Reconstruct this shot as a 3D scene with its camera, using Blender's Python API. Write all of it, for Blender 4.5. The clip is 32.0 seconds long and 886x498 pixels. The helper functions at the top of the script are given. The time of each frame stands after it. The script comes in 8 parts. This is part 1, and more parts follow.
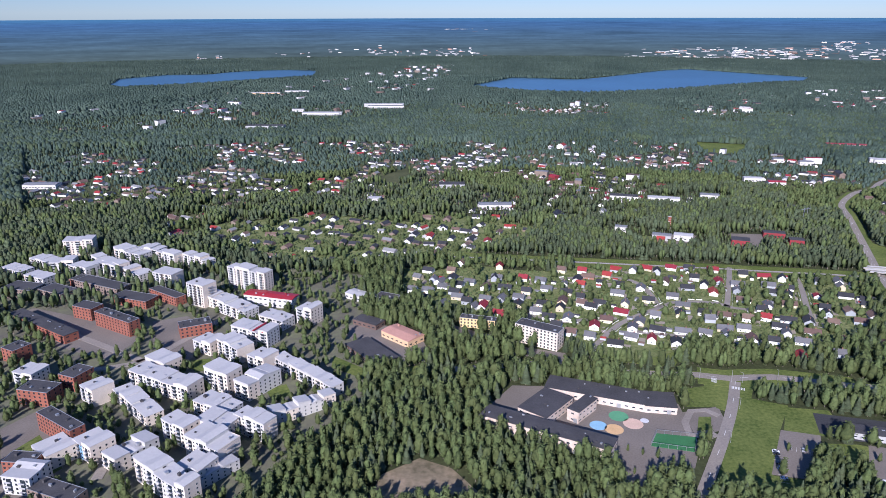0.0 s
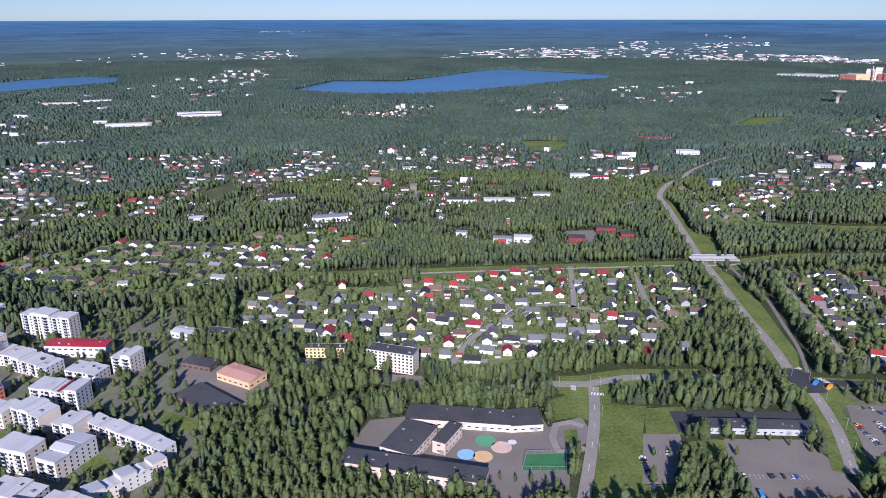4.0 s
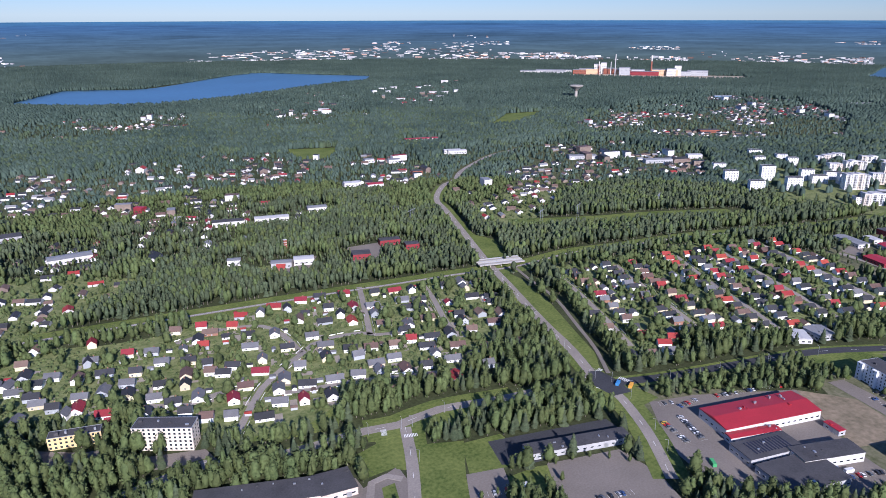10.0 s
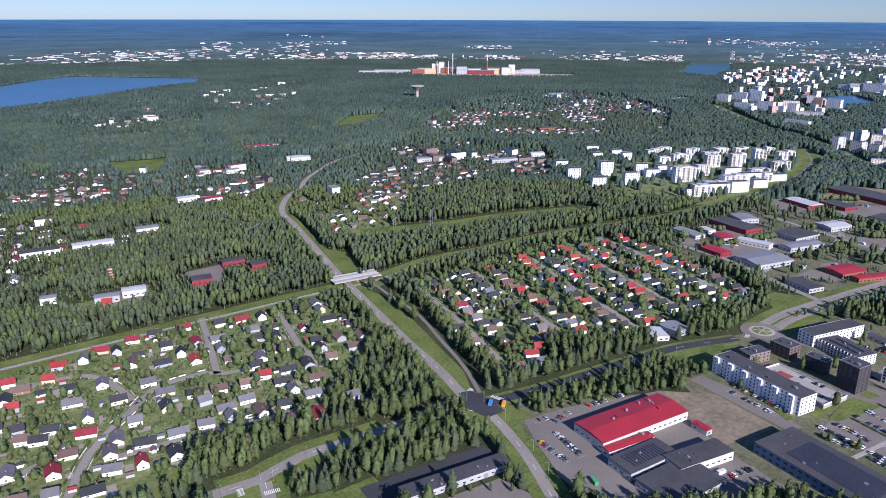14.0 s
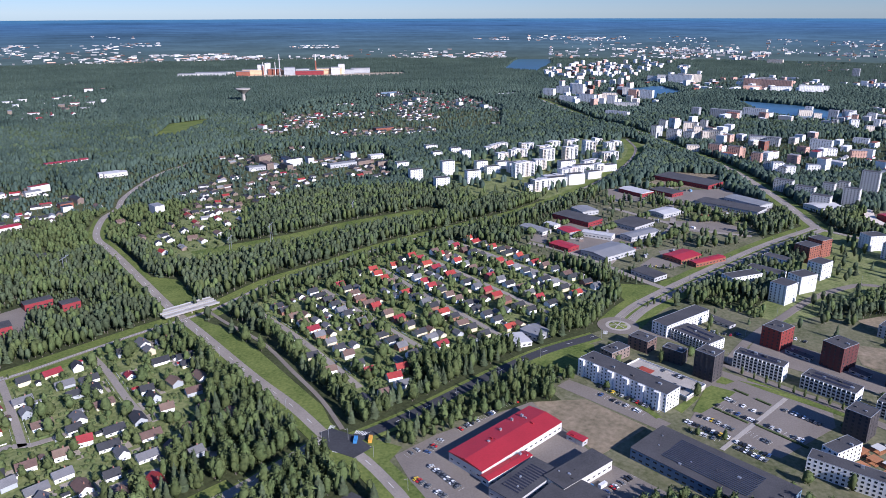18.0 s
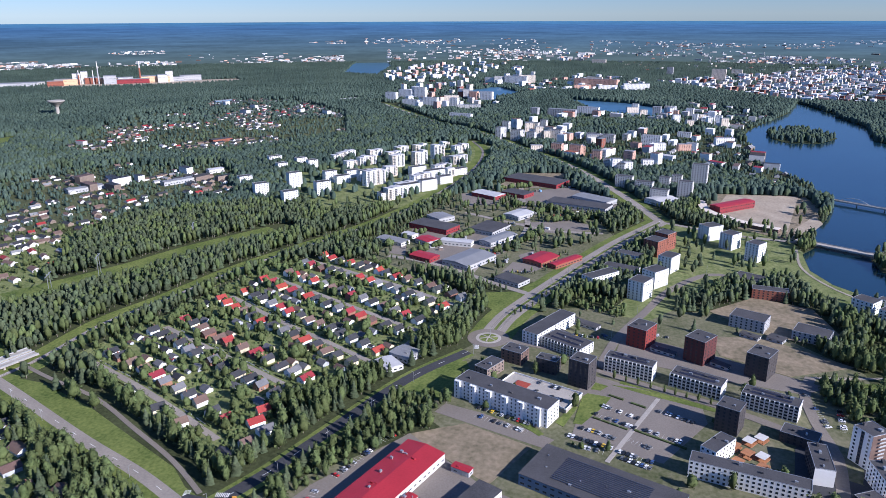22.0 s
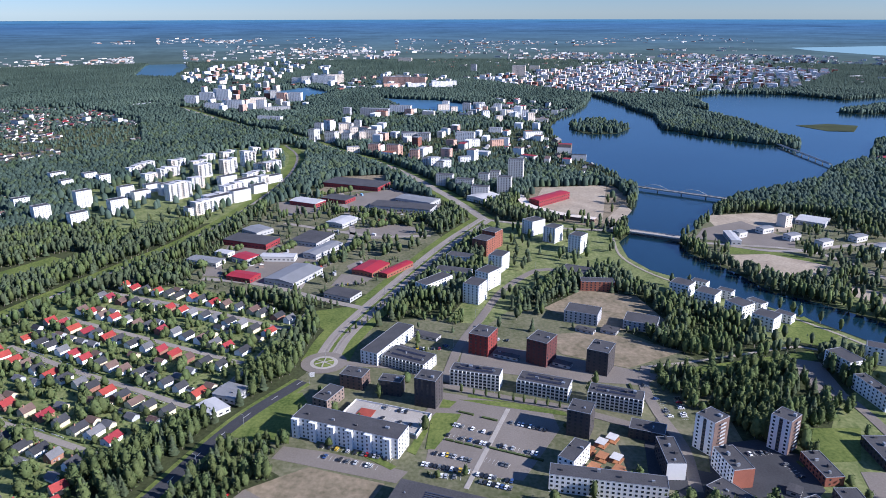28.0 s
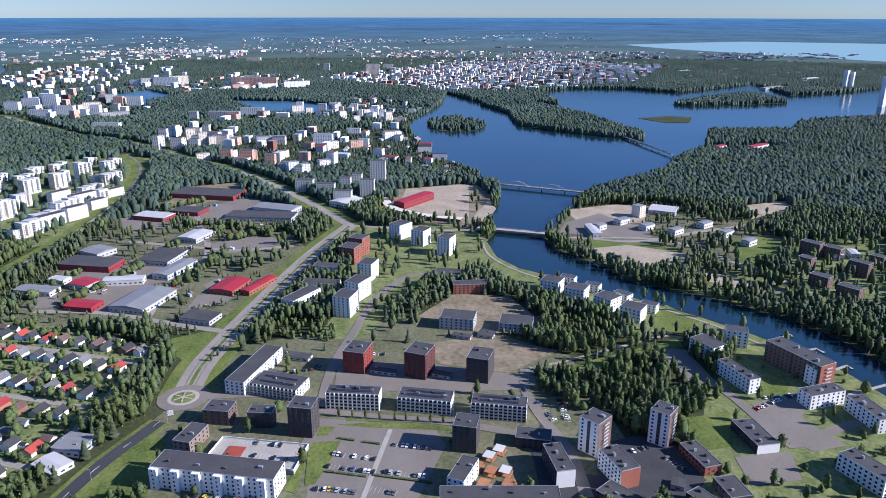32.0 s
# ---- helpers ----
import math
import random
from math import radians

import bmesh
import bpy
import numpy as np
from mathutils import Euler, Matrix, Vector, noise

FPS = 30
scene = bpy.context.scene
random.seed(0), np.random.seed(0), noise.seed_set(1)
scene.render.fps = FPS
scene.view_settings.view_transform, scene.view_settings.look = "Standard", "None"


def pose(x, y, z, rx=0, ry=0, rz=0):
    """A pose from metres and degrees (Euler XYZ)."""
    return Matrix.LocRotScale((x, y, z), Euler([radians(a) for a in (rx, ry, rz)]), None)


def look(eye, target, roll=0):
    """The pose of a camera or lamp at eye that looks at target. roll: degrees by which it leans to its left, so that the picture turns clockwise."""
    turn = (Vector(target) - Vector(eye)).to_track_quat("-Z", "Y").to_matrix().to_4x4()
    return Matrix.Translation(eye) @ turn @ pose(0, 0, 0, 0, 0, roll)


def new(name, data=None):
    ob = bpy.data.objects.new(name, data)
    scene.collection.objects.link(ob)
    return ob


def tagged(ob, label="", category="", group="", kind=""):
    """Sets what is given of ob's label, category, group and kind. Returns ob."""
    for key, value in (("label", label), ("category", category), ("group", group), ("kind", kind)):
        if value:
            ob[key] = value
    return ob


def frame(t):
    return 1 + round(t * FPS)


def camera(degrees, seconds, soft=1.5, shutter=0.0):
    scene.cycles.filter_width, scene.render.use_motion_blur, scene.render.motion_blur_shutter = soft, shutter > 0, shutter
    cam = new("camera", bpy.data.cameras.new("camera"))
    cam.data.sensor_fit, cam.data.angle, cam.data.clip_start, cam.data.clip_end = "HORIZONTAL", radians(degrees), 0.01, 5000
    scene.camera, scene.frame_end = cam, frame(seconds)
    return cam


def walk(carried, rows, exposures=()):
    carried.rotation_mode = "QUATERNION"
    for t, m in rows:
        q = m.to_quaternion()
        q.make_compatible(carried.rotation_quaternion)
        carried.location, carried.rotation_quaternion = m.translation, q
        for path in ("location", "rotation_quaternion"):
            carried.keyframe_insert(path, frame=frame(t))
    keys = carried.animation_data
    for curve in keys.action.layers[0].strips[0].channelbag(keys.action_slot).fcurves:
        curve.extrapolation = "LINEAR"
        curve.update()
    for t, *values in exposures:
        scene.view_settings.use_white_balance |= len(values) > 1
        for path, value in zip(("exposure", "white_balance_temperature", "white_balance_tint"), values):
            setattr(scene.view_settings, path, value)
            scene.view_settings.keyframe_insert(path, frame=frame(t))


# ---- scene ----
cam = camera(63.59, 32.0, 0.6)
EXPOSURE, KELVIN, TINT, FAR_TOP, SINGLE_TREES = 0.82, 5800.0, 17.0, 237.0, 50
PATH = [
    (0, pose(0.01, 0.02, 275.3, 71.647, 0.15, -0.002)),
    (1, pose(-1.94, 11.36, 275.64, 71.68, 0.119, -3.644)),
    (2, pose(-3.38, 23.17, 275.86, 71.709, 0.105, -7.263)),
    (3, pose(-4.13, 35.83, 275.53, 71.726, 0.112, -10.773)),
    (3.5, pose(-4.31, 42.2, 275.19, 71.742, 0.071, -12.399)),
    (5.5, pose(-1.84, 64.72, 275.85, 71.761, 0.107, -18.77)),
    (6.5, pose(0.23, 76.29, 276.05, 71.783, 0.091, -21.944)),
    (7.5, pose(2.79, 87.87, 275.92, 71.803, 0.09, -25.222)),
    (8.5, pose(6.11, 99.27, 275.98, 71.801, 0.12, -28.431)),
    (9.5, pose(10.32, 110.41, 275.99, 71.797, 0.127, -31.454)),
    (10.5, pose(14.95, 120.9, 275.93, 71.799, 0.123, -34.42)),
    (11.5, pose(20.11, 130.88, 276.36, 71.795, 0.12, -37.402)),
    (12.5, pose(26.32, 141.04, 277.23, 71.785, 0.044, -40.635)),
    (13.5, pose(32.67, 150.91, 277.92, 71.754, -0.139, -43.9)),
    (14.5, pose(39.13, 160.55, 277.98, 71.725, -0.206, -47.191)),
    (16.5, pose(57.18, 179.61, 276.59, 71.702, 0.009, -53.542)),
    (17.5, pose(65.71, 187.84, 276.72, 71.667, 0.104, -57.098)),
    (18.5, pose(74.09, 196.03, 276.77, 71.633, 0.16, -60.689)),
    (19.5, pose(83.03, 203.19, 277.16, 71.647, 0.182, -64.118)),
    (20.5, pose(92.03, 209.77, 277.47, 71.724, 0.237, -67.183)),
    (21.5, pose(99.81, 216.0, 277.45, 71.803, 0.222, -70.127)),
    (22.5, pose(107.29, 221.25, 276.78, 71.88, 0.177, -72.821)),
    (23.5, pose(115.01, 225.55, 275.7, 71.897, 0.074, -75.322)),
    (24.5, pose(122.34, 229.17, 275.32, 71.906, 0.04, -77.926)),
    (25.5, pose(129.58, 231.67, 275.21, 71.914, 0.059, -80.488)),
    (27.5, pose(144.91, 235.49, 274.47, 71.768, 0.101, -85.334)),
    (28.5, pose(152.27, 237.44, 274.33, 71.7, 0.069, -87.853)),
    (29.5, pose(159.6, 238.95, 274.21, 71.645, 0.014, -90.76)),
    (30.5, pose(167.01, 240.02, 274.19, 71.629, -0.0, -93.731)),
    (31.5, pose(175.0, 240.74, 274.45, 71.611, -0.025, -96.604)),
    (32, pose(178.95, 241.03, 274.55, 71.592, -0.073, -98.005)),
]
# world: x and y on the ground, z up; the path bends round over the suburb at about 275 m
walk(cam, PATH, exposures=[(0.0, EXPOSURE - 0.06, KELVIN, TINT + 5), (13.0, EXPOSURE - 0.06, KELVIN, TINT + 5), (21.0, EXPOSURE + 0.05, KELVIN, TINT + 2), (32.0, EXPOSURE + 0.2, KELVIN, TINT)])

# ---- daylight ----
SUN_HEIGHT, SUN_AZIMUTH = 28.0, 197.0
world = bpy.data.worlds.new("sky")
scene.world = world
world.use_nodes = True
sky = world.node_tree.nodes.new("ShaderNodeTexSky")
sky.sky_type, sky.sun_disc = "NISHITA", False
sky.sun_elevation, sky.sun_rotation = radians(SUN_HEIGHT), radians(SUN_AZIMUTH)
sky.altitude, sky.air_density, sky.dust_density, sky.ozone_density = 1500, 1.0, 0.0, 4.0
background = world.node_tree.nodes["Background"]
background.inputs["Strength"].default_value = 0.115
clear_air = world.node_tree.nodes.new("ShaderNodeMix")
clear_air.data_type, clear_air.blend_type = "RGBA", "MULTIPLY"
clear_air.inputs["Factor"].default_value = 1.0
up = world.node_tree.nodes.new("ShaderNodeTexCoord")
level = world.node_tree.nodes.new("ShaderNodeSeparateXYZ")
world.node_tree.links.new(up.outputs["Generated"], level.inputs[0])
lift = world.node_tree.nodes.new("ShaderNodeMapRange")
lift.interpolation_type = "SMOOTHSTEP"
lift.inputs["From Max"].default_value = 0.3
world.node_tree.links.new(level.outputs["Z"], lift.inputs["Value"])
air = world.node_tree.nodes.new("ShaderNodeMix")
air.data_type = "RGBA"
air.inputs["A"].default_value, air.inputs["B"].default_value = (0.295, 0.355, 0.46, 1), (0.54, 0.64, 0.8, 1)
world.node_tree.links.new(lift.outputs["Result"], air.inputs["Factor"])
world.node_tree.links.new(air.outputs["Result"], clear_air.inputs["B"])
world.node_tree.links.new(sky.outputs[0], clear_air.inputs["A"])
world.node_tree.links.new(clear_air.outputs["Result"], background.inputs["Color"])
sun_data = bpy.data.lights.new("sun", "SUN")
sun_data.energy, sun_data.angle, sun_data.color = 4.45, radians(0.5), (1.0, 0.95, 0.88)
sun = new("sun", sun_data)
az, el = radians(SUN_AZIMUTH), radians(SUN_HEIGHT)
sun.matrix_world = look((0, 0, 900), (-math.sin(az) * math.cos(el) * 900, -math.cos(az) * math.cos(el) * 900, 900 - 900 * math.sin(el)))

# ---- materials ----
MATERIALS = {}


def surface(name, colour, rough=0.8, spread=0.25, coarse=0.05, fine=1.5, bump=0.0, metal=0.0, gloss=0.3, by="", second=None, sheen=0.0):
    """A procedural surface: colour varied by two noises at real-world size, and by the object or the loose piece."""
    if name in MATERIALS:
        return MATERIALS[name]
    m = bpy.data.materials.new(name)
    m.use_nodes = True
    nodes, link = m.node_tree.nodes, m.node_tree.links.new
    shader = nodes["Principled BSDF"]
    place = nodes.new("ShaderNodeNewGeometry")
    big, small = nodes.new("ShaderNodeTexNoise"), nodes.new("ShaderNodeTexNoise")
    big.inputs["Scale"].default_value, small.inputs["Scale"].default_value = coarse, fine
    big.inputs["Detail"].default_value, small.inputs["Detail"].default_value = 4.0, 3.0
    link(place.outputs["Position"], big.inputs["Vector"])
    link(place.outputs["Position"], small.inputs["Vector"])
    mix = nodes.new("ShaderNodeMix")
    mix.data_type = "RGBA"
    dark = [c * (1 - spread) for c in colour]
    light = list(second) if second else [min(1.0, c * (1 + spread)) for c in colour]
    mix.inputs["A"].default_value, mix.inputs["B"].default_value = (*dark, 1), (*light, 1)
    ramp = nodes.new("ShaderNodeMapRange")
    ramp.inputs["From Min"].default_value, ramp.inputs["From Max"].default_value = 0.32, 0.68
    average = nodes.new("ShaderNodeMath")
    average.operation = "ADD"
    half = nodes.new("ShaderNodeMath")
    half.operation, half.inputs[1].default_value = "MULTIPLY", 0.5
    link(big.outputs["Fac"], average.inputs[0])
    link(small.outputs["Fac"], average.inputs[1])
    link(average.outputs[0], half.inputs[0])
    link(half.outputs[0], ramp.inputs["Value"])
    link(ramp.outputs["Result"], mix.inputs["Factor"])
    result = mix.outputs["Result"]
    if by:
        tone = nodes.new("ShaderNodeHueSaturation")
        rand = place.outputs["Random Per Island"]
        if by == "object":
            rand = nodes.new("ShaderNodeObjectInfo").outputs["Random"]
        value = nodes.new("ShaderNodeMapRange")
        value.inputs["To Min"].default_value, value.inputs["To Max"].default_value = 0.82, 1.2
        link(rand, value.inputs["Value"])
        hue = nodes.new("ShaderNodeMapRange")
        hue.inputs["To Min"].default_value, hue.inputs["To Max"].default_value = 0.488, 0.512
        link(rand, hue.inputs["Value"])
        link(hue.outputs["Result"], tone.inputs["Hue"])
        link(value.outputs["Result"], tone.inputs["Value"])
        link(result, tone.inputs["Color"])
        result = tone.outputs["Color"]
    link(result, shader.inputs["Base Color"])
    shader.inputs["Roughness"].default_value, shader.inputs["Metallic"].default_value = rough, metal
    shader.inputs["Specular IOR Level"].default_value = gloss
    if sheen:
        shader.inputs["Sheen Weight"].default_value, shader.inputs["Sheen Roughness"].default_value = sheen, 0.6
    if bump:
        relief = nodes.new("ShaderNodeBump")
        relief.inputs["Strength"].default_value, relief.inputs["Distance"].default_value = bump, 0.3
        link(small.outputs["Fac"], relief.inputs["Height"])
        link(relief.outputs["Normal"], shader.inputs["Normal"])
    MATERIALS[name] = m
    return m


GROUND = surface("undergrowth", (0.035, 0.046, 0.02), 0.95, 0.35, 0.02, 0.35, 0.6, gloss=0.1, second=(0.075, 0.085, 0.038))
GRASS = surface("mown_grass", (0.075, 0.125, 0.028), 0.95, 0.35, 0.035, 0.4, 0.4, gloss=0.1, second=(0.18, 0.205, 0.06))
YARD = surface("garden_grass", (0.1, 0.15, 0.04), 0.95, 0.35, 0.07, 0.3, 0.4, gloss=0.1, second=(0.24, 0.25, 0.11))
ROUGH = surface("rough_ground", (0.095, 0.115, 0.045), 0.95, 0.35, 0.03, 0.3, 0.3, gloss=0.1, second=(0.2, 0.185, 0.12))
ASPHALT = surface("asphalt", (0.182, 0.158, 0.134), 0.9, 0.2, 0.03, 0.8, gloss=0.25)
WORN_ASPHALT = surface("worn_asphalt", (0.255, 0.225, 0.193), 0.9, 0.2, 0.03, 0.8, gloss=0.25)
MEADOW = surface("shaded_meadow", (0.055, 0.07, 0.032), 0.95, 0.3, 0.03, 0.3, 0.3, gloss=0.1, second=(0.12, 0.125, 0.06))
DARK_ASPHALT = surface("fresh_asphalt", (0.045, 0.046, 0.05), 0.85, 0.25, 0.05, 0.8, gloss=0.3)
PATH_GRAVEL = surface("gravel_path", (0.3, 0.26, 0.21), 0.95, 0.2, 0.05, 1.0)
SOIL = surface("bare_soil", (0.15, 0.13, 0.075), 0.95, 0.25, 0.05, 0.25, 0.25, second=(0.3, 0.235, 0.16))
SAND = surface("pale_sand", (0.3, 0.24, 0.175), 0.95, 0.2, 0.04, 0.3, 0.2, second=(0.42, 0.35, 0.26))
CONCRETE = surface("concrete", (0.34, 0.31, 0.27), 0.85, 0.18, 0.1, 1.0)
LINE = surface("road_paint", (0.75, 0.75, 0.72), 0.7, 0.12, 0.3, 2.0)
LEAF = surface("birch_leaves", (0.052, 0.074, 0.03), 0.8, 0.25, 0.05, 0.5, gloss=0.08, by="island", second=(0.11, 0.138, 0.052))
NEEDLE = surface("spruce_needles", (0.05, 0.07, 0.038), 0.8, 0.3, 0.012, 0.6, gloss=0.1, by="island", second=(0.09, 0.112, 0.06))
# far crowns: bluish distance haze is mixed into these two leaf colours
HAZED_CANOPY = surface("hazed_far_canopy", (0.038, 0.066, 0.053), 0.8, 0.35, 0.004, 0.05, gloss=0.15, by="island", second=(0.07, 0.101, 0.074))
HAZED_LEAF = surface("hazed_birch_leaves", (0.044, 0.071, 0.041), 0.8, 0.35, 0.006, 0.1, gloss=0.1, by="island", second=(0.08, 0.107, 0.058))
BARK = surface("bark", (0.22, 0.19, 0.16), 0.9, 0.3, 0.3, 2.0)
PALETTE = {
    "WHITE": surface("white_render", (0.51, 0.495, 0.465), 0.8, 0.08, 0.08, 0.7),
    "BRIGHT": surface("bright_white_render", (0.7, 0.69, 0.67), 0.8, 0.05, 0.08, 0.7),
    "GREY": surface("grey_cladding", (0.36, 0.36, 0.36), 0.75, 0.1, 0.1, 0.9),
    "CHARCOAL": surface("dark_brick", (0.055, 0.048, 0.048), 0.85, 0.25, 0.15, 2.0),
    "BROWN": surface("brown_brick", (0.13, 0.085, 0.07), 0.85, 0.25, 0.15, 2.0),
    "TAUPE": surface("taupe_brick", (0.2, 0.15, 0.125), 0.85, 0.2, 0.15, 2.0),
    "RED": surface("red_brick", (0.19, 0.034, 0.028), 0.85, 0.2, 0.15, 2.0),
    "DARK_RED": surface("dark_red_brick", (0.09, 0.03, 0.028), 0.85, 0.2, 0.15, 2.0),
    "RED_BRICK": surface("orange_brick", (0.24, 0.085, 0.055), 0.85, 0.2, 0.15, 2.0),
    "CREAM": surface("cream_panels", (0.62, 0.54, 0.45), 0.8, 0.1, 0.15, 1.0),
    "YELLOW": surface("yellow_render", (0.62, 0.47, 0.24), 0.8, 0.1, 0.15, 1.0),
    "PINK": surface("salmon_render", (0.55, 0.33, 0.25), 0.8, 0.12, 0.15, 1.0),
    "BLUE": surface("blue_render", (0.2, 0.36, 0.52), 0.75, 0.12, 0.15, 1.0),
}
WHITE, BRIGHT, GREY, CHARCOAL, BROWN, TAUPE, RED, DARK_RED, RED_BRICK, CREAM, YELLOW, PINK, BLUE = PALETTE
WORDS = {"WHITE": "white rendered", "BRIGHT": "bright white", "GREY": "grey clad", "CHARCOAL": "dark brick", "BROWN": "brown brick", "TAUPE": "taupe brick", "RED": "red brick",
         "DARK_RED": "dark red brick", "RED_BRICK": "orange-red brick", "CREAM": "cream panelled", "YELLOW": "yellow rendered", "PINK": "salmon rendered", "BLUE": "blue rendered"}
FELT = surface("roofing_felt", (0.062, 0.06, 0.062), 0.85, 0.3, 0.08, 1.0)
METAL = surface("pale_metal_roof", (0.44, 0.43, 0.42), 0.6, 0.07, 0.08, 0.6, gloss=0.25)
SEAM_RED = surface("red_metal_roof", (0.33, 0.024, 0.032), 0.5, 0.15, 0.06, 0.8, gloss=0.4)
SEAM_GREY = surface("grey_metal_roof", (0.21, 0.21, 0.21), 0.55, 0.12, 0.1, 1.0, gloss=0.4)
ROOF_PINK = surface("salmon_roof", (0.48, 0.26, 0.2), 0.75, 0.15, 0.1, 1.0)
GLASS = surface("window_glass", (0.025, 0.032, 0.04), 0.08, 0.3, 0.2, 1.0, gloss=0.7)
FRAME_DARK = surface("dark_window_frame", (0.12, 0.12, 0.125), 0.6, 0.1, 0.2, 1.0)
FRAME = surface("window_frame_paint", (0.6, 0.6, 0.6), 0.6, 0.1, 0.2, 1.0)
PANEL = surface("solar_panel", (0.03, 0.033, 0.05), 0.25, 0.3, 0.2, 1.0, gloss=0.6)
STEEL = surface("galvanised_steel", (0.45, 0.46, 0.47), 0.5, 0.12, 0.2, 1.0, metal=0.7)
RUBBER = surface("tyre_rubber", (0.02, 0.02, 0.02), 0.9, 0.2, 1.0, 4.0)
BALLAST = surface("railway_ballast", (0.2, 0.17, 0.14), 0.95, 0.25, 0.1, 1.5)
ROOF_TONES = {
    "red": surface("red_roof_tiles", (0.25, 0.03, 0.03), 0.7, 0.2, 0.2, 2.0, by="object"),
    "dark": surface("black_roof_tiles", (0.035, 0.036, 0.04), 0.7, 0.25, 0.2, 2.0, by="object"),
    "grey": surface("grey_roof_tiles", (0.12, 0.12, 0.125), 0.7, 0.2, 0.2, 2.0, by="object"),
    "brown": surface("brown_roof_tiles", (0.13, 0.085, 0.068), 0.75, 0.2, 0.2, 2.0, by="object"),
}
WALL_TONES = {
    "white": surface("white_boards", (0.78, 0.77, 0.74), 0.8, 0.1, 0.2, 2.0, by="object"),
    "cream": surface("cream_boards", (0.6, 0.53, 0.36), 0.8, 0.1, 0.2, 2.0, by="object"),
    "grey": surface("grey_boards", (0.34, 0.36, 0.38), 0.8, 0.1, 0.2, 2.0, by="object"),
    "brick": surface("house_brick", (0.24, 0.12, 0.085), 0.85, 0.15, 0.2, 2.0, by="object"),
}
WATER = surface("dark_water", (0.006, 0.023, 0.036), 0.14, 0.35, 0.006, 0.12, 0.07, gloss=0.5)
# far lakes and river: lighter blue base stands in for reflected sky
FAR_WATER = surface("sky_tinted_lake_water", (0.05, 0.125, 0.195), 0.35, 0.25, 0.003, 0.05, 0.3, gloss=0.5)

# ---- building blocks ----


def part(name, bm, material, parent=None, label=""):
    """Links a bmesh as one mesh object under a thing or a part."""
    me = bpy.data.meshes.new(name)
    bm.to_mesh(me)
    bm.free()
    for one in (material if isinstance(material, (list, tuple)) else [material]):
        me.materials.append(one)
    return child(name, me, parent, label)


def child(name, me, parent=None, label="", m=None):
    ob = new(name, me)
    if parent is not None:
        ob.parent = parent
    if m is not None:
        ob.matrix_basis = m
    if label:
        ob["label"] = label
    return ob


def thing(name, m, label, category, group="", kind=""):
    ob = tagged(new(name), label, category, group, kind)
    ob.matrix_basis = m
    return ob


def box(bm, x0, x1, y0, y1, z0, z1, index=0):
    v = [bm.verts.new(c) for c in ((x0, y0, z0), (x1, y0, z0), (x1, y1, z0), (x0, y1, z0), (x0, y0, z1), (x1, y0, z1), (x1, y1, z1), (x0, y1, z1))]
    for q in ((3, 2, 1, 0), (4, 5, 6, 7), (0, 1, 5, 4), (1, 2, 6, 5), (2, 3, 7, 6), (3, 0, 4, 7)):
        bm.faces.new([v[i] for i in q]).material_index = index
    return bm


def boxes(*sizes):
    bm = bmesh.new()
    for s in sizes:
        box(bm, *s)
    return bm


def prism(bm, outline, y0, y1, index=0):
    """An outline in x and z, drawn out along y."""
    a, b = [bm.verts.new((x, y0, z)) for x, z in outline], [bm.verts.new((x, y1, z)) for x, z in outline]
    n = len(outline)
    bm.faces.new(a).material_index = index
    bm.faces.new(b[::-1]).material_index = index
    for i in range(n):
        bm.faces.new((a[i], b[i], b[(i + 1) % n], a[(i + 1) % n])).material_index = index
    bmesh.ops.recalc_face_normals(bm, faces=bm.faces)
    return bm


def lathe(bm, profile, sides=16, index=0):
    rings = [[bm.verts.new((r * math.cos(2 * math.pi * k / sides), r * math.sin(2 * math.pi * k / sides), z)) for k in range(sides)] for r, z in profile]
    for a, b in zip(rings, rings[1:]):
        for k in range(sides):
            bm.faces.new((a[k], a[(k + 1) % sides], b[(k + 1) % sides], b[k])).material_index = index
    bm.faces.new(rings[-1]).material_index = index
    return bm


SHEETS = [0]


def sheet(name, outline, z, material, label, category, kind="structure", depth=0.5):
    """A level patch of ground with real edges: its outline, raised to z."""
    SHEETS[0] += 1
    z += 0.0025 * (SHEETS[0] % 64)
    bm = bmesh.new()
    top = [bm.verts.new((x, y, z)) for x, y in outline]
    low = [bm.verts.new((x, y, z - depth)) for x, y in outline]
    face = bm.faces.new(top)
    for i in range(len(top)):
        j = (i + 1) % len(top)
        bm.faces.new((top[i], low[i], low[j], top[j]))
    face.normal_update()
    if face.normal.z < 0:
        bmesh.ops.reverse_faces(bm, faces=list(bm.faces))
    bmesh.ops.triangulate(bm, faces=[face])
    return tagged(part(name, bm, material), label, category, kind=kind)


def curve_through(points, step=12.0):
    """A smooth line through the points, with a point about every step metres."""
    p = [Vector(q) for q in points]
    p = [p[0] * 2 - p[1], *p, p[-1] * 2 - p[-2]]
    line = []
    for a, b, c, d in zip(p, p[1:], p[2:], p[3:]):
        n = max(1, int((c - b).length / step))
        for k in range(n):
            t = k / n
            line.append(0.5 * ((2 * b) + (c - a) * t + (2 * a - 5 * b + 4 * c - d) * t * t + (3 * b - a - 3 * c + d) * t ** 3))
    return [*line, p[-2]]


CLEAR = []      # outlines and strips with no trees on them: (kind, data)
SOLID = []      # footprints of buildings
FAR_SOLID = []  # spots of the farther houses, with low yards round them


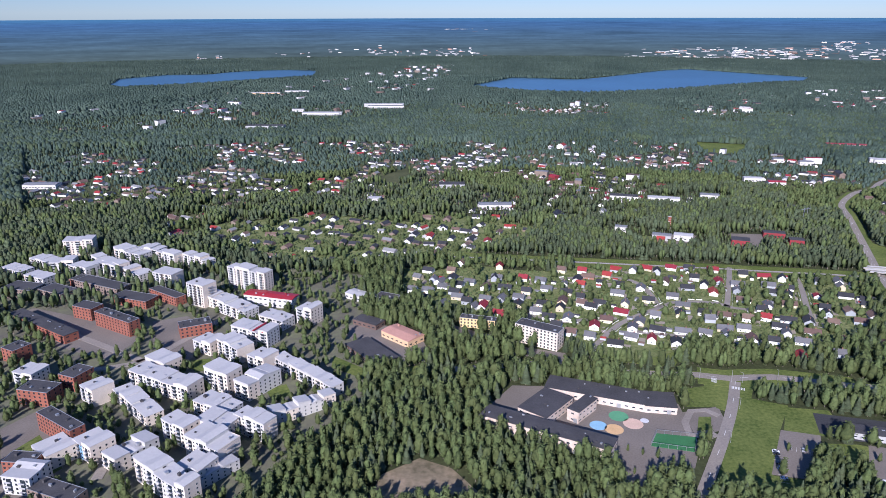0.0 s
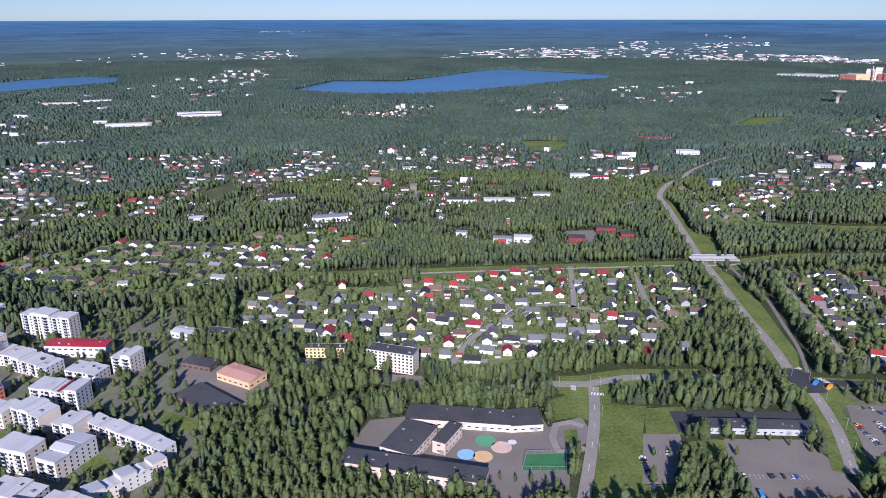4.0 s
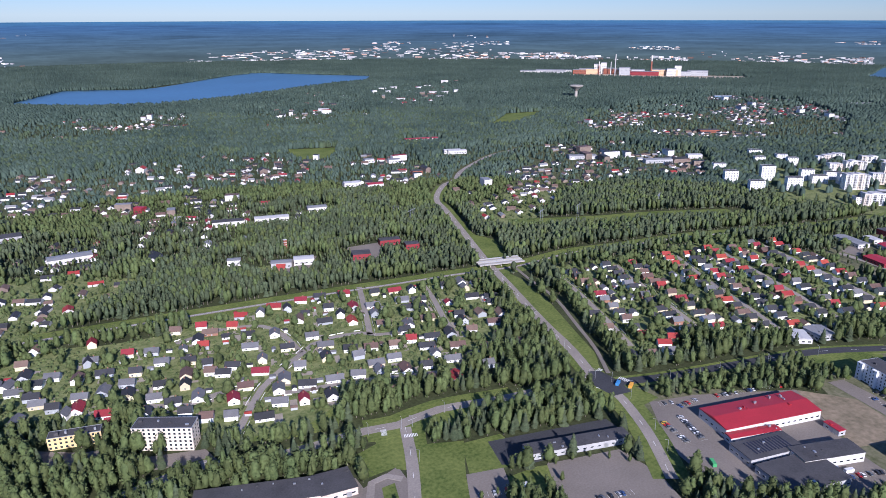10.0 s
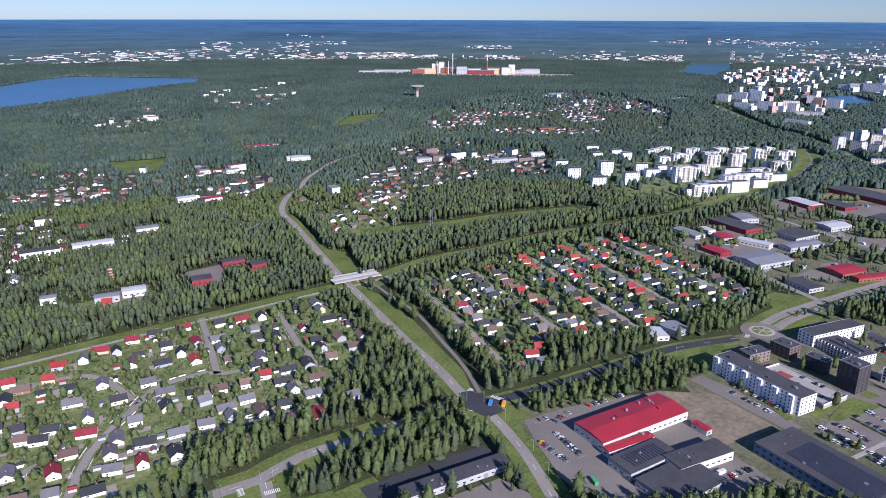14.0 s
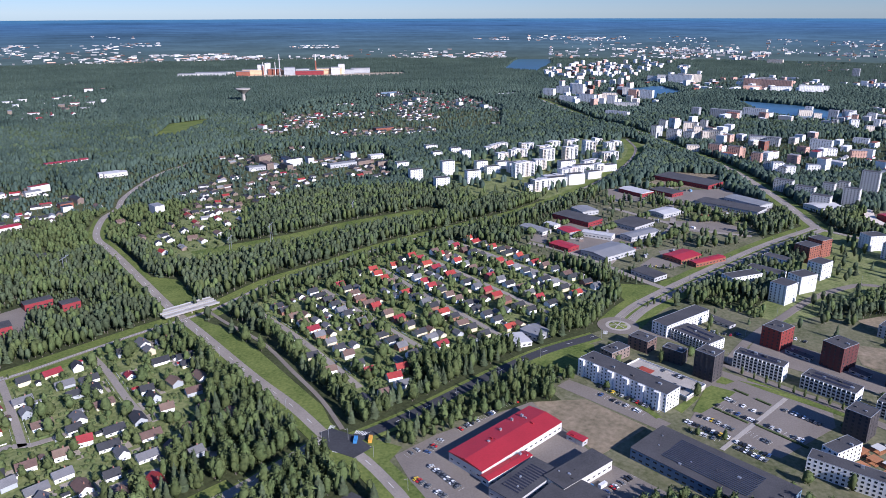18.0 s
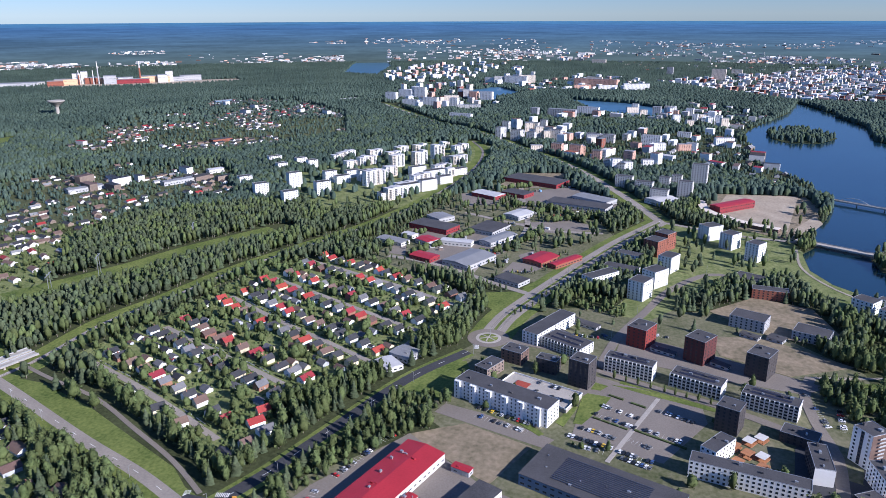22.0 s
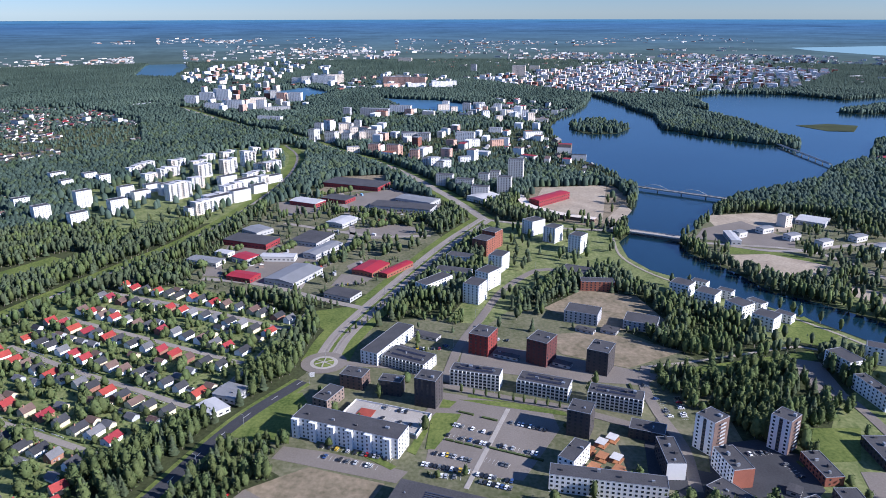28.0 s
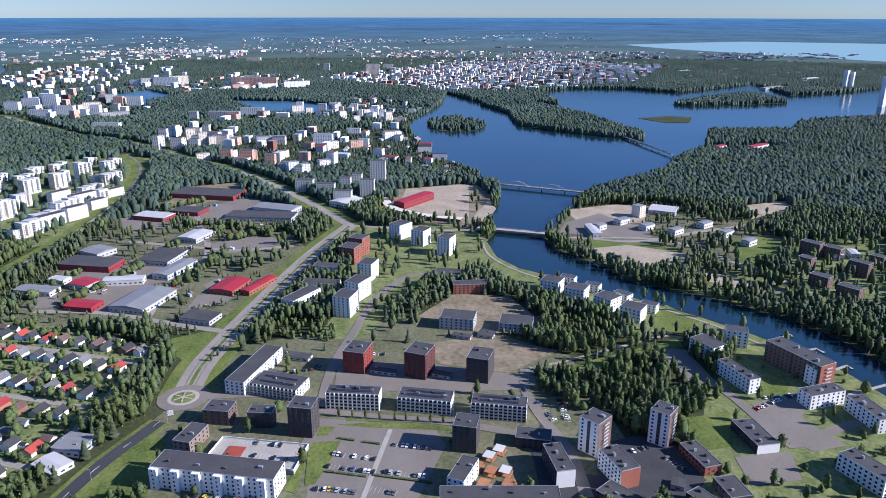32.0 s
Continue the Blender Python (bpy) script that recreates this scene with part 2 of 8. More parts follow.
def strip(name, points, width, z, material, label, category, free=3.0, dashes=None, shift=0.0):
    line = curve_through(points)
    bm = bmesh.new()
    rows = []
    for i, q in enumerate(line):
        way = (line[min(i + 1, len(line) - 1)] - line[max(i - 1, 0)]).normalized()
        side = Vector((-way.y, way.x))
        q = q + side * shift
        rows.append([bm.verts.new((*(q + side * s), h)) for s, h in ((width / 2, z - 0.4), (width / 2, z), (-width / 2, z), (-width / 2, z - 0.4))])
    for a, b in zip(rows, rows[1:]):
        for k in range(3):
            bm.faces.new((a[k], a[k + 1], b[k + 1], b[k]))
    ob = tagged(part(name, bm, material), label, category, kind="structure")
    CLEAR.append(("strip", (np.array([tuple(q) for q in line]), width / 2 + free)))
    if dashes:
        bm = bmesh.new()
        for i in range(0, len(line) - 1, 2 if dashes == "dash" else 1):
            a, b = line[i], line[i + 1]
            if dashes == "dash":
                b = a + (b - a) * 0.5
            side = Vector((-(b - a).y, (b - a).x)).normalized()
            for off in ((0,) if dashes == "dash" else (-width / 2 + 0.6, width / 2 - 0.6)):
                v = [bm.verts.new((*(q + side * (off + s)), z + 0.03)) for q, s in ((a, 0.12), (a, -0.12), (b, -0.12), (b, 0.12))]
                bm.faces.new(v)
        part("road_marking", bm, LINE, ob)
    return ob


def lawn(outline):
    CLEAR.append(("area", np.array(outline)))
    return sheet("lawn", outline, 0.0605, GRASS, "mown green grass between the roads and buildings", "grass")


def lot(outline):
    CLEAR.append(("area", np.array(outline)))
    return sheet("car_park", outline, 0.092, ASPHALT, "worn grey asphalt yard with parking bays", "car park")


def dark_lot(outline):
    CLEAR.append(("area", np.array(outline)))
    return sheet("yard", outline, 0.0925, DARK_ASPHALT, "black fresh asphalt yard", "yard")


def dirt(outline):
    CLEAR.append(("area", np.array(outline)))
    return sheet("bare_ground", outline, 0.0815, SOIL, "bare brown earth with dry grass", "ground")


def sand(outline):
    CLEAR.append(("area", np.array(outline)))
    return sheet("sand", outline, 0.084, SAND, "pale bare sand and gravel of a building site", "ground")


def water_body(outline):
    CLEAR.append(("area", np.array(outline)))
    line = curve_through([*outline, outline[0]], 40.0)[:-1]
    return sheet("water", [tuple(q) for q in line], 0.15, FAR_WATER if len(outline) < 20 else WATER, "rippled lake with wooded shores, sky reflection put into its blue", "water")


def inside(points, outline):
    """Which of the points lie inside the outline."""
    x, y = points[:, 0], points[:, 1]
    out = np.zeros(len(points), bool)
    near = (x > outline[:, 0].min()) & (x < outline[:, 0].max()) & (y > outline[:, 1].min()) & (y < outline[:, 1].max())
    px, py = x[near], y[near]
    hit = np.zeros(len(px), bool)
    for (ax, ay), (bx, by) in zip(outline, np.roll(outline, -1, 0)):
        if ay != by:
            hit ^= ((ay > py) != (by > py)) & (px < (bx - ax) * (py - ay) / (by - ay) + ax)
    out[near] = hit
    return out


def beside(points, line, reach):
    """Which of the points lie within reach of the line."""
    out = np.zeros(len(points), bool)
    for a, b in zip(line, line[1:]):
        lo, hi = np.minimum(a, b) - reach, np.maximum(a, b) + reach
        near = np.where((points > lo).all(1) & (points < hi).all(1))[0]
        if len(near):
            d, q = b - a, points[near] - a
            t = np.clip((q @ d) / max(d @ d, 1e-6), 0, 1)
            out[near] |= ((q - t[:, None] * d) ** 2).sum(1) < reach * reach
    return out


def footprint(x, y, turn, length, depth, margin):
    c, s = math.cos(radians(turn)), math.sin(radians(turn))
    l, d = length / 2 + margin, depth / 2 + margin
    return np.array([(x + c * a - s * b, y + s * a + c * b) for a, b in ((-l, -d), (l, -d), (l, d), (-l, d))])


MIDDLE = Vector((90, 150))


def open_yard(x, y, turn, length, depth):
    """Marks the ground along a far building as an open yard."""
    if math.hypot(x - MIDDLE.x, y - MIDDLE.y) > 640:
        c, s = math.cos(radians(turn)), math.sin(radians(turn))
        for k in range(max(2, int(length / 10)) + 1):
            a = length * (k / max(2, int(length / 10)) - 0.5)
            for b in (-depth / 2 - 12, 0, depth / 2 + 6):
                FAR_SOLID.append((x + c * a - s * b, y + s * a + c * b))


PARTS = {}


def shared(key, make):
    """One mesh for all alike pieces."""
    if key not in PARTS:
        made = make()
        PARTS[key] = made
    return PARTS[key]


def mesh_of(name, bm, *materials):
    me = bpy.data.meshes.new(name)
    bm.to_mesh(me)
    bm.free()
    for one in materials:
        me.materials.append(one)
    return me


def window_mesh(w, h, dark=False):
    def make():
        bm = bmesh.new()
        box(bm, -w / 2, w / 2, -0.06, 0.02, 0, h, 1)
        box(bm, -w / 2 + 0.1, w / 2 - 0.1, -0.075, 0.0, 0.1, h - 0.1, 0)
        return mesh_of("window", bm, GLASS, FRAME_DARK if dark else FRAME)
    return shared(("window", w, h, dark), make)


def facade(owner, a, b, outward, height, storeys, pitch, w, h, single, stuff, foot=0.9, dark=False):
    """Windows along one face from a to b, storey by storey: parts of their own, or one mesh on far buildings."""
    length = (b - a).length
    n = max(1, int(length / pitch))
    way = (b - a).normalized()
    turn = math.degrees(math.atan2(way.y, way.x))
    rise = height / storeys
    for s in range(storeys):
        for k in range(n):
            q = a + way * (length * (k + 0.5) / n)
            z = s * rise + foot * rise / 3.0
            m = pose(q.x, q.y, z, 0, 0, turn)
            if single:
                child("window", window_mesh(w, h, dark), owner, "", m)
            else:
                stuff.append((m, w, h))


def far_windows(owner, stuff):
    if not stuff:
        return
    bm = bmesh.new()
    for m, w, h in stuff:
        v = [bm.verts.new(m @ Vector(c)) for c in ((-w / 2, -0.06, 0), (w / 2, -0.06, 0), (w / 2, -0.06, h), (-w / 2, -0.06, h))]
        bm.faces.new(v)
    tagged(part("window_panes", bm, GLASS, owner), kind="stuff")


RNG = random.Random(7)


def stepped(owner, l, d, h, storeys, wall, along):
    """Wall sections of uneven height with low metal roofs, and stacks of balconies between them."""
    run, wide = (l, d) if along else (d, l)
    n = max(1, round(2 * run / 11.0))
    for k in range(n):
        a, b = -run + 2 * run * k / n, -run + 2 * run * (k + 1) / n
        top = h + RNG.choice((0.0, 0.0, 1.1, -0.9, 2.2)) * (n > 1)
        span = (a, b, -wide, wide) if along else (-wide, wide, a, b)
        part("wall", boxes((*span, -0.4, top)), PALETTE["CREAM"] if (k + n) % 3 == 0 else wall, owner)
        tilt = RNG.choice((0.9, 0.9, 1.6))
        bm = bmesh.new()
        prism(bm, [(a - 0.15, top + 0.01), (b + 0.15, top + 0.01), (b + 0.15, top + 0.2), (a * 0.5 + b * 0.5, top + tilt), (a - 0.15, top + 0.2)] if k % 2 else [(a - 0.15, top + 0.01), (b + 0.15, top + 0.01), (b + 0.15, top + 0.2), (a - 0.15, top + tilt)], -wide - 0.35, wide + 0.35)
        if not along:
            bmesh.ops.rotate(bm, verts=bm.verts, matrix=Matrix.Rotation(radians(90), 3, "Z"))
        cover = part("roof", bm, METAL, owner, "pale metal roof")
    rise, stacks, doors = h / storeys, [], []
    for k in range(1, max(2, round(2 * l / 10.0)) + 1):
        q = -l + 2 * l * (k - 0.5) / max(2, round(2 * l / 10.0))
        slabs = [(q - 1.9, q + 1.9, -d - 1.5, -d - 0.003, s * rise - 0.1, s * rise + 0.1) for s in range(1, storeys)]
        rails = [(q - 1.9, q + 1.9, -d - 1.55, -d - 1.48, s * rise + 0.1, s * rise + 1.05) for s in range(1, storeys)]
        stacks += slabs + rails
        doors += [(q - 1.6, q + 1.6, -d - 0.1, -d - 0.004, s * rise + 0.12, s * rise + 2.25) for s in range(1, storeys)]
    tagged(part("balcony", boxes(*stacks), PALETTE["GREY"], owner, "pale concrete balcony stack"), kind="stuff")
    tagged(part("balcony_glazing", boxes(*doors), GLASS, owner, "dark glazed balcony doors"), kind="stuff")
    return cover


def apartment(x, y, turn, length, depth, height, tone=WHITE, side="", bays=False, balconies=False, solar=False, metal=False, stripes=False):
    """A block of flats: its front faces local -y."""
    storeys = max(2, round(height / 2.9)) if not balconies else max(4, round(height / 2.5))
    reach = (Vector((x, y)) - MIDDLE).length
    near = reach < 380
    label = f"{WORDS[tone]} {storeys}-storey block of flats with a {'pale metal' if metal else 'dark felt'} roof"
    owner = thing("apartment_building", pose(x, y, 0, 0, 0, turn), label, "building")
    SOLID.append(footprint(x, y, turn, length, depth, 2.0))
    l, d, h = length / 2, depth / 2, height
    wall = PALETTE[tone]
    cover = None
    if metal:
        cover = stepped(owner, l, d, h, storeys, wall, length >= depth)
    else:
        part("wall", boxes((-l, l, -d, d, -0.4, h)), wall, owner)
    if side:
        part("end_wall", boxes((l + 0.005, l + 0.12, -d, d, -0.4, h - 0.1)), PALETTE[side], owner)
        rise = h / storeys
        if near or height > 14:
            for s in range(1, storeys):
                part("balcony", boxes((l + 0.125, l + 1.4, -d * 0.35, d * 0.35, s * rise - 0.1, s * rise + 0.08), (l + 1.36, l + 1.42, -d * 0.35, d * 0.35, s * rise + 0.08, s * rise + 1.1)), PALETTE["GREY"], owner, "pale glazed balcony")
            part("dark_strip", boxes((-1.2, 1.2, -d - 0.05, -d - 0.004, 0.5, h - 0.3)), PALETTE["CHARCOAL"], owner, "dark recessed wall strip")
        part("rear_wall", boxes((-l, l, d + 0.005, d + 0.12, -0.4, h - 0.1)), PALETTE[side], owner)
    if metal:
        rise = 1.2
        if stripes:
            for k in range(4):
                q = -l + length * (k + 0.5) / 4
                part("roof_band", boxes((q - 0.8, q + 0.8, -d - 0.2, d + 0.2, h + 0.6, h + rise + 0.1)), SEAM_RED, owner, "red metal band")
    else:
        cover = part("roof", boxes((-l + 0.3, l - 0.3, -d + 0.3, d - 0.3, h + 0.004, h + 0.12)), FELT, owner)
        edges = ((-l, l, -d, -d + 0.3), (-l, l, d - 0.3, d), (-l, -l + 0.3, -d + 0.3, d - 0.3), (l - 0.3, l, -d + 0.3, d - 0.3))
        if not near:
            part("parapet", boxes(*[(*s, h + 0.002, h + 0.35) for s in edges]), STEEL, owner)
        for n, s in enumerate(edges if near else ()):
            part("parapet", boxes((*s, h + 0.002, h + 0.35)), FELT if tone in (CHARCOAL, BROWN, TAUPE) else STEEL, owner)
    if reach < 620:
        for k in range(2 if length < 25 else 4):
            q = -l + length * (k + 0.3 + RNG.random() * 0.4) / (2 if length < 25 else 4)
            e = RNG.uniform(-0.4, 0.4) * d
            a, b = RNG.uniform(0.5, 1.4), RNG.uniform(0.5, 1.1)
            part("roof_vent", boxes((q - a, q + a, e - b, e + b, h + 0.1, h + RNG.uniform(0.9, 2.2))), STEEL if k % 2 else FELT, cover)
    if solar:
        for k in range(2):
            bm = bmesh.new()
            y0 = -d * 0.55 + k * d * 0.75
            prism(bm, [(y0, h + 0.4), (y0 + 1.6, h + 1.1), (y0 + 1.6, h + 1.0), (y0, h + 0.3)], -l * 0.7, l * 0.7)
            bmesh.ops.rotate(bm, verts=bm.verts, matrix=Matrix.Rotation(radians(90), 3, "Z"))
            bmesh.ops.scale(bm, verts=bm.verts, vec=(-1, 1, 1))
            bmesh.ops.recalc_face_normals(bm, faces=bm.faces)
            part("solar_panel", bm, PANEL, owner)
    stuff = []
    corner = [Vector((-l, -d, 0)), Vector((l, -d, 0)), Vector((l, d, 0)), Vector((-l, d, 0))]
    if balconies:
        n = max(4, round(length / 3.3))
        for k in range(n + 1):
            q = -l + length * k / n
            part("fin", boxes((max(-l, q - 0.3), min(l, q + 0.3), -d - 0.9, -d - 0.003, 0, h)), wall, owner)
        rise = h / storeys
        for s in range(storeys):
            part("balcony_slab", boxes((-l, l, -d - 0.8, -d - 0.004, s * rise - 0.1, s * rise + 0.12)), wall, owner)
            part("balcony_rail", boxes((-l, l, -d - 0.85, -d - 0.8, s * rise + 0.12, s * rise + 1.0)), STEEL, owner)
        facade(owner, corner[0], corner[1], 0, h, storeys, length / n - 0.01, 2.3, 2.1, near, stuff, 0.3)
    elif bays:
        n = 6
        for k in range(n):
            q = -l + length * (k + 0.12) / (n - 0.25)
            part("bay", boxes((q - 1.2, q + 3.8, -d - 2.2, -d - 0.003, -0.4, h - 0.1)), wall, owner)
        facade(owner, corner[0], corner[1], 0, h, storeys, 3.3, 1.1, 1.5, near, stuff)
        for k in range(n):
            q = -l + length * (k + 0.12) / (n - 0.25) + 1.2
            for s in range(storeys):
                child("window", window_mesh(1.2, 1.5), owner, "", pose(q, -d - 2.22, s * h / storeys + 0.9, 0, 0, 0))
    else:
        pitch = 3.3 if reach < 480 else 3.9
        facade(owner, corner[0], corner[1], 0, h, storeys, pitch, 1.5, 1.5, near, stuff, 0.9, tone in (CHARCOAL, BROWN, DARK_RED, RED))
    facade(owner, corner[1], corner[2], 0, h, storeys, 4.2, 1.3, 1.4, near, stuff, 0.9, tone in (CHARCOAL, BROWN, DARK_RED, RED))
    facade(owner, corner[3], corner[0], 0, h, storeys, 4.2, 1.3, 1.4, False, stuff)
    facade(owner, corner[2], corner[3], 0, h, storeys, 3.6, 1.5, 1.5, False, stuff)
    far_windows(owner, stuff)
    if near:
        part("door", boxes((-0.9, 0.9, -d - 0.1, -d - 0.003, 0, 2.2)), GLASS, owner, "glazed entrance door")
    return owner


HALL_WALLS = {"WHITE_WALL": PALETTE["WHITE"], "GREY_WALL": PALETTE["GREY"], "RED_WALL": surface("red_sheet", (0.22, 0.03, 0.035), 0.7, 0.15, 0.1, 1.0),
              "BRICK_WALL": PALETTE["RED_BRICK"], "BROWN_WALL": PALETTE["BROWN"], "PEACH_WALL": surface("peach_render", (0.6, 0.4, 0.24), 0.8, 0.1, 0.1, 1.0),
              "BLUE_WALL": surface("blue_sheet", (0.13, 0.2, 0.28), 0.6, 0.1, 0.1, 1.0), "SCHOOL_WALL": surface("school_panels", (0.55, 0.42, 0.33), 0.8, 0.15, 0.06, 0.5, second=(0.6, 0.52, 0.45))}
HALL_ROOFS = {"DARK_ROOF": FELT, "RED_ROOF": SEAM_RED, "GREY_ROOF": SEAM_GREY, "WHITE_ROOF": METAL, "PINK_ROOF": ROOF_PINK}
WHITE_WALL, GREY_WALL, RED_WALL, BRICK_WALL, BROWN_WALL, PEACH_WALL, BLUE_WALL, SCHOOL_WALL = HALL_WALLS
DARK_ROOF, RED_ROOF, GREY_ROOF, WHITE_ROOF, PINK_ROOF = HALL_ROOFS
TONE_WORDS = {"DARK_ROOF": "black felt", "RED_ROOF": "red metal", "GREY_ROOF": "grey metal", "WHITE_ROOF": "pale metal", "PINK_ROOF": "salmon tiled"}


def hall(x, y, turn, length, depth, height, wall, roof):
    """A low hall with a shallow roof, standing seams, vents, doors and a strip of windows."""
    words = wall.lower().replace("_wall", "").replace("school", "cream and orange")
    owner = thing("hall", pose(x, y, 0, 0, 0, turn), f"low {words} hall under a {TONE_WORDS[roof]} roof", "building")
    SOLID.append(footprint(x, y, turn, length, depth, 2.0))
    open_yard(x, y, turn, length, depth)
    l, d, h = length / 2, depth / 2, height
    part("wall", boxes((-l, l, -d, d, -0.4, h)), HALL_WALLS[wall], owner)
    rise = 0.5 if roof == "DARK_ROOF" else 0.05 * min(length, depth) + 0.5
    bm = bmesh.new()
    if length >= depth:
        prism(bm, [(-d - 0.3, 0), (d + 0.3, 0), (d + 0.3, 0.3), (0, rise), (-d - 0.3, 0.3)], -l - 0.3, l + 0.3)
        bmesh.ops.rotate(bm, verts=bm.verts, matrix=Matrix.Rotation(radians(90), 3, "Z"))
    else:
        prism(bm, [(-l - 0.3, 0), (l + 0.3, 0), (l + 0.3, 0.3), (0, rise), (-l - 0.3, 0.3)], -d - 0.3, d + 0.3)
    bmesh.ops.translate(bm, verts=bm.verts, vec=(0, 0, h + 0.01))
    cover = part("roof", bm, HALL_ROOFS[roof], owner)
    long_way = length >= depth
    span = l if long_way else d
    for k in range(min(8, int(span / 5)) if (Vector((x, y)) - MIDDLE).length < 700 else 0):
        q = RNG.uniform(-0.9, 0.9) * span
        e = RNG.uniform(-0.75, 0.75) * (d if long_way else l)
        a, b = RNG.uniform(0.3, 1.1), RNG.uniform(0.3, 0.9)
        px, py = (q, e) if long_way else (e, q)
        part("roof_vent", boxes((px - a, px + a, py - b, py + b, h + 0.2, h + rise + RNG.uniform(0.3, 0.9))), STEEL if k % 3 else HALL_ROOFS[roof], cover)
    single = (Vector((x, y)) - MIDDLE).length < 440
    stuff = []
    corner = [Vector((-l, -d, 0)), Vector((l, -d, 0)), Vector((l, d, 0)), Vector((-l, d, 0))]
    storeys = 2 if height >= 8 else 1
    for k in range(4):
        facade(owner, corner[k], corner[(k + 1) % 4], 0, h, storeys, 5.0, 2.6, 1.2, single and k < 2, stuff, 1.0)
    far_windows(owner, stuff)
    if single:
        part("loading_door", boxes((l * 0.5 - 1.6, l * 0.5 + 1.6, -d - 0.12, -d - 0.003, 0, min(3.4, h - 0.6))), STEEL, owner)
    return owner


def panel_rows(x, y, turn, length, depth, z, rows, reach=0.85):
    """Rows of tilted solar panels on a flat roof."""
    owner = thing("solar_array", pose(x, y, z, 0, 0, turn), "rows of tilted dark solar panels on a flat roof", "solar panels")
    for r in range(rows):
        q = -depth / 2 + depth * (r + 0.5) / rows

        def make():
            bm = prism(bmesh.new(), [(-0.5, 0.1), (0.5, 0.3), (0.5, 0.24), (-0.5, 0.04)], -length * reach / 2, length * reach / 2)
            bmesh.ops.rotate(bm, verts=bm.verts, matrix=Matrix.Rotation(radians(90), 3, "Z"))
            return mesh_of("panel_row", bm, PANEL)
        child("solar_panel", shared(("rows", length, depth), make), owner, "", pose(0, q, 0.0))
    return owner


def zebra(x, y, turn, width, n):
    bm = bmesh.new()
    for k in range(n):
        q = (k - (n - 1) / 2) * 1.1
        bm.faces.new([bm.verts.new((a, b, 0)) for a, b in ((q - 0.27, -width / 2), (q + 0.27, -width / 2), (q + 0.27, width / 2), (q - 0.27, width / 2))])
    ob = part("crossing", bm, LINE)
    ob.matrix_basis = pose(x, y, 0.41, 0, 0, turn)
    return tagged(ob, "white zebra crossing stripes on the road", "crossing", kind="structure")


def far_block(x, y, turn, length, depth, height):
    if Vector((x, y)).length > 4650:
        return None
    if any(inside(np.array([(x, y)]), foot)[0] for foot in SOLID):
        return None
    tone = RNG.choice((BRIGHT, BRIGHT, BRIGHT, CREAM, CREAM, GREY, PINK))
    owner = thing("distant_block", pose(x, y, 0, 0, 0, turn), f"distant {WORDS[tone]} block among trees", "building")
    SOLID.append(footprint(x, y, turn, length, depth, 3.0))
    open_yard(x, y, turn, length, depth)
    l, d, h = length / 2, depth / 2, height
    part("wall", boxes((-l, l, -d, d, -0.4, h)), PALETTE[tone], owner)
    part("roof", boxes((-l + 0.2, l - 0.2, -d + 0.2, d - 0.2, h + 0.004, h + 0.4)), SEAM_GREY, owner)
    stuff = []
    storeys = max(2, round(h / 3))
    facade(owner, Vector((-l, -d, 0)), Vector((l, -d, 0)), 0, h, storeys, 5.0, 1.7, 1.3, False, stuff)
    facade(owner, Vector((l, -d, 0)), Vector((l, d, 0)), 0, h, storeys, 5.0, 1.6, 1.3, False, stuff)
    far_windows(owner, stuff)
    return owner


def house_meshes(length, depth, eaves, roof, wall):
    def make():
        l, d = length / 2, depth / 2
        rise = d * (0.62 if eaves < 4 else 0.85)
        walls = prism(bmesh.new(), [(-d, -0.3), (d, -0.3), (d, eaves), (0, eaves + rise), (-d, eaves)], -l, l)
        slab = bmesh.new()
        o = 0.55
        prism(slab, [(-d - o, eaves - o * rise / d + 0.06), (0, eaves + rise + 0.06), (d + o, eaves - o * rise / d + 0.06), (d + o, eaves - o * rise / d + 0.28), (0, eaves + rise + 0.3), (-d - o, eaves - o * rise / d + 0.28)], -l - 0.5, l + 0.5)
        for bm in (walls, slab):
            bmesh.ops.rotate(bm, verts=bm.verts, matrix=Matrix.Rotation(radians(90), 3, "Z"))
        return (mesh_of("wall", walls, WALL_TONES[wall]), mesh_of("roof", slab, ROOF_TONES[roof]),
                mesh_of("chimney", boxes((-0.45, 0.45, -0.35, 0.35, eaves, eaves + rise + 1.3)), WALL_TONES["brick"]),
                mesh_of("door", boxes((-0.5, 0.5, -0.05, 0.05, 0, 2.05)), WALL_TONES["grey"]))
    return shared(("house", length, depth, eaves, roof, wall), make)


HOUSES = []


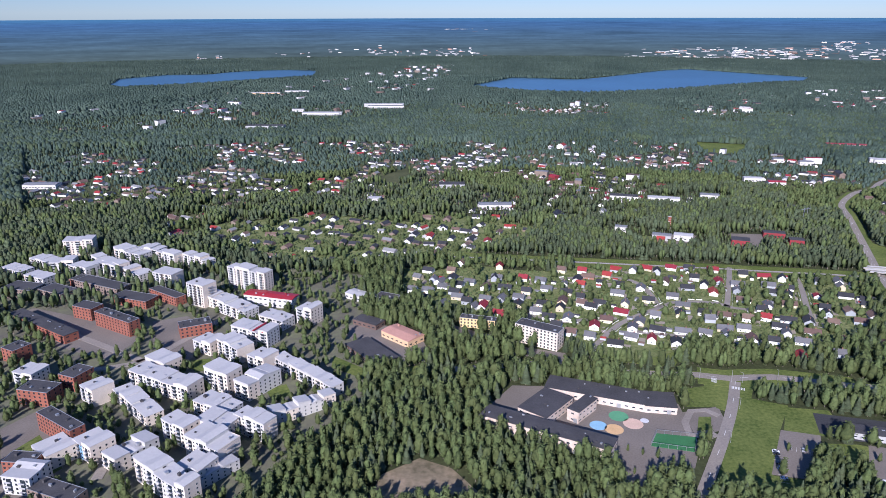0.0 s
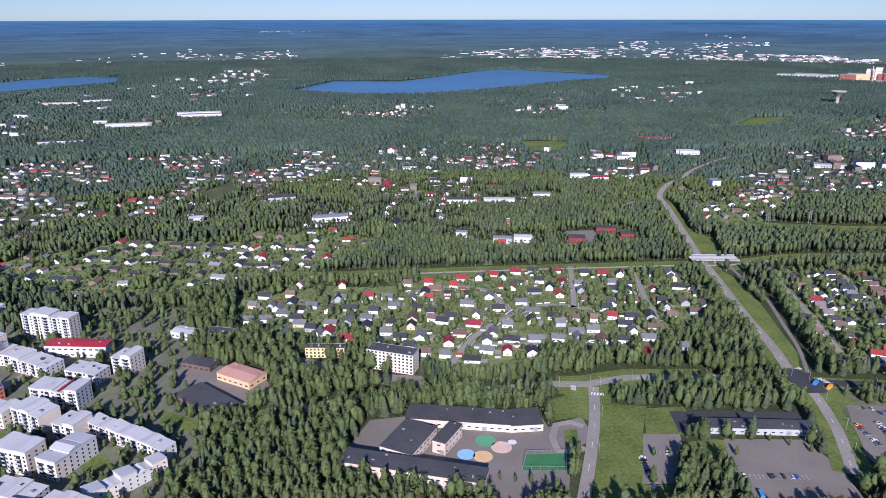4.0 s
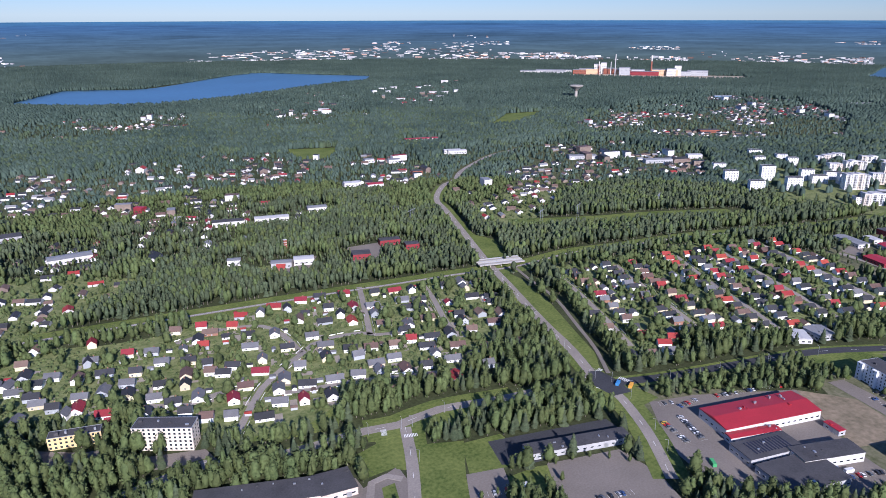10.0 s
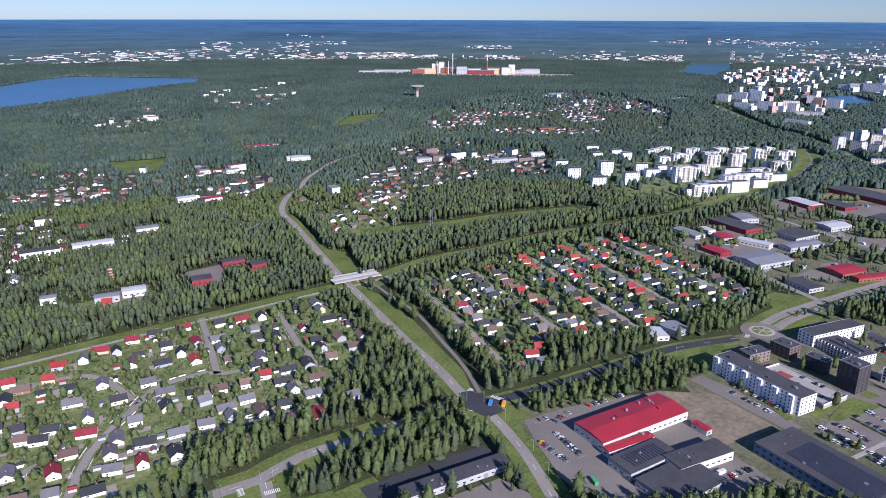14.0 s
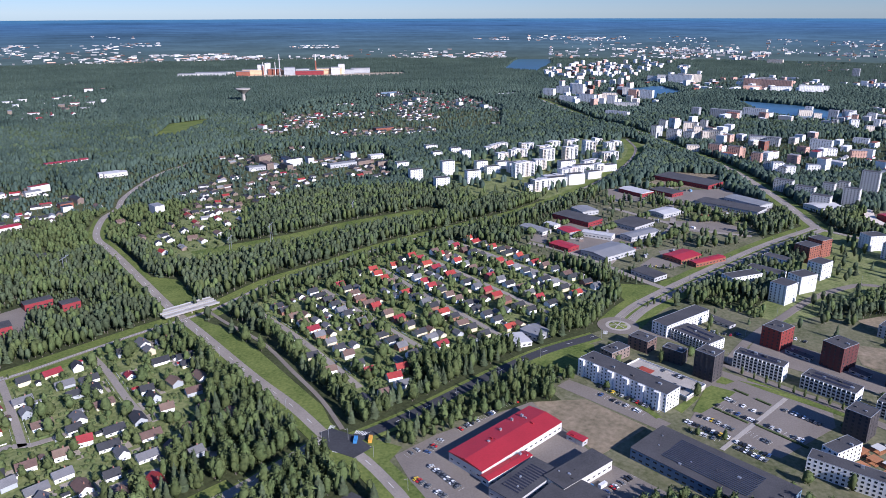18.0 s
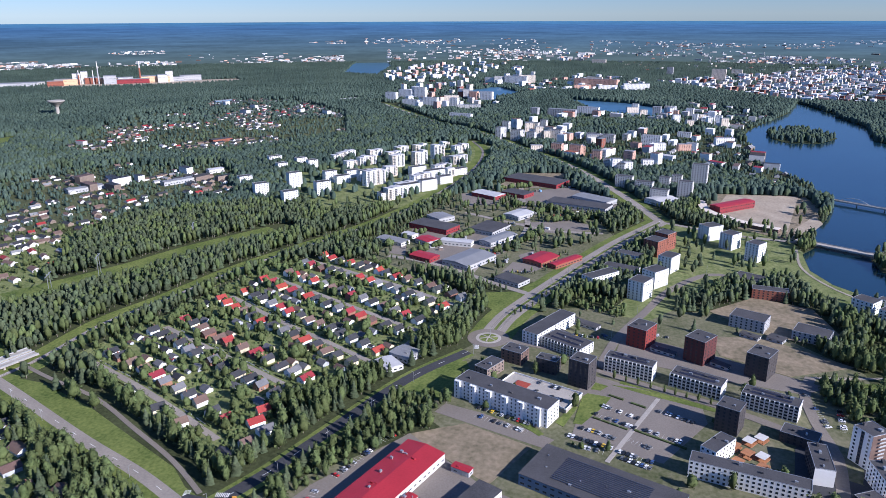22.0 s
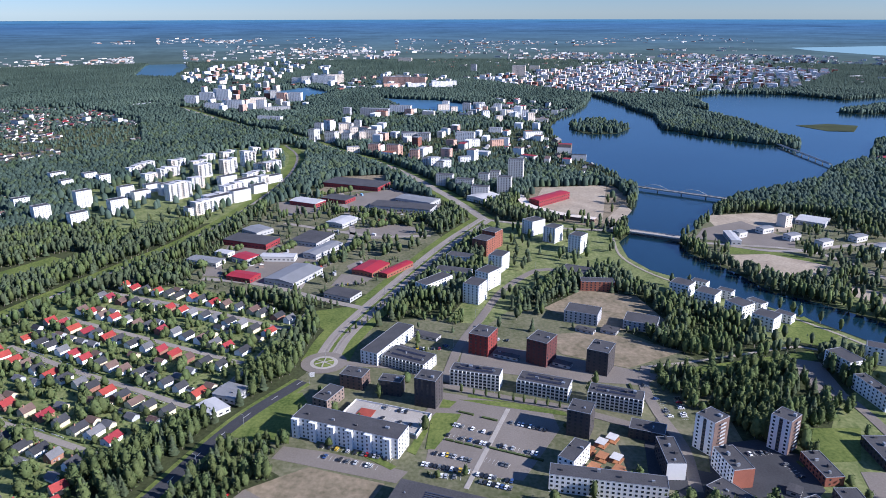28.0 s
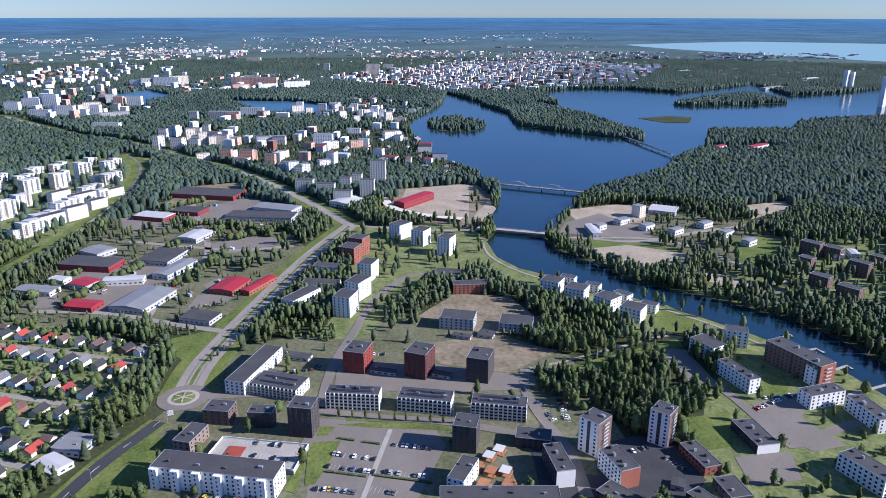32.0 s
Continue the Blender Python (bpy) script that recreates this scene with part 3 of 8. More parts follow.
def house(x, y, turn, roof, wall, size, detail=True, annex=False):
    length, depth, eaves = ((11.5, 8.6, 3.6), (9.4, 7.4, 4.2), (13.5, 8.8, 2.9), (8.2, 6.6, 2.6))[size]
    if annex:
        owner = thing("outbuilding", pose(x, y, 0, 0, 0, turn), f"small {wall} outbuilding with a {roof} roof behind a house", "outbuilding", "outbuildings")
    else:
        owner = thing("detached_house", pose(x, y, 0, 0, 0, turn), f"{wall} walled detached house with a pitched {roof} roof in a garden", "house", "detached houses")
    SOLID.append(footprint(x, y, turn, length, depth, 1.5))
    HOUSES.append((x, y))
    walls, slab, stack, door = house_meshes(length, depth, eaves, roof, wall)
    child("wall", walls, owner)
    top = child("roof", slab, owner)
    if detail:
        child("chimney", stack, top, "", pose(length * 0.18, 0.4, 0))
        child("door", door, owner, "", pose(length * 0.1, -depth / 2 - 0.03, 0))
        child("window", window_mesh(1.5, 1.2), owner, "", pose(-0.25 * length, -depth / 2 - 0.01, 1.0))
        child("window", window_mesh(1.5, 1.2), owner, "", pose(length / 2 + 0.01, 0, 1.0, 0, 0, 90))
        child("window", window_mesh(1.5, 1.2), owner, "", pose(-length / 2 - 0.01, 0, 1.0, 0, 0, -90))
    return owner

# ---- roads ----
NORTH_ROAD = [(390, 476), (410, 527), (429, 589), (461, 681), (486, 754), (523, 848), (569, 965), (596, 1036), (653, 1106), (699, 1137), (754, 1194), (883, 1281), (991, 1315)]
CYCLE_PATH = [(405, 477), (428, 515), (451, 565), (477, 624), (491, 684), (501, 719)]
MAIN_EAST = [(1111, 236), (1008, 278), (908, 311), (821, 337), (768, 352), (722, 363), (673, 367)]
MAIN_DARK = [(641, 377), (578, 409), (483, 436), (439, 448), (399, 463)]
MAIN_WEST = [(389, 481), (319, 490), (261, 505), (226, 503), (202, 509), (144, 514), (94, 530), (101, 533), (7, 519)]
SOUTH_ROAD = [(391, 467), (384, 441), (367, 403), (354, 381), (338, 356)]
SCHOOL_ROAD = [(228, 498), (211, 460), (188, 417), (153, 357)]
HOUSE_ROAD = [(124, 551), (140, 575), (163, 607), (188, 629), (209, 644), (227, 658), (245, 661), (273, 656), (282, 645), (313, 633)]
HOUSE_LANE_A = [(278, 648), (292, 682), (309, 724), (323, 760)]
HOUSE_LANE_B = [(341, 601), (354, 642), (373, 693), (384, 731)]
HOUSE_LANE_C = [(168, 593), (192, 585), (219, 580), (246, 571), (277, 559), (310, 547)]
HOUSE_LANE_D = [(83, 627), (109, 612), (131, 617), (149, 615)]
HOUSE_LANE_E = [(211, 648), (212, 684), (202, 720), (166, 732), (126, 725)]
EAST_ST_A = [(526, 677), (504, 612), (480, 552), (458, 502)]
EAST_ST_B = [(603, 661), (576, 592), (556, 539), (533, 479)]
EAST_ST_C = [(688, 647), (652, 575), (622, 505), (596, 446)]
EAST_ST_D = [(750, 634), (717, 553), (692, 493), (668, 434)]
EAST_ST_E = [(815, 623), (791, 553), (766, 484), (734, 413)]
EAST_CROSS = [(515, 488), (591, 443), (666, 427), (779, 404)]
RAIL = [(11, 800), (205, 772), (327, 753), (341, 750), (432, 735), (506, 720), (592, 722), (660, 706), (759, 688), (858, 656), (993, 612), (1155, 589), (1371, 586), (1555, 616), (1682, 675)]
POWER_CUT = [(607, 861), (722, 807), (806, 779), (913, 727)]
TOWN_ST_A = [(673, 367), (668, 303), (643, 268), (627, 228), (612, 174), (585, 116)]
TOWN_ST_B = [(643, 266), (707, 257), (770, 239), (847, 215), (907, 178), (908, 153)]
TOWN_ST_C = [(551, 321), (591, 278), (628, 268)]
TOWN_ST_D = [(579, -136), (567, -89), (553, -46), (588, -43), (629, -39), (678, -26)]
TOWN_ST_E = [(520, 106), (567, 102), (609, 109), (650, 111), (681, 103)]
PARK_PATH = [(681, 103), (691, 67), (706, 23), (726, -37), (711, -57)]
FAR_ROAD = [(1111, 236), (1257, 302), (1452, 408), (1625, 547), (1803, 688), (1936, 847), (2313, 1174)]
BAY_ROAD = [(1111, 236), (1075, 133), (1066, 67), (1024, -21), (994, -153), (901, -200), (801, -231)]
WORKS_ST_A = [(860, 542), (855, 505), (844, 465), (826, 430), (805, 390), (787, 350)]
WORKS_ST_B = [(1337, 488), (1152, 440), (1037, 409), (965, 409), (915, 429), (834, 431)]
WORKS_ST_C = [(1078, 511), (1047, 437), (1025, 373), (1032, 306)]
PIER_A = [(704, -132), (714, -149), (708, -147)]
PIER_B = [(681, -141), (683, -153), (675, -155)]
PIER_C = [(646, -144), (651, -159), (645, -159)]
PIER_D = [(608, -128), (613, -148), (618, -168)]
# ---- marks ----
BRIDGE_A = (465.0, 743.0)
BRIDGE_B = (518.0, 729.0)
ARCH_A = (1309.0, -8.0)
ARCH_B = (1229.0, -138.0)
FOOT_A = (1725.0, -392.0)
FOOT_B = (1509.0, -407.0)
LOW_BR_A = (1067.0, 70.0)
LOW_BR_B = (1025.0, -18.0)
ROUND = (673.0, 367.0)
# ---- hoods ----
HOOD_NEAR = [(107, 742), (177, 771), (236, 757), (326, 757), (399, 748), (443, 730), (399, 601), (348, 561), (305, 540), (271, 549), (202, 553), (166, 535), (126, 548), (76, 594)]
HOOD_EAST = [(531, 697), (620, 681), (792, 660), (842, 551), (766, 415), (759, 401), (653, 421), (510, 484), (444, 487)]
HOOD_A = [(-326, 932), (-181, 988), (-66, 958), (84, 878), (24, 810), (-93, 771), (-197, 772), (-287, 857)]
HOOD_E = [(644, 2229), (1053, 2625), (1146, 2379), (933, 1910), (640, 1902)]
HOOD_F = [(616, 973), (777, 1032), (829, 970), (645, 861), (562, 862)]
HOOD_J = [(86, 2174), (385, 2256), (497, 2078), (308, 1921), (89, 1974)]
HOOD_K = [(214, 887), (321, 872), (327, 821), (253, 842)]
CITY = [(3341, 342), (3990, -282), (4362, -932), (3769, -1426), (2933, -904), (2800, -585), (2694, -346), (2725, -108), (3069, 159)]
CITY_B = [(4345, -266), (4894, -1233), (4455, -1451), (3812, -1079), (3723, -301)]
CITY_C = [(3509, 1668), (4562, 1508), (4071, 1015), (2937, 798), (2885, 1132), (3024, 1468)]
CITY_D = [(2681, 248), (1919, 86), (1605, -48), (1714, -249), (1981, -152), (2346, 12)]
# ---- more hoods ----
HOOD_LOW = [(-43, 661), (-44, 730), (-19, 756), (53, 760), (91, 752), (151, 746), (172, 742), (157, 642), (135, 600), (114, 573), (106, 592), (67, 621), (42, 611), (3, 631)]
HOOD_CORNER = [(533, 692), (553, 656), (489, 462), (460, 467), (438, 486), (458, 543), (505, 644)]
HOOD_L = [(-43, 674), (-44, 759), (8, 779), (63, 761), (87, 682), (57, 635), (3, 634)]
HOOD_M = [(-45, 824), (-46, 996), (67, 973), (137, 910), (72, 833), (5, 802)]
# ---- suburbs ----
SUB_A = [(-509, 774), (-853, 1358), (-278, 1567), (148, 1597), (277, 1292), (109, 1160), (-22, 1161), (-187, 1019), (-342, 960), (-500, 883)]
SUB_B = [(-23, 1336), (295, 1697), (771, 1400), (679, 1217), (511, 1133), (328, 1181), (67, 1111)]
SUB_C = [(-1186, 1926), (-1017, 2155), (-835, 2363), (-802, 2935), (-548, 3183), (-127, 3832), (19, 3533), (-47, 2601), (-103, 2074), (-367, 1767), (-496, 1726), (-914, 1691)]
SUB_D = [(1252, 2594), (1814, 2708), (1590, 2416), (1217, 1978), (1103, 2130)]
SUB_E = [(1626, 1764), (2255, 1870), (2539, 1485), (1687, 1002), (1393, 1177), (1421, 1528)]
SUB_F = [(1631, 1483), (2322, 1689), (2277, 1369), (1899, 952), (1654, 935), (1435, 1246)]
SUB_G = [(581, 1242), (890, 1382), (1145, 1342), (1226, 1079), (1089, 970), (837, 1011), (653, 935), (502, 994)]
SUB_J = [(1654, 319), (1884, 143), (1730, -124), (1426, -139), (1308, -18), (1462, 128)]
# ---- far suburbs and town quarters ----
WOODS_A = [(-425, 1072), (-180, 1067), (-96, 1226), (147, 1288), (429, 1185), (375, 1038), (231, 957), (120, 951), (1, 994), (-106, 1009), (-386, 963)]
WOODS_B = [(393, 1658), (586, 1622), (705, 1349), (701, 1160), (570, 1039), (462, 1065), (536, 1214), (423, 1326), (308, 1344)]
FS_A = [(-885, 1494), (-592, 1539), (-287, 1585), (-81, 1583), (109, 1572), (149, 1391), (45, 1253), (-105, 1227), (-180, 1067), (-319, 1080), (-415, 1043), (-600, 983)]
FS_C = [(176, 1518), (499, 1522), (479, 1324), (393, 1201), (169, 1303)]
FS_E = [(28, 2276), (283, 2371), (534, 2319), (471, 1982), (68, 2019)]
FS_F = [(-503, 3049), (-221, 3880), (65, 4020), (24, 3185), (-136, 2574), (-428, 2819)]
FS_G = [(-911, 2429), (-678, 2450), (-577, 2118), (-578, 1923), (-767, 2025)]
FS_H = [(690, 2099), (1147, 2770), (989, 2225), (752, 1815), (619, 1885)]
FS_I = [(554, 1338), (787, 1436), (677, 1173), (506, 1148)]
FS_K = [(947, 1281), (1293, 1084), (1173, 960), (908, 1134)]
FS_M = [(1302, 1497), (1743, 1738), (2204, 1769), (2331, 1515), (2036, 1166), (1682, 996), (1433, 1124), (1261, 1326)]
FS_O = [(1032, 1360), (1207, 1271), (1274, 1059), (1051, 894), (861, 957), (702, 980)]
FS_Q = [(392, 1466), (503, 1416), (598, 1335), (545, 1231), (410, 1290), (325, 1350)]
FS_R = [(-395, 989), (-354, 985), (-304, 884), (-347, 854)]
TOWN_A = [(2709, 1310), (3001, 1151), (2726, 886), (2314, 780), (2123, 939), (2285, 1133)]
TOWN_B = [(1910, 677), (2042, 600), (1900, 485), (1708, 468), (1718, 614)]
TOWN_C = [(1785, 480), (1943, 257), (1992, 99), (1648, 104), (1494, 221), (1501, 379), (1603, 499)]
TOWN_D = [(2164, 591), (2416, 442), (2375, 112), (2082, 122), (2109, 380), (2055, 556)]
TOWN_F = [(3071, 916), (3630, 666), (3328, 385), (2855, 363), (2854, 657), (2755, 804)]
TOWN_I = [(3627, 1715), (4205, 1548), (3628, 1257), (3192, 1180), (3069, 1438)]
# ---- tower marks ----
PLAY = [(108, 436), (118, 431), (133, 438), (125, 448), (142, 442)]
PITCH = [(146, 426), (172, 421), (165, 404), (138, 411)]
JUNCTION = [(393, 488), (402, 484), (403, 464), (398, 446), (382, 449), (381, 468)]
PYLONS = [(634, 830), (699, 827), (489, 931), (840, 806)]
TREE_ROW_A = [(783, 340), (839, 317), (922, 288), (1016, 258)]
TREE_ROW_B = [(731, 356), (800, 324), (880, 292), (965, 264)]
TREE_ROW_C = [(226, 404), (250, 402), (279, 392)]
TREE_ROW_D = [(287, 407), (311, 401), (329, 383)]
TREE_ROW_E = [(121, 405), (147, 392)]
TREE_ROW_F = [(119, 380), (136, 368)]
# ---- decks ----
DECK = [(589, 336), (610, 329), (593, 272), (566, 280), (574, 298)]
DECK_PLAY = [(589, 326), (599, 323), (596, 312), (585, 315)]
LOT_WALK = [(609, 217), (515, 245)]
# ---- blocks ----
COMMERCE = [(408, 449), (497, 383), (549, 336), (529, 280), (499, 181), (457, 224), (365, 403)]
WEST_ST_A = [(-269, 365), (-259, 406), (-247, 426), (-222, 406), (-216, 376)]
WEST_ST_B = [(-298, 516), (-251, 535), (-228, 578), (-198, 634), (-151, 614)]
WEST_ST_C = [(-154, 358), (-145, 412), (-141, 433)]
WEST_ST_D = [(-424, 629), (-340, 590), (-251, 535)]
FAR_BANK_C = [(4565, 620), (4588, 254), (4582, -111), (4546, -476), (4480, -836), (4385, -1190), (4262, -1535), (3706, -1310), (3812, -1011), (3895, -705), (3952, -392), (3983, -76), (3988, 240), (3968, 557)]
# ---- open land ----
BANK_WEST = [(1017, 67), (958, 67), (916, 50), (875, 10), (816, -42), (756, -90), (678, -137), (656, -112), (715, -70), (749, -48), (723, -15), (774, -3), (824, 49), (867, 80), (932, 99), (995, 101)]
TOWN_NORTH = [(1105, 236), (1097, 76), (1012, 64), (913, 96), (886, 156), (803, 204), (757, 232), (762, 272), (865, 240)]
BANK_EAST = [(1030, -14), (1154, -93), (1121, -218), (1079, -307), (939, -309), (876, -200), (887, -98), (921, -44)]
EAST_FLATS = [(961, -309), (967, -444), (736, -280), (773, -212), (834, -224)]
SITE = [(1312, 164), (1334, 25), (1253, 11), (1086, 54), (1076, 80), (1145, 180)]
EAST_MIX = [(883, -123), (873, -198), (802, -219), (749, -189), (817, -110)]
BANK_PATH = [(1037, 72), (959, 74), (898, 48), (858, 9), (804, -43), (743, -89), (673, -123)]
# ---- far marks ----
CHIMNEY = (2703.0, 2475.0)
WATER_TOWER = (1716.0, 1924.0)
REDT = (299.0, 910.0)
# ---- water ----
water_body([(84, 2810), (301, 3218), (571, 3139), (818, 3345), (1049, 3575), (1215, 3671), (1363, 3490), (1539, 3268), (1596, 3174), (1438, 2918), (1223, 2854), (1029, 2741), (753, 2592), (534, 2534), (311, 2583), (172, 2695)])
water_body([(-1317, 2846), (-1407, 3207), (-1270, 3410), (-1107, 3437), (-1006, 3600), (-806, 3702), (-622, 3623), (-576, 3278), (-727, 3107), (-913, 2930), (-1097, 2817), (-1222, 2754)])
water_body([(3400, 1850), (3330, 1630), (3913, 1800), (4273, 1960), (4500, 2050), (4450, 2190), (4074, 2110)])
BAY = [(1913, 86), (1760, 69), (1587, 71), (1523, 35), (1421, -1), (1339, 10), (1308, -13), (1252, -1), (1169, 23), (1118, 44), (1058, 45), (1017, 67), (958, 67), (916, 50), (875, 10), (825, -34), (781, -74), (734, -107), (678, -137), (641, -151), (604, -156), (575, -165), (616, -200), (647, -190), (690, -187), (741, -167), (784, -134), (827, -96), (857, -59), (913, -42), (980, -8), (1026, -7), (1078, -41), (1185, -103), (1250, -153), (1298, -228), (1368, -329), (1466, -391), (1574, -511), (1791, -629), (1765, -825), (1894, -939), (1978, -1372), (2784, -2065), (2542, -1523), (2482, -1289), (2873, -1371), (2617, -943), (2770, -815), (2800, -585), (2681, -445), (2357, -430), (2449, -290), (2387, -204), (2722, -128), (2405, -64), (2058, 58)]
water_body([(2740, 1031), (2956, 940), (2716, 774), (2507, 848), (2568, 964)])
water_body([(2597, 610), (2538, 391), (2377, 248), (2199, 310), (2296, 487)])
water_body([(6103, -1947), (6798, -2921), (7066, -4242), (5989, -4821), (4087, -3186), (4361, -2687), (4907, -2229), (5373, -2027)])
# ---- islands ----
ISLAND_LONG = [(2373, -185), (2465, -315), (2249, -378), (2078, -430), (1867, -441), (1771, -456), (1698, -425), (1733, -390), (1788, -327), (1856, -264), (1955, -198), (2187, -229)]
ISLAND_FAR = [(2297, -771), (2432, -952), (2546, -1178), (2337, -1173), (2292, -1156), (2269, -1000), (2265, -813)]
ISLAND_LOW = [(2030, -552), (2062, -647), (2032, -707), (1934, -651), (1942, -593)]
ISLAND_WEST = [(2029, 24), (2093, -52), (2032, -110), (1965, -123), (1881, -75), (1864, -4), (1929, 22)]
# ---- groves ----
YARD_ROW_A = [(867, 519), (932, 490), (983, 468)]
YARD_ROW_B = [(896, 444), (921, 413), (1008, 384)]
YARD_ROW_C = [(1043, 456), (1086, 430), (1126, 386)]
YARD_ROW_D = [(1135, 453), (1139, 403), (1073, 337)]
YARD_ROW_E = [(1065, 385), (1093, 339), (1129, 293)]
YARD_ROW_F = [(893, 555), (956, 538), (989, 512)]
YARD_ROW_G = [(1228, 503), (1256, 468), (1299, 425)]
YARD_SPOTS = [(902, 509), (926, 505), (907, 483), (938, 474), (964, 469), (1002, 463), (980, 442), (1019, 438), (1039, 425), (1073, 421), (1108, 413), (1199, 466), (1228, 455), (1241, 433), (1272, 413), (1288, 398), (1103, 376), (1115, 363), (1126, 349), (1138, 335), (872, 403), (887, 395), (893, 385), (908, 376), (915, 365), (881, 518), (986, 493), (942, 440), (1320, 506), (1316, 475)]
FAR_BANK_E = [(3620, -1125), (3762, -1796), (3593, -2529), (2892, -1973), (2730, -1449), (3122, -1387), (3171, -1000)]
GROVE_A = [(805, 317), (790, 252), (754, 254), (767, 306)]
GROVE_B = [(680, 96), (677, 28), (631, 36), (612, 64), (617, 86), (643, 102)]
GROVE_C = [(675, 24), (662, -37), (622, -30), (607, 12), (631, 37)]
GROVE_D = [(781, 45), (760, -9), (718, 15), (716, 59)]
GROVE_E = [(382, 449), (470, 428), (567, 388), (563, 365), (506, 380), (419, 424), (372, 419)]
TREE_ROW_G = [(631, 252), (620, 213), (608, 162)]
LOT_HEDGE_A = [(603, 253), (592, 225)]
LOT_HEDGE_B = [(567, 261), (558, 235)]
LOT_HEDGE_C = [(559, 231), (542, 184)]
LOT_HEDGE_D = [(557, 34), (547, 31)]
LOT_HEDGE_E = [(651, 122), (607, 120)]
TERRACES = [(567, 156), (558, 166), (551, 158), (550, 149), (539, 165), (537, 150), (573, 148)]
CLEAR.append(("area", np.array(BAY)))
sheet("water", BAY, 0.15, WATER, "dark blue bay and river with wooded shores", "water")
strip("road", NORTH_ROAD, 9, 0.35, WORN_ASPHALT, "grey asphalt main road through the wood", "road", 4, "dash")
strip("cycle_path", CYCLE_PATH, 3.5, 0.33, ASPHALT, "narrow asphalt cycle path across the grass", "path", 5)
strip("road", MAIN_EAST, 9, 0.35, WORN_ASPHALT, "grey asphalt dual carriageway", "road", 5, "edge", 6)
strip("road", MAIN_EAST, 9, 0.35, WORN_ASPHALT, "grey asphalt dual carriageway", "road", 5, "edge", -6)
strip("road", MAIN_DARK, 10, 0.35, DARK_ASPHALT, "dark freshly paved road", "road", 8, "dash")
strip("road", MAIN_WEST, 9, 0.35, WORN_ASPHALT, "grey asphalt road past the school", "road", 3, "dash")
strip("road_verge", FAR_ROAD, 34, 0.262, GRASS, "grass verge along the road", "grass", 4)
strip("road", FAR_ROAD, 13, 0.353, WORN_ASPHALT, "wide grey asphalt road out of town", "road", 12, "dash")
for line in (SOUTH_ROAD, SCHOOL_ROAD, BAY_ROAD):
    strip("road", line, 8, 0.34, WORN_ASPHALT, "grey asphalt road", "road", 3, "dash")
for line in (TOWN_ST_A, TOWN_ST_B, TOWN_ST_C, TOWN_ST_D, TOWN_ST_E):
    strip("street", line, 8, 0.36, ASPHALT, "grey asphalt street between blocks of flats", "street", 4)
for line in (HOUSE_ROAD, HOUSE_LANE_A, HOUSE_LANE_B, HOUSE_LANE_C, HOUSE_LANE_D, HOUSE_LANE_E, EAST_ST_A, EAST_ST_B, EAST_ST_C, EAST_ST_D, EAST_ST_E, EAST_CROSS):
    strip("street", line, 5.5, 0.33, WORN_ASPHALT, "narrow asphalt street between gardens", "street", 2)
strip("footpath", PARK_PATH, 3.0, 0.32, PATH_GRAVEL, "pale gravel footpath", "path", 4)
strip("power_line_clearing", POWER_CUT, 48, 0.29, GRASS, "grassy clearing under a power line", "grass", 4)
strip("railway_verge", RAIL, 32, 0.28, GRASS, "grassy verge along the railway", "grass", 1)
strip("railway_bed", RAIL, 5, 0.4, BALLAST, "stony railway bed", "railway", 4)
for off in (-0.8, 0.8):
    strip("rail", RAIL, 0.16, 0.6, STEEL, "steel rail", "rail", 0, None, off)
TOWN_AREAS = [
    [(560, 420), (760, 330), (800, 160), (700, 60), (560, 60), (480, 150), (480, 300)],
    [(-480, 850), (-90, 740), (-60, 470), (-130, 320), (-430, 320)],
    [(1260, 560), (1310, 420), (1000, 280), (830, 330), (800, 560)],
    [(1180, 900), (1640, 780), (1640, 600), (1090, 600), (1000, 700)],
    [(480, 60), (620, -20), (740, -130), (600, -220), (480, -100)],
]
TOWN_AREAS += [COMMERCE, BANK_WEST, TOWN_NORTH, BANK_EAST, EAST_FLATS, SITE, EAST_MIX]
TREE_SHARES = (0.06, 0.42, 0.2, 0.07, 0.12, 0.015, 0.05, 0.08, 0.3, 0.2, 0.03, 0.5)
strip("footpath", BANK_PATH, 3, 0.343, PATH_GRAVEL, "pale gravel path along the river", "path", 3)
strip("road_verge", MAIN_DARK, 17, 0.28, GRASS, "grass verge along the dark road", "grass", 1)
strip("road_verge", NORTH_ROAD[:9], 22, 0.275, GRASS, "grass verge along the main road", "grass", 1)
strip("road_verge", SOUTH_ROAD, 24, 0.2725, GRASS, "grass verge along the road", "grass", 2)
strip("road_verge", MAIN_WEST, 12, 0.2675, GRASS, "grass verge along the road", "grass", 1)
strip("road_verge", MAIN_WEST[1:5], 28, 0.27, GRASS, "grass verge along the road", "grass", 1)
strip("road_verge", MAIN_EAST, 40, 0.265, GRASS, "grass verge along the dual carriageway", "grass", 1)
for line in (WEST_ST_A, WEST_ST_B, WEST_ST_C, WEST_ST_D):
    strip("street", line, 7, 0.345, WORN_ASPHALT, "grey asphalt street between blocks of flats", "street", 1)
COURT = surface("paved_courts", (0.152, 0.136, 0.118), 0.9, 0.25, 0.03, 0.2, 0.1, gloss=0.2, second=(0.17, 0.18, 0.1))
for k, area in enumerate(TOWN_AREAS):
    sheet("open_ground", area, 0.02, (ROUGH, COURT, ROUGH, YARD, YARD, ROUGH, YARD, YARD, ROUGH, YARD, SOIL, YARD)[k], "rough grass and gravel between buildings", "ground")

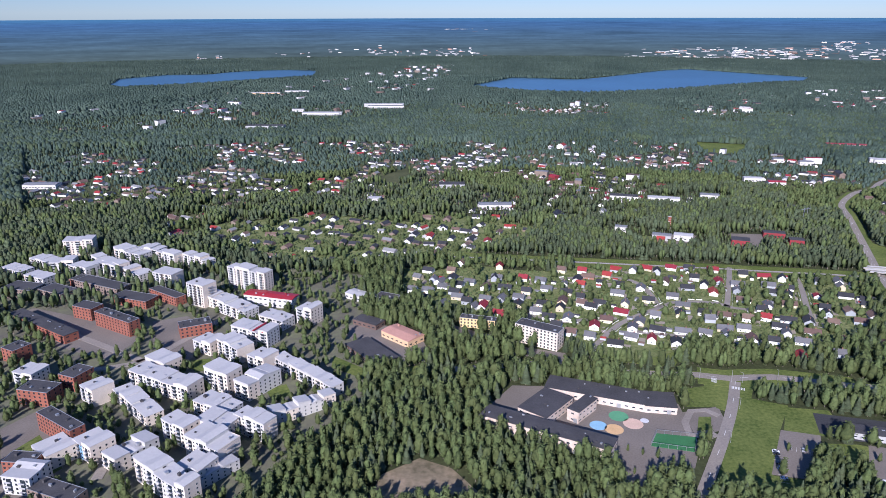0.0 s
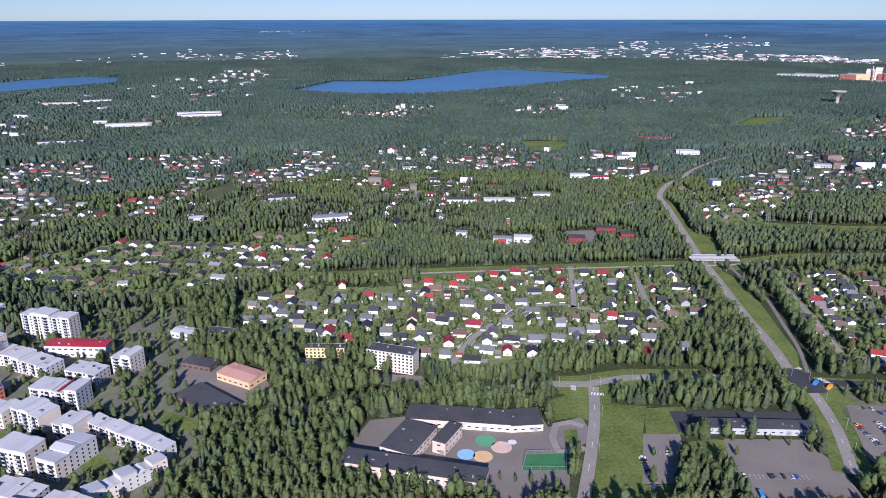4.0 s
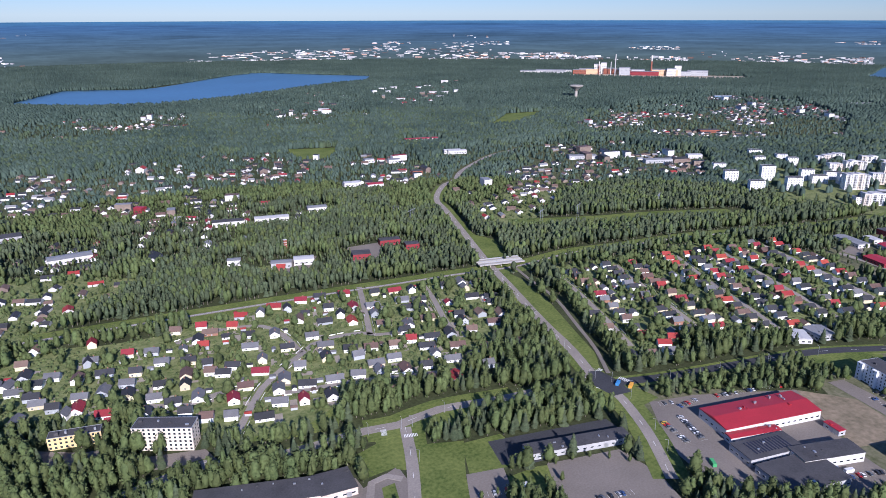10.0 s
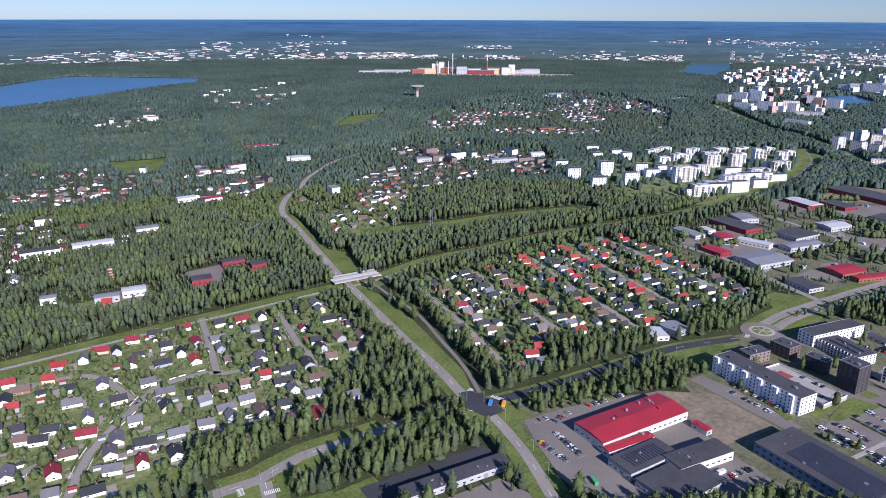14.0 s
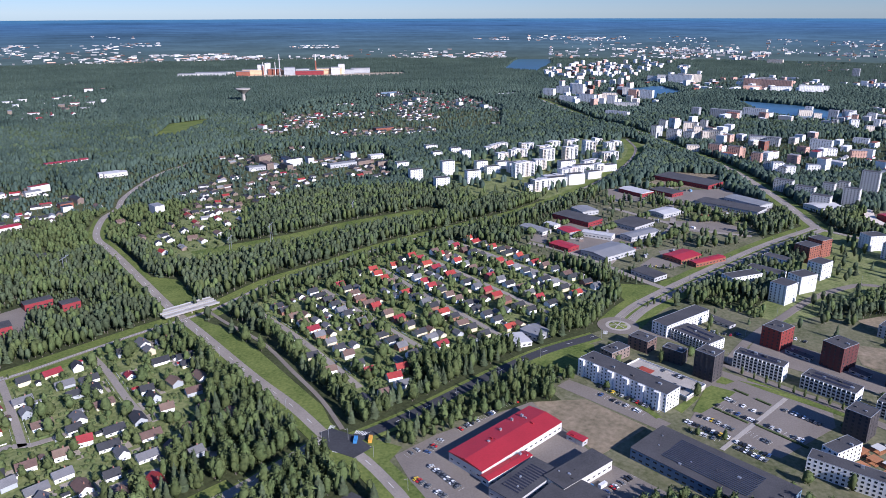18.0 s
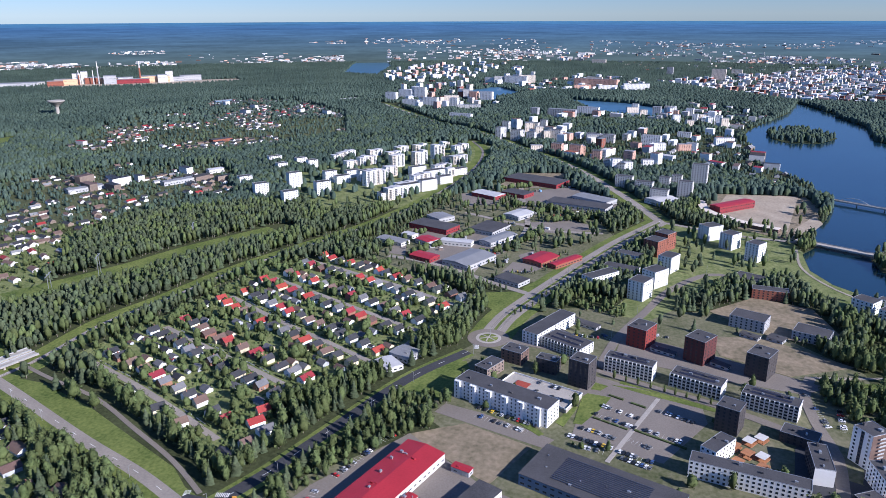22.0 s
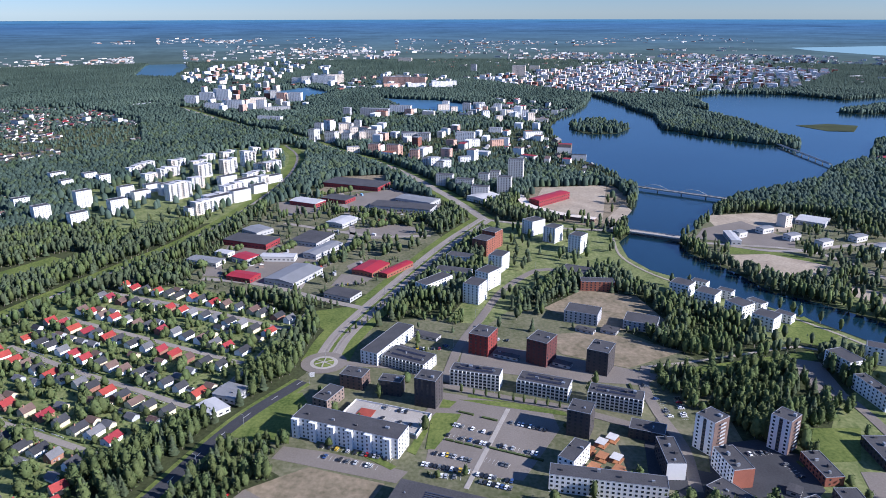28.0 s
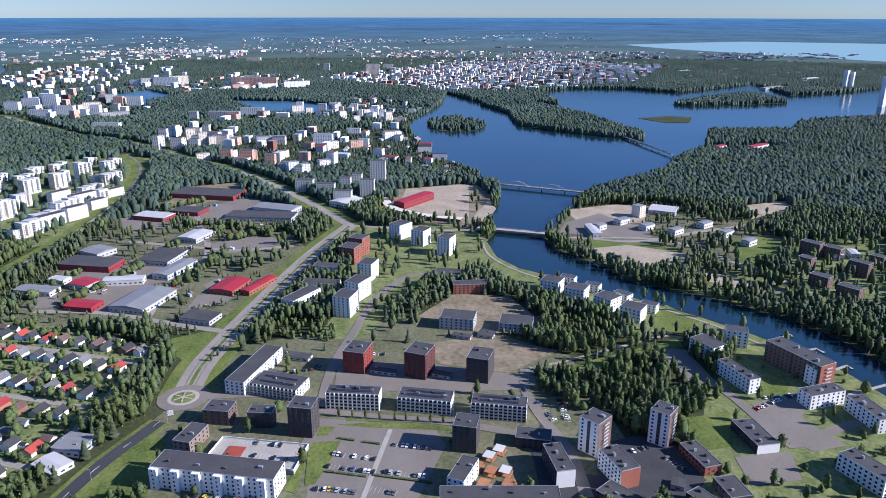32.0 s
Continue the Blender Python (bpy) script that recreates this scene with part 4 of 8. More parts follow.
for line in (WORKS_ST_A, WORKS_ST_B, WORKS_ST_C):
    strip("street", line, 8, 0.352, WORN_ASPHALT, "grey asphalt street between works halls", "street", 2)
for line in (PIER_A, PIER_B, PIER_C, PIER_D):
    strip("pier", line, 2.6, 0.8, CONCRETE, "pale boat pier on the river", "pier", 1)

# ---- ground patches ----
lawn([(404, 485), (422, 509), (440, 555), (466, 620), (483, 683), (483, 707), (471, 701), (436, 596), (413, 530), (395, 485)])
lawn([(531, 869), (545, 816), (508, 736), (485, 743)])
lawn([(224, 475), (253, 462), (215, 402), (193, 415)])
lawn([(250, 460), (279, 455), (277, 421), (233, 425)])
lot([(233, 430), (257, 423), (251, 409), (224, 375), (205, 380)])
lot([(283, 411), (334, 397), (336, 365), (323, 326), (253, 335), (266, 379)])
lawn([(221, 481), (242, 449), (221, 407), (192, 354), (162, 360)])
lawn([(204, 379), (224, 374), (207, 351), (189, 355)])
sheet("lawn", [(182, 447), (191, 447), (185, 430), (175, 429)], 0.24, GRASS, "small mown grass island inside the turning loop", "grass")
strip("street", [(197, 448), (190, 456), (179, 455), (170, 440), (168, 425), (178, 420), (187, 425)], 5, 0.349, WORN_ASPHALT, "asphalt turning loop beside the school road", "street", 2)
lawn([(236, 415), (277, 412), (322, 391), (326, 371), (284, 382), (243, 392)])
dark_lot([(266, 452), (354, 429), (352, 402), (274, 417), (258, 426)])
lot([(398, 428), (434, 417), (507, 379), (465, 314), (449, 255), (395, 291), (353, 330), (364, 380)])
dirt([(505, 381), (531, 346), (517, 295), (468, 312)])
lot([(553, 368), (548, 337), (530, 282), (518, 288), (539, 372)])
lot([(631, 268), (609, 186), (584, 182), (525, 210), (534, 272)])
lot([(605, 332), (601, 282), (590, 273), (568, 284), (579, 306)])
lawn([(614, 397), (624, 373), (603, 362), (592, 373), (556, 365), (562, 409)])
lawn([(780, 398), (798, 354), (752, 359), (733, 377), (751, 394)])
lawn([(805, 365), (960, 302), (940, 289), (796, 344)])
lot([(995, 557), (978, 503), (1007, 429), (960, 438), (934, 502), (940, 550)])
lot([(948, 506), (955, 437), (921, 410), (854, 436), (852, 483), (873, 522)])
lot([(909, 555), (931, 544), (867, 524), (870, 546)])
lot([(1224, 469), (1287, 390), (1224, 309), (1161, 298), (1131, 387), (1154, 457)])
lot([(1318, 488), (1358, 416), (1305, 392), (1255, 460)])
lot([(1047, 422), (1086, 360), (1055, 308), (1017, 359), (1012, 404)])
lot([(847, 398), (857, 363), (881, 355), (883, 394)])
lot([(910, 393), (934, 379), (908, 373), (888, 384)])
lot([(1190, 555), (1211, 491), (1143, 477), (1109, 526)])
dirt([(1376, 491), (1398, 402), (1291, 424), (1233, 488), (1236, 513)])
lot([(720, 252), (697, 170), (667, 93), (650, 111), (655, 176), (670, 256)])
dirt([(738, 179), (749, 132), (711, 66), (678, 118), (700, 170)])
dirt([(851, 137), (836, 81), (770, 64), (747, 76), (754, 126), (799, 178), (837, 145)])
lawn([(770, -35), (793, -68), (750, -82), (729, -55), (738, -32)])
lawn([(681, 70), (719, -45), (702, -42), (662, 71)])
dark_lot([(571, 85), (579, 50), (563, 29), (526, 28), (511, 43), (515, 69), (541, 92)])
lot([(607, -49), (620, -108), (584, -74), (548, -83), (545, -57), (567, -42)])
lot([(546, -2), (547, -42), (518, -31), (517, 3)])
lot([(706, -13), (697, -42), (638, -39), (632, -22), (680, -12)])
dark_lot([(609, 109), (573, 100), (519, 103), (523, 133), (570, 127)])
lawn([(594, 23), (598, -27), (558, -8), (555, 17)])
lawn([(651, -75), (630, -96), (615, -81), (618, -60)])
sand([(1309, 142), (1335, 34), (1116, 73), (1152, 124), (1174, 170)])
sand([(972, -45), (980, -102), (955, -139), (933, -162), (901, -135), (887, -85), (910, -64), (942, -52)])
sand([(880, -147), (862, -172), (832, -181), (823, -163), (846, -140)])
sand([(1128, 65), (1213, 27), (1162, 21), (1134, 25), (1090, 54)])
lot([(1063, -71), (1061, -165), (1007, -145), (1024, -63)])
sand([(1150, -75), (1171, -161), (1151, -207), (1073, -164), (1068, -74)])
sand([(1136, -340), (1158, -427), (1117, -410), (1068, -319)])
lawn([(983, -238), (993, -287), (958, -298), (923, -266), (937, -224)])
lawn([(1006, -68), (981, -132), (940, -168), (953, -141), (978, -102), (978, -51)])
strip("street", [(1010, -69), (993, -108), (997, -154), (1020, -215), (1045, -305), (1108, -404), (1192, -526), (1273, -652)], 8, 0.351, WORN_ASPHALT, "grey asphalt road along the river bank", "street", 6)
dirt([(964, -46), (964, -124), (903, -118), (888, -91), (926, -60)])
lot([(1085, -55), (1125, -118), (1064, -144), (1009, -114), (1040, -33)])
dirt([(879, -154), (811, -212), (789, -204), (827, -158)])
lawn([(950, -227), (942, -282), (886, -240), (891, -201)])
lot([(53, 493), (94, 491), (173, 465), (171, 411), (159, 386), (109, 357), (110, 405), (27, 454)])
lawn([(180, 486), (213, 494), (205, 461), (178, 461)])
lot([(172, 453), (201, 461), (198, 431), (172, 424)])
lawn([(185, 449), (194, 449), (186, 428), (176, 428)])
dirt([(-39, 381), (-16, 398), (5, 387), (31, 348), (-48, 349)])
lawn([(-93, 544), (-62, 519), (-65, 505), (-92, 524)])
lot([(-96, 601), (-71, 614), (-23, 589), (-7, 533), (-40, 534), (-70, 555)])
lawn([(-30, 524), (-9, 529), (-15, 505), (-26, 500)])
lot([(-403, 649), (-307, 609), (-271, 578), (-279, 535), (-343, 567), (-413, 629)])
lot([(-309, 433), (-293, 463), (-258, 433), (-243, 388), (-240, 350), (-260, 350)])
lot([(-273, 615), (-245, 628), (-193, 578), (-214, 535), (-254, 567)])
lawn([(-137, 487), (-123, 496), (-115, 479), (-129, 472)])
lawn([(555, 1581), (662, 1540), (605, 1442), (534, 1456)])
lawn([(1122, 1612), (1305, 1775), (1431, 1760), (1333, 1671), (1164, 1573)])
lawn([(123, 546), (160, 563), (203, 547), (188, 523), (147, 531)])
lot([(372, 891), (420, 887), (380, 825), (354, 835)])
lot([(270, 891), (328, 882), (294, 834), (275, 841)])
lawn([(-130, 1204), (-67, 1307), (-52, 1204), (-88, 1162)])
lot([(8, 593), (48, 585), (53, 569), (8, 574)])
lot([(59, 563), (103, 548), (106, 531), (55, 547)])
lawn([(211, 511), (249, 506), (267, 496), (260, 480), (237, 486), (216, 445), (199, 459), (202, 495)])
lawn([(374, 468), (406, 459), (409, 429), (375, 426), (359, 444)])
dark_lot([(544, 105), (531, 62), (515, 30), (498, 32), (510, 123)])
lawn([(-214, 535), (-196, 540), (-185, 525), (-200, 515)])
lawn([(-286, 406), (-278, 426), (-243, 388), (-251, 371)])
lot([(5, 609), (46, 579), (42, 564), (4, 591)])
sheet("lawn", [(620, 253), (620, 232), (616, 204), (607, 176), (602, 175), (608, 204), (614, 232)], 0.21, GRASS, "narrow strip of mown grass beside the car park", "grass")
sheet("lawn", [(625, 282), (617, 255), (608, 260), (608, 274)], 0.21, GRASS, "narrow strip of mown grass beside the car park", "grass")
sheet("lawn", [(552, 285), (579, 278), (578, 273), (548, 279)], 0.21, GRASS, "narrow strip of mown grass beside the car park", "grass")
sheet("lawn", [(569, 337), (535, 290), (531, 293), (563, 340)], 0.21, GRASS, "narrow strip of mown grass beside the car park", "grass")
sheet("lawn", [(601, 272), (600, 251), (585, 255), (555, 267), (555, 273)], 0.21, GRASS, "narrow strip of mown grass beside the car park", "grass")
sheet("lawn", [(632, 246), (620, 186), (614, 187), (624, 247)], 0.21, GRASS, "narrow strip of mown grass beside the car park", "grass")
sand([(2330, 2700), (2480, 2480), (2640, 2250), (2900, 2060), (3010, 2200), (2800, 2450), (2560, 2760)])

# ---- town buildings ----
apartment(563.1, 324.5, -107.4, 78.6, 18.1, 14.5, BRIGHT, bays=True)
apartment(609.9, 349.4, -112.3, 12.7, 22.6, 9.1, TAUPE)
apartment(638.7, 334.8, -105.8, 18.9, 14.8, 11.1, BROWN)
apartment(628.7, 304.8, -101.4, 17.7, 10.8, 12.0, CHARCOAL)
apartment(615.1, 275.5, -107.0, 16.6, 15.6, 22.7, CHARCOAL)
apartment(644.3, 240.9, -102.9, 39.0, 11.9, 13.3, BRIGHT, balconies=True, solar=True)
apartment(635.0, 189.1, -107.8, 39.2, 15.6, 10.9, BRIGHT, balconies=True, solar=True)
apartment(617.3, 138.5, -107.2, 39.2, 13.9, 12.3, BRIGHT, balconies=True, solar=True)
apartment(582.9, 168.3, -109.6, 15.8, 16.4, 19.5, CHARCOAL)
apartment(674.2, 296.3, -114.8, 39.1, 21.2, 8.9, BRIGHT, balconies=True, solar=True)
apartment(701.6, 317.3, -112.7, 15.9, 62.9, 11.0, BRIGHT)
apartment(703.8, 236.1, -113.1, 17.7, 20.8, 18.4, RED)
apartment(688.1, 187.7, -119.0, 18.0, 20.4, 21.5, DARK_RED)
apartment(675.3, 141.2, -114.7, 17.5, 20.7, 20.4, CHARCOAL)
apartment(568.0, 85.4, -142.6, 14.6, 15.5, 24.7, BRIGHT, side=BROWN)
apartment(571.1, 37.1, -136.4, 13.4, 14.5, 24.9, BRIGHT, side=BROWN)
apartment(537.4, 80.5, -167.5, 25.1, 13.6, 13.5, BRIGHT, side=RED_BRICK)
apartment(544.3, 23.1, -172.0, 27.8, 12.3, 6.4, RED_BRICK)
apartment(563.0, -25.4, -178.0, 31.5, 16.0, 6.4, CHARCOAL, side=BRIGHT)
apartment(685.6, -54.7, -158.4, 24.7, 15.9, 13.2, BRIGHT)
apartment(701.9, -89.3, -114.9, 18.2, 13.3, 14.4, BRIGHT)
apartment(638.5, -55.4, -168.3, 36.1, 9.9, 12.0, BRIGHT)
apartment(648.1, -112.4, -162.5, 51.3, 17.0, 18.3, BROWN, side=RED_BRICK)
apartment(601.6, -100.5, -81.4, 30.7, 13.0, 11.0, BRIGHT)
apartment(574.5, -118.9, -178.3, 33.4, 13.0, 11.0, BRIGHT)
apartment(512.5, -69.8, -164.0, 31.4, 14.0, 12.0, BRIGHT)
apartment(509.7, 20.2, -176.5, 20.0, 14.0, 7.0, CHARCOAL)
apartment(579.9, 123.2, -108.6, 23.7, 13.8, 7.3, CHARCOAL)
apartment(545.9, 116.5, -178.5, 29.5, 11.8, 12.0, CHARCOAL, side=BRIGHT)
apartment(542.6, 177.3, -121.3, 10.9, 25.2, 12.0, BRIGHT)
apartment(516.7, 160.2, -97.9, 69.3, 12.0, 12.0, BRIGHT)
apartment(837.1, 287.5, -127.8, 15.1, 40.6, 14.5, BRIGHT)
apartment(877.2, 269.4, -105.9, 38.1, 16.1, 10.4, BRIGHT)
apartment(816.3, 244.9, -113.5, 17.3, 21.3, 20.1, BRIGHT)
apartment(857.2, 232.0, -124.1, 16.6, 23.4, 18.7, BRIGHT)
apartment(922.3, 264.0, -110.1, 28.3, 14.8, 12.3, BRIGHT)
apartment(910.6, 219.7, -115.1, 16.2, 21.3, 18.6, BRIGHT)
apartment(965.5, 237.2, -118.5, 19.4, 21.1, 19.6, RED_BRICK)
apartment(993.5, 226.8, -120.9, 18.9, 18.1, 21.2, RED_BRICK)
apartment(1053.1, 172.4, -137.7, 18.5, 23.6, 18.6, BRIGHT)
apartment(1020.1, 149.9, -125.6, 17.1, 19.8, 19.5, BRIGHT)
apartment(979.8, 123.9, -122.2, 16.0, 18.6, 21.6, BRIGHT)
apartment(773.4, 143.0, -109.4, 31.1, 20.7, 11.1, GREY)
apartment(760.6, 91.3, -109.6, 29.9, 21.7, 8.3, GREY)
apartment(894.7, 136.1, -115.0, 28.9, 24.7, 7.0, BROWN)
apartment(853.5, 118.5, -92.5, 34.2, 12.7, 10.5, RED_BRICK)
apartment(846.1, 33.0, -126.7, 20.0, 18.0, 13.0, BRIGHT)
apartment(864.3, 9.8, -127.5, 16.1, 10.0, 8.0, BRIGHT)
apartment(822.3, 14.2, -127.1, 20.0, 18.0, 13.0, BRIGHT)
apartment(839.4, -8.9, -128.0, 15.0, 10.0, 8.0, BRIGHT)
apartment(794.8, -7.5, -145.8, 20.0, 18.0, 13.0, BRIGHT)
apartment(811.3, -30.0, -147.2, 17.3, 10.0, 8.0, BRIGHT)
apartment(767.2, -22.6, -132.3, 20.0, 18.0, 13.0, BRIGHT)
apartment(782.0, -45.1, -133.3, 16.1, 10.0, 8.0, BRIGHT)
hall(728.2, 288.7, -113.9, 29.4, 9.4, 3.0, GREY_WALL, DARK_ROOF)
hall(690.9, 216.4, -113.1, 21.4, 6.0, 3.0, GREY_WALL, DARK_ROOF)
hall(679.2, 170.9, -119.7, 14.8, 6.7, 3.0, GREY_WALL, DARK_ROOF)
hall(747.0, 143.7, -117.9, 16.8, 7.3, 3.0, GREY_WALL, DARK_ROOF)
hall(696.6, 301.8, -126.4, 23.0, 9.6, 3.0, GREY_WALL, DARK_ROOF)
hall(747.8, 121.5, -117.2, 14.0, 11.8, 3.0, GREY_WALL, DARK_ROOF)
hall(522.7, 47.8, -122.2, 7.9, 8.2, 3.0, GREY_WALL, DARK_ROOF)
apartment(653.9, -106.2, -173.7, 16.5, 4.0, 14.0, BRIGHT)
apartment(630.9, -110.5, -172.3, 15.4, 4.0, 14.6, BRIGHT)
apartment(510.0, 89.5, -145.5, 25.0, 15.0, 8.0, CHARCOAL, side=BRIGHT)
apartment(500.2, 42.1, -155.1, 19.5, 10.9, 8.0, CHARCOAL, side=BRIGHT)
# ---- works halls ----
hall(985.9, 527.3, -107.0, 62.3, 31.4, 7.0, RED_WALL, DARK_ROOF)
hall(868.0, 442.6, -112.0, 37.6, 54.5, 6.0, GREY_WALL, GREY_ROOF)
hall(922.6, 514.0, -119.4, 23.5, 21.5, 6.0, GREY_WALL, RED_ROOF)
hall(862.7, 497.0, -108.3, 30.5, 19.6, 5.0, RED_WALL, RED_ROOF)
hall(910.9, 557.1, -108.0, 41.1, 17.3, 5.0, WHITE_WALL, GREY_ROOF)
hall(927.0, 476.4, -89.9, 40.7, 13.8, 6.0, WHITE_WALL, WHITE_ROOF)
hall(956.9, 430.1, -115.3, 19.4, 53.6, 6.0, GREY_WALL, GREY_ROOF)
hall(896.9, 362.9, -113.9, 26.4, 37.3, 5.0, BRICK_WALL, RED_ROOF)
hall(895.5, 333.8, -120.5, 10.8, 47.8, 5.0, BRICK_WALL, RED_ROOF)
hall(818.3, 379.6, -113.4, 32.0, 21.1, 5.0, GREY_WALL, DARK_ROOF)
hall(1305.5, 450.8, -108.5, 102.0, 46.7, 7.0, RED_WALL, DARK_ROOF)
hall(1205.4, 461.6, -111.2, 43.2, 28.7, 6.0, RED_WALL, DARK_ROOF)
hall(1160.5, 356.7, -103.6, 93.7, 33.0, 7.0, GREY_WALL, DARK_ROOF)
hall(1200.4, 338.5, -117.1, 62.3, 29.3, 7.0, GREY_WALL, GREY_ROOF)
hall(1079.6, 431.2, -114.4, 27.4, 37.3, 6.0, GREY_WALL, WHITE_ROOF)
hall(1182.6, 503.8, -114.0, 47.8, 27.2, 6.0, RED_WALL, WHITE_ROOF)
hall(1031.9, 533.6, -125.5, 29.9, 27.2, 6.0, GREY_WALL, GREY_ROOF)
hall(1001.2, 453.2, -107.8, 37.4, 46.2, 6.0, GREY_WALL, DARK_ROOF)
hall(1224.7, 239.2, -130.3, 32.7, 40.7, 7.0, WHITE_WALL, WHITE_ROOF)
hall(1216.2, 138.2, -132.8, 19.0, 74.7, 10.0, RED_WALL, RED_ROOF)
hall(939.1, 545.3, -111.6, 18.9, 12.9, 5.0, WHITE_WALL, WHITE_ROOF)
hall(594.3, 431.0, -128.2, 20.6, 15.4, 4.0, WHITE_WALL, WHITE_ROOF)
hall(615.6, 424.4, -110.0, 20.9, 19.2, 5.0, GREY_WALL, GREY_ROOF)
hall(1034.5, -77.2, 176.1, 43.0, 12.0, 6.0, GREY_WALL, WHITE_ROOF)
hall(1118.5, -211.8, -124.0, 36.8, 34.4, 6.0, GREY_WALL, WHITE_ROOF)
hall(446.6, 369.8, -105.1, 29.2, 80.8, 7.0, WHITE_WALL, RED_ROOF)
hall(412.1, 341.0, -103.7, 20.0, 43.5, 6.0, GREY_WALL, DARK_ROOF)
hall(438.1, 316.2, -109.9, 16.5, 45.1, 7.0, WHITE_WALL, DARK_ROOF)
hall(405.3, 311.8, -103.0, 30.9, 45.7, 6.0, GREY_WALL, DARK_ROOF)
hall(480.0, 244.7, 73.6, 92.7, 38.6, 8.0, BLUE_WALL, DARK_ROOF)
hall(312.5, 414.5, -16.6, 73.8, 12.0, 5.0, GREY_WALL, DARK_ROOF)
hall(420.2, 356.9, -17.6, 39.6, 7.0, 5.0, WHITE_WALL, RED_ROOF)
hall(475.3, 331.3, -103.3, 12.9, 6.0, 4.0, GREY_WALL, RED_ROOF)
# ---- school ----
hall(69.2, 419.7, -28.1, 92.3, 15.5, 9.9, SCHOOL_WALL, DARK_ROOF)
hall(114.2, 475.9, -21.2, 74.1, 19.9, 6.0, SCHOOL_WALL, DARK_ROOF)
hall(157.8, 462.2, -8.3, 22.5, 21.8, 5.5, SCHOOL_WALL, DARK_ROOF)
hall(73.3, 454.1, -39.7, 23.7, 36.1, 8.0, SCHOOL_WALL, DARK_ROOF)
hall(99.1, 450.8, -41.2, 9.3, 25.4, 9.0, SCHOOL_WALL, DARK_ROOF)
# ---- more halls ----
hall(278, 1070, -15, 42, 14, 7, WHITE_WALL, DARK_ROOF)
hall(335, 1056, -15, 47, 14, 7, WHITE_WALL, WHITE_ROOF)
hall(411, 1074, -15, 28, 14, 7, WHITE_WALL, GREY_ROOF)
hall(369, 846, -20, 21, 16, 7, RED_WALL, DARK_ROOF)
hall(423, 875, -15, 26, 12, 7, RED_WALL, DARK_ROOF)
hall(438, 845, -15, 17, 12, 7, RED_WALL, DARK_ROOF)
hall(304, 865, -20, 23, 14, 7, WHITE_WALL, WHITE_ROOF)
hall(277, 866, -20, 23, 12, 7, GREY_WALL, GREY_ROOF)
hall(234, 903, -20, 15, 10, 7, WHITE_WALL, GREY_ROOF)
hall(76, 1021, 0, 48, 18, 7, WHITE_WALL, GREY_ROOF)
hall(-105, 1059, 0, 20, 14, 7, WHITE_WALL, WHITE_ROOF)
hall(14, 1154, 0, 42, 20, 7, GREY_WALL, DARK_ROOF)
hall(191, 1211, 40, 12, 14, 7, RED_WALL, RED_ROOF)
hall(855, 1509, -15, 77, 18, 7, WHITE_WALL, RED_ROOF)
hall(834, 1350, -20, 36, 16, 7, WHITE_WALL, WHITE_ROOF)
hall(-345, 2037, 0, 104, 22, 7, WHITE_WALL, WHITE_ROOF)
hall(-182, 2229, 0, 120, 22, 7, WHITE_WALL, WHITE_ROOF)
hall(525, 1191, -10, 29, 14, 7, WHITE_WALL, WHITE_ROOF)
hall(553, 1161, -10, 27, 14, 7, WHITE_WALL, RED_ROOF)
hall(642, 1356, -10, 19, 14, 7, WHITE_WALL, GREY_ROOF)
hall(682, 1328, -10, 24, 14, 7, WHITE_WALL, GREY_ROOF)
hall(665, 1212, -10, 19, 12, 7, BRICK_WALL, DARK_ROOF)
hall(-423, 2113, 0, 35, 16, 7, WHITE_WALL, GREY_ROOF)
hall(-334, 2041, 0, 95, 20, 7, GREY_WALL, WHITE_ROOF)
hall(-445, 1798, 0, 96, 24, 7, GREY_WALL, DARK_ROOF)
hall(-626, 2571, 0, 101, 24, 7, PEACH_WALL, WHITE_ROOF)
hall(-526, 2622, 0, 86, 20, 7, WHITE_WALL, WHITE_ROOF)
hall(-173, 2188, 0, 109, 22, 7, WHITE_WALL, GREY_ROOF)
hall(-581, 1942, 0, 19, 12, 7, WHITE_WALL, GREY_ROOF)
hall(-665, 1158, 0, 55, 22, 7, WHITE_WALL, GREY_ROOF)
hall(839, 1340, -20, 39, 16, 7, WHITE_WALL, WHITE_ROOF)
hall(1210, 1037, -30, 29, 16, 7, WHITE_WALL, WHITE_ROOF)
hall(1017, 1155, -25, 57, 16, 7, GREY_WALL, GREY_ROOF)
hall(1117, 1042, -25, 66, 16, 7, GREY_WALL, GREY_ROOF)
hall(2183, 1695, -30, 60, 16, 7, BLUE_WALL, GREY_ROOF)
hall(1506, 1231, -30, 48, 20, 7, BRICK_WALL, DARK_ROOF)
hall(2351, 1313, -30, 72, 18, 7, WHITE_WALL, WHITE_ROOF)
apartment(913, -303, -150, 23, 12, 17, BROWN)
apartment(869, -267, -150, 15, 12, 15, BROWN)
apartment(900, -322, -150, 20, 12, 14, BROWN)
apartment(819, -250, -150, 20, 12, 13, BROWN)
apartment(844, -314, -150, 21, 12, 16, BROWN)
apartment(789, -262, -150, 22, 12, 11, BROWN)
apartment(875, -361, -150, 15, 12, 10, BROWN)
hall(899, -326, -110, 11, 20, 7, WHITE_WALL, WHITE_ROOF)
hall(900, -348, -110, 10, 20, 7, WHITE_WALL, WHITE_ROOF)
hall(1577, -542, -60, 35, 14, 7, WHITE_WALL, RED_ROOF)
hall(1573, -627, -60, 63, 16, 7, WHITE_WALL, RED_ROOF)
hall(3498, -1388, -60, 69, 30, 7, WHITE_WALL, WHITE_ROOF)
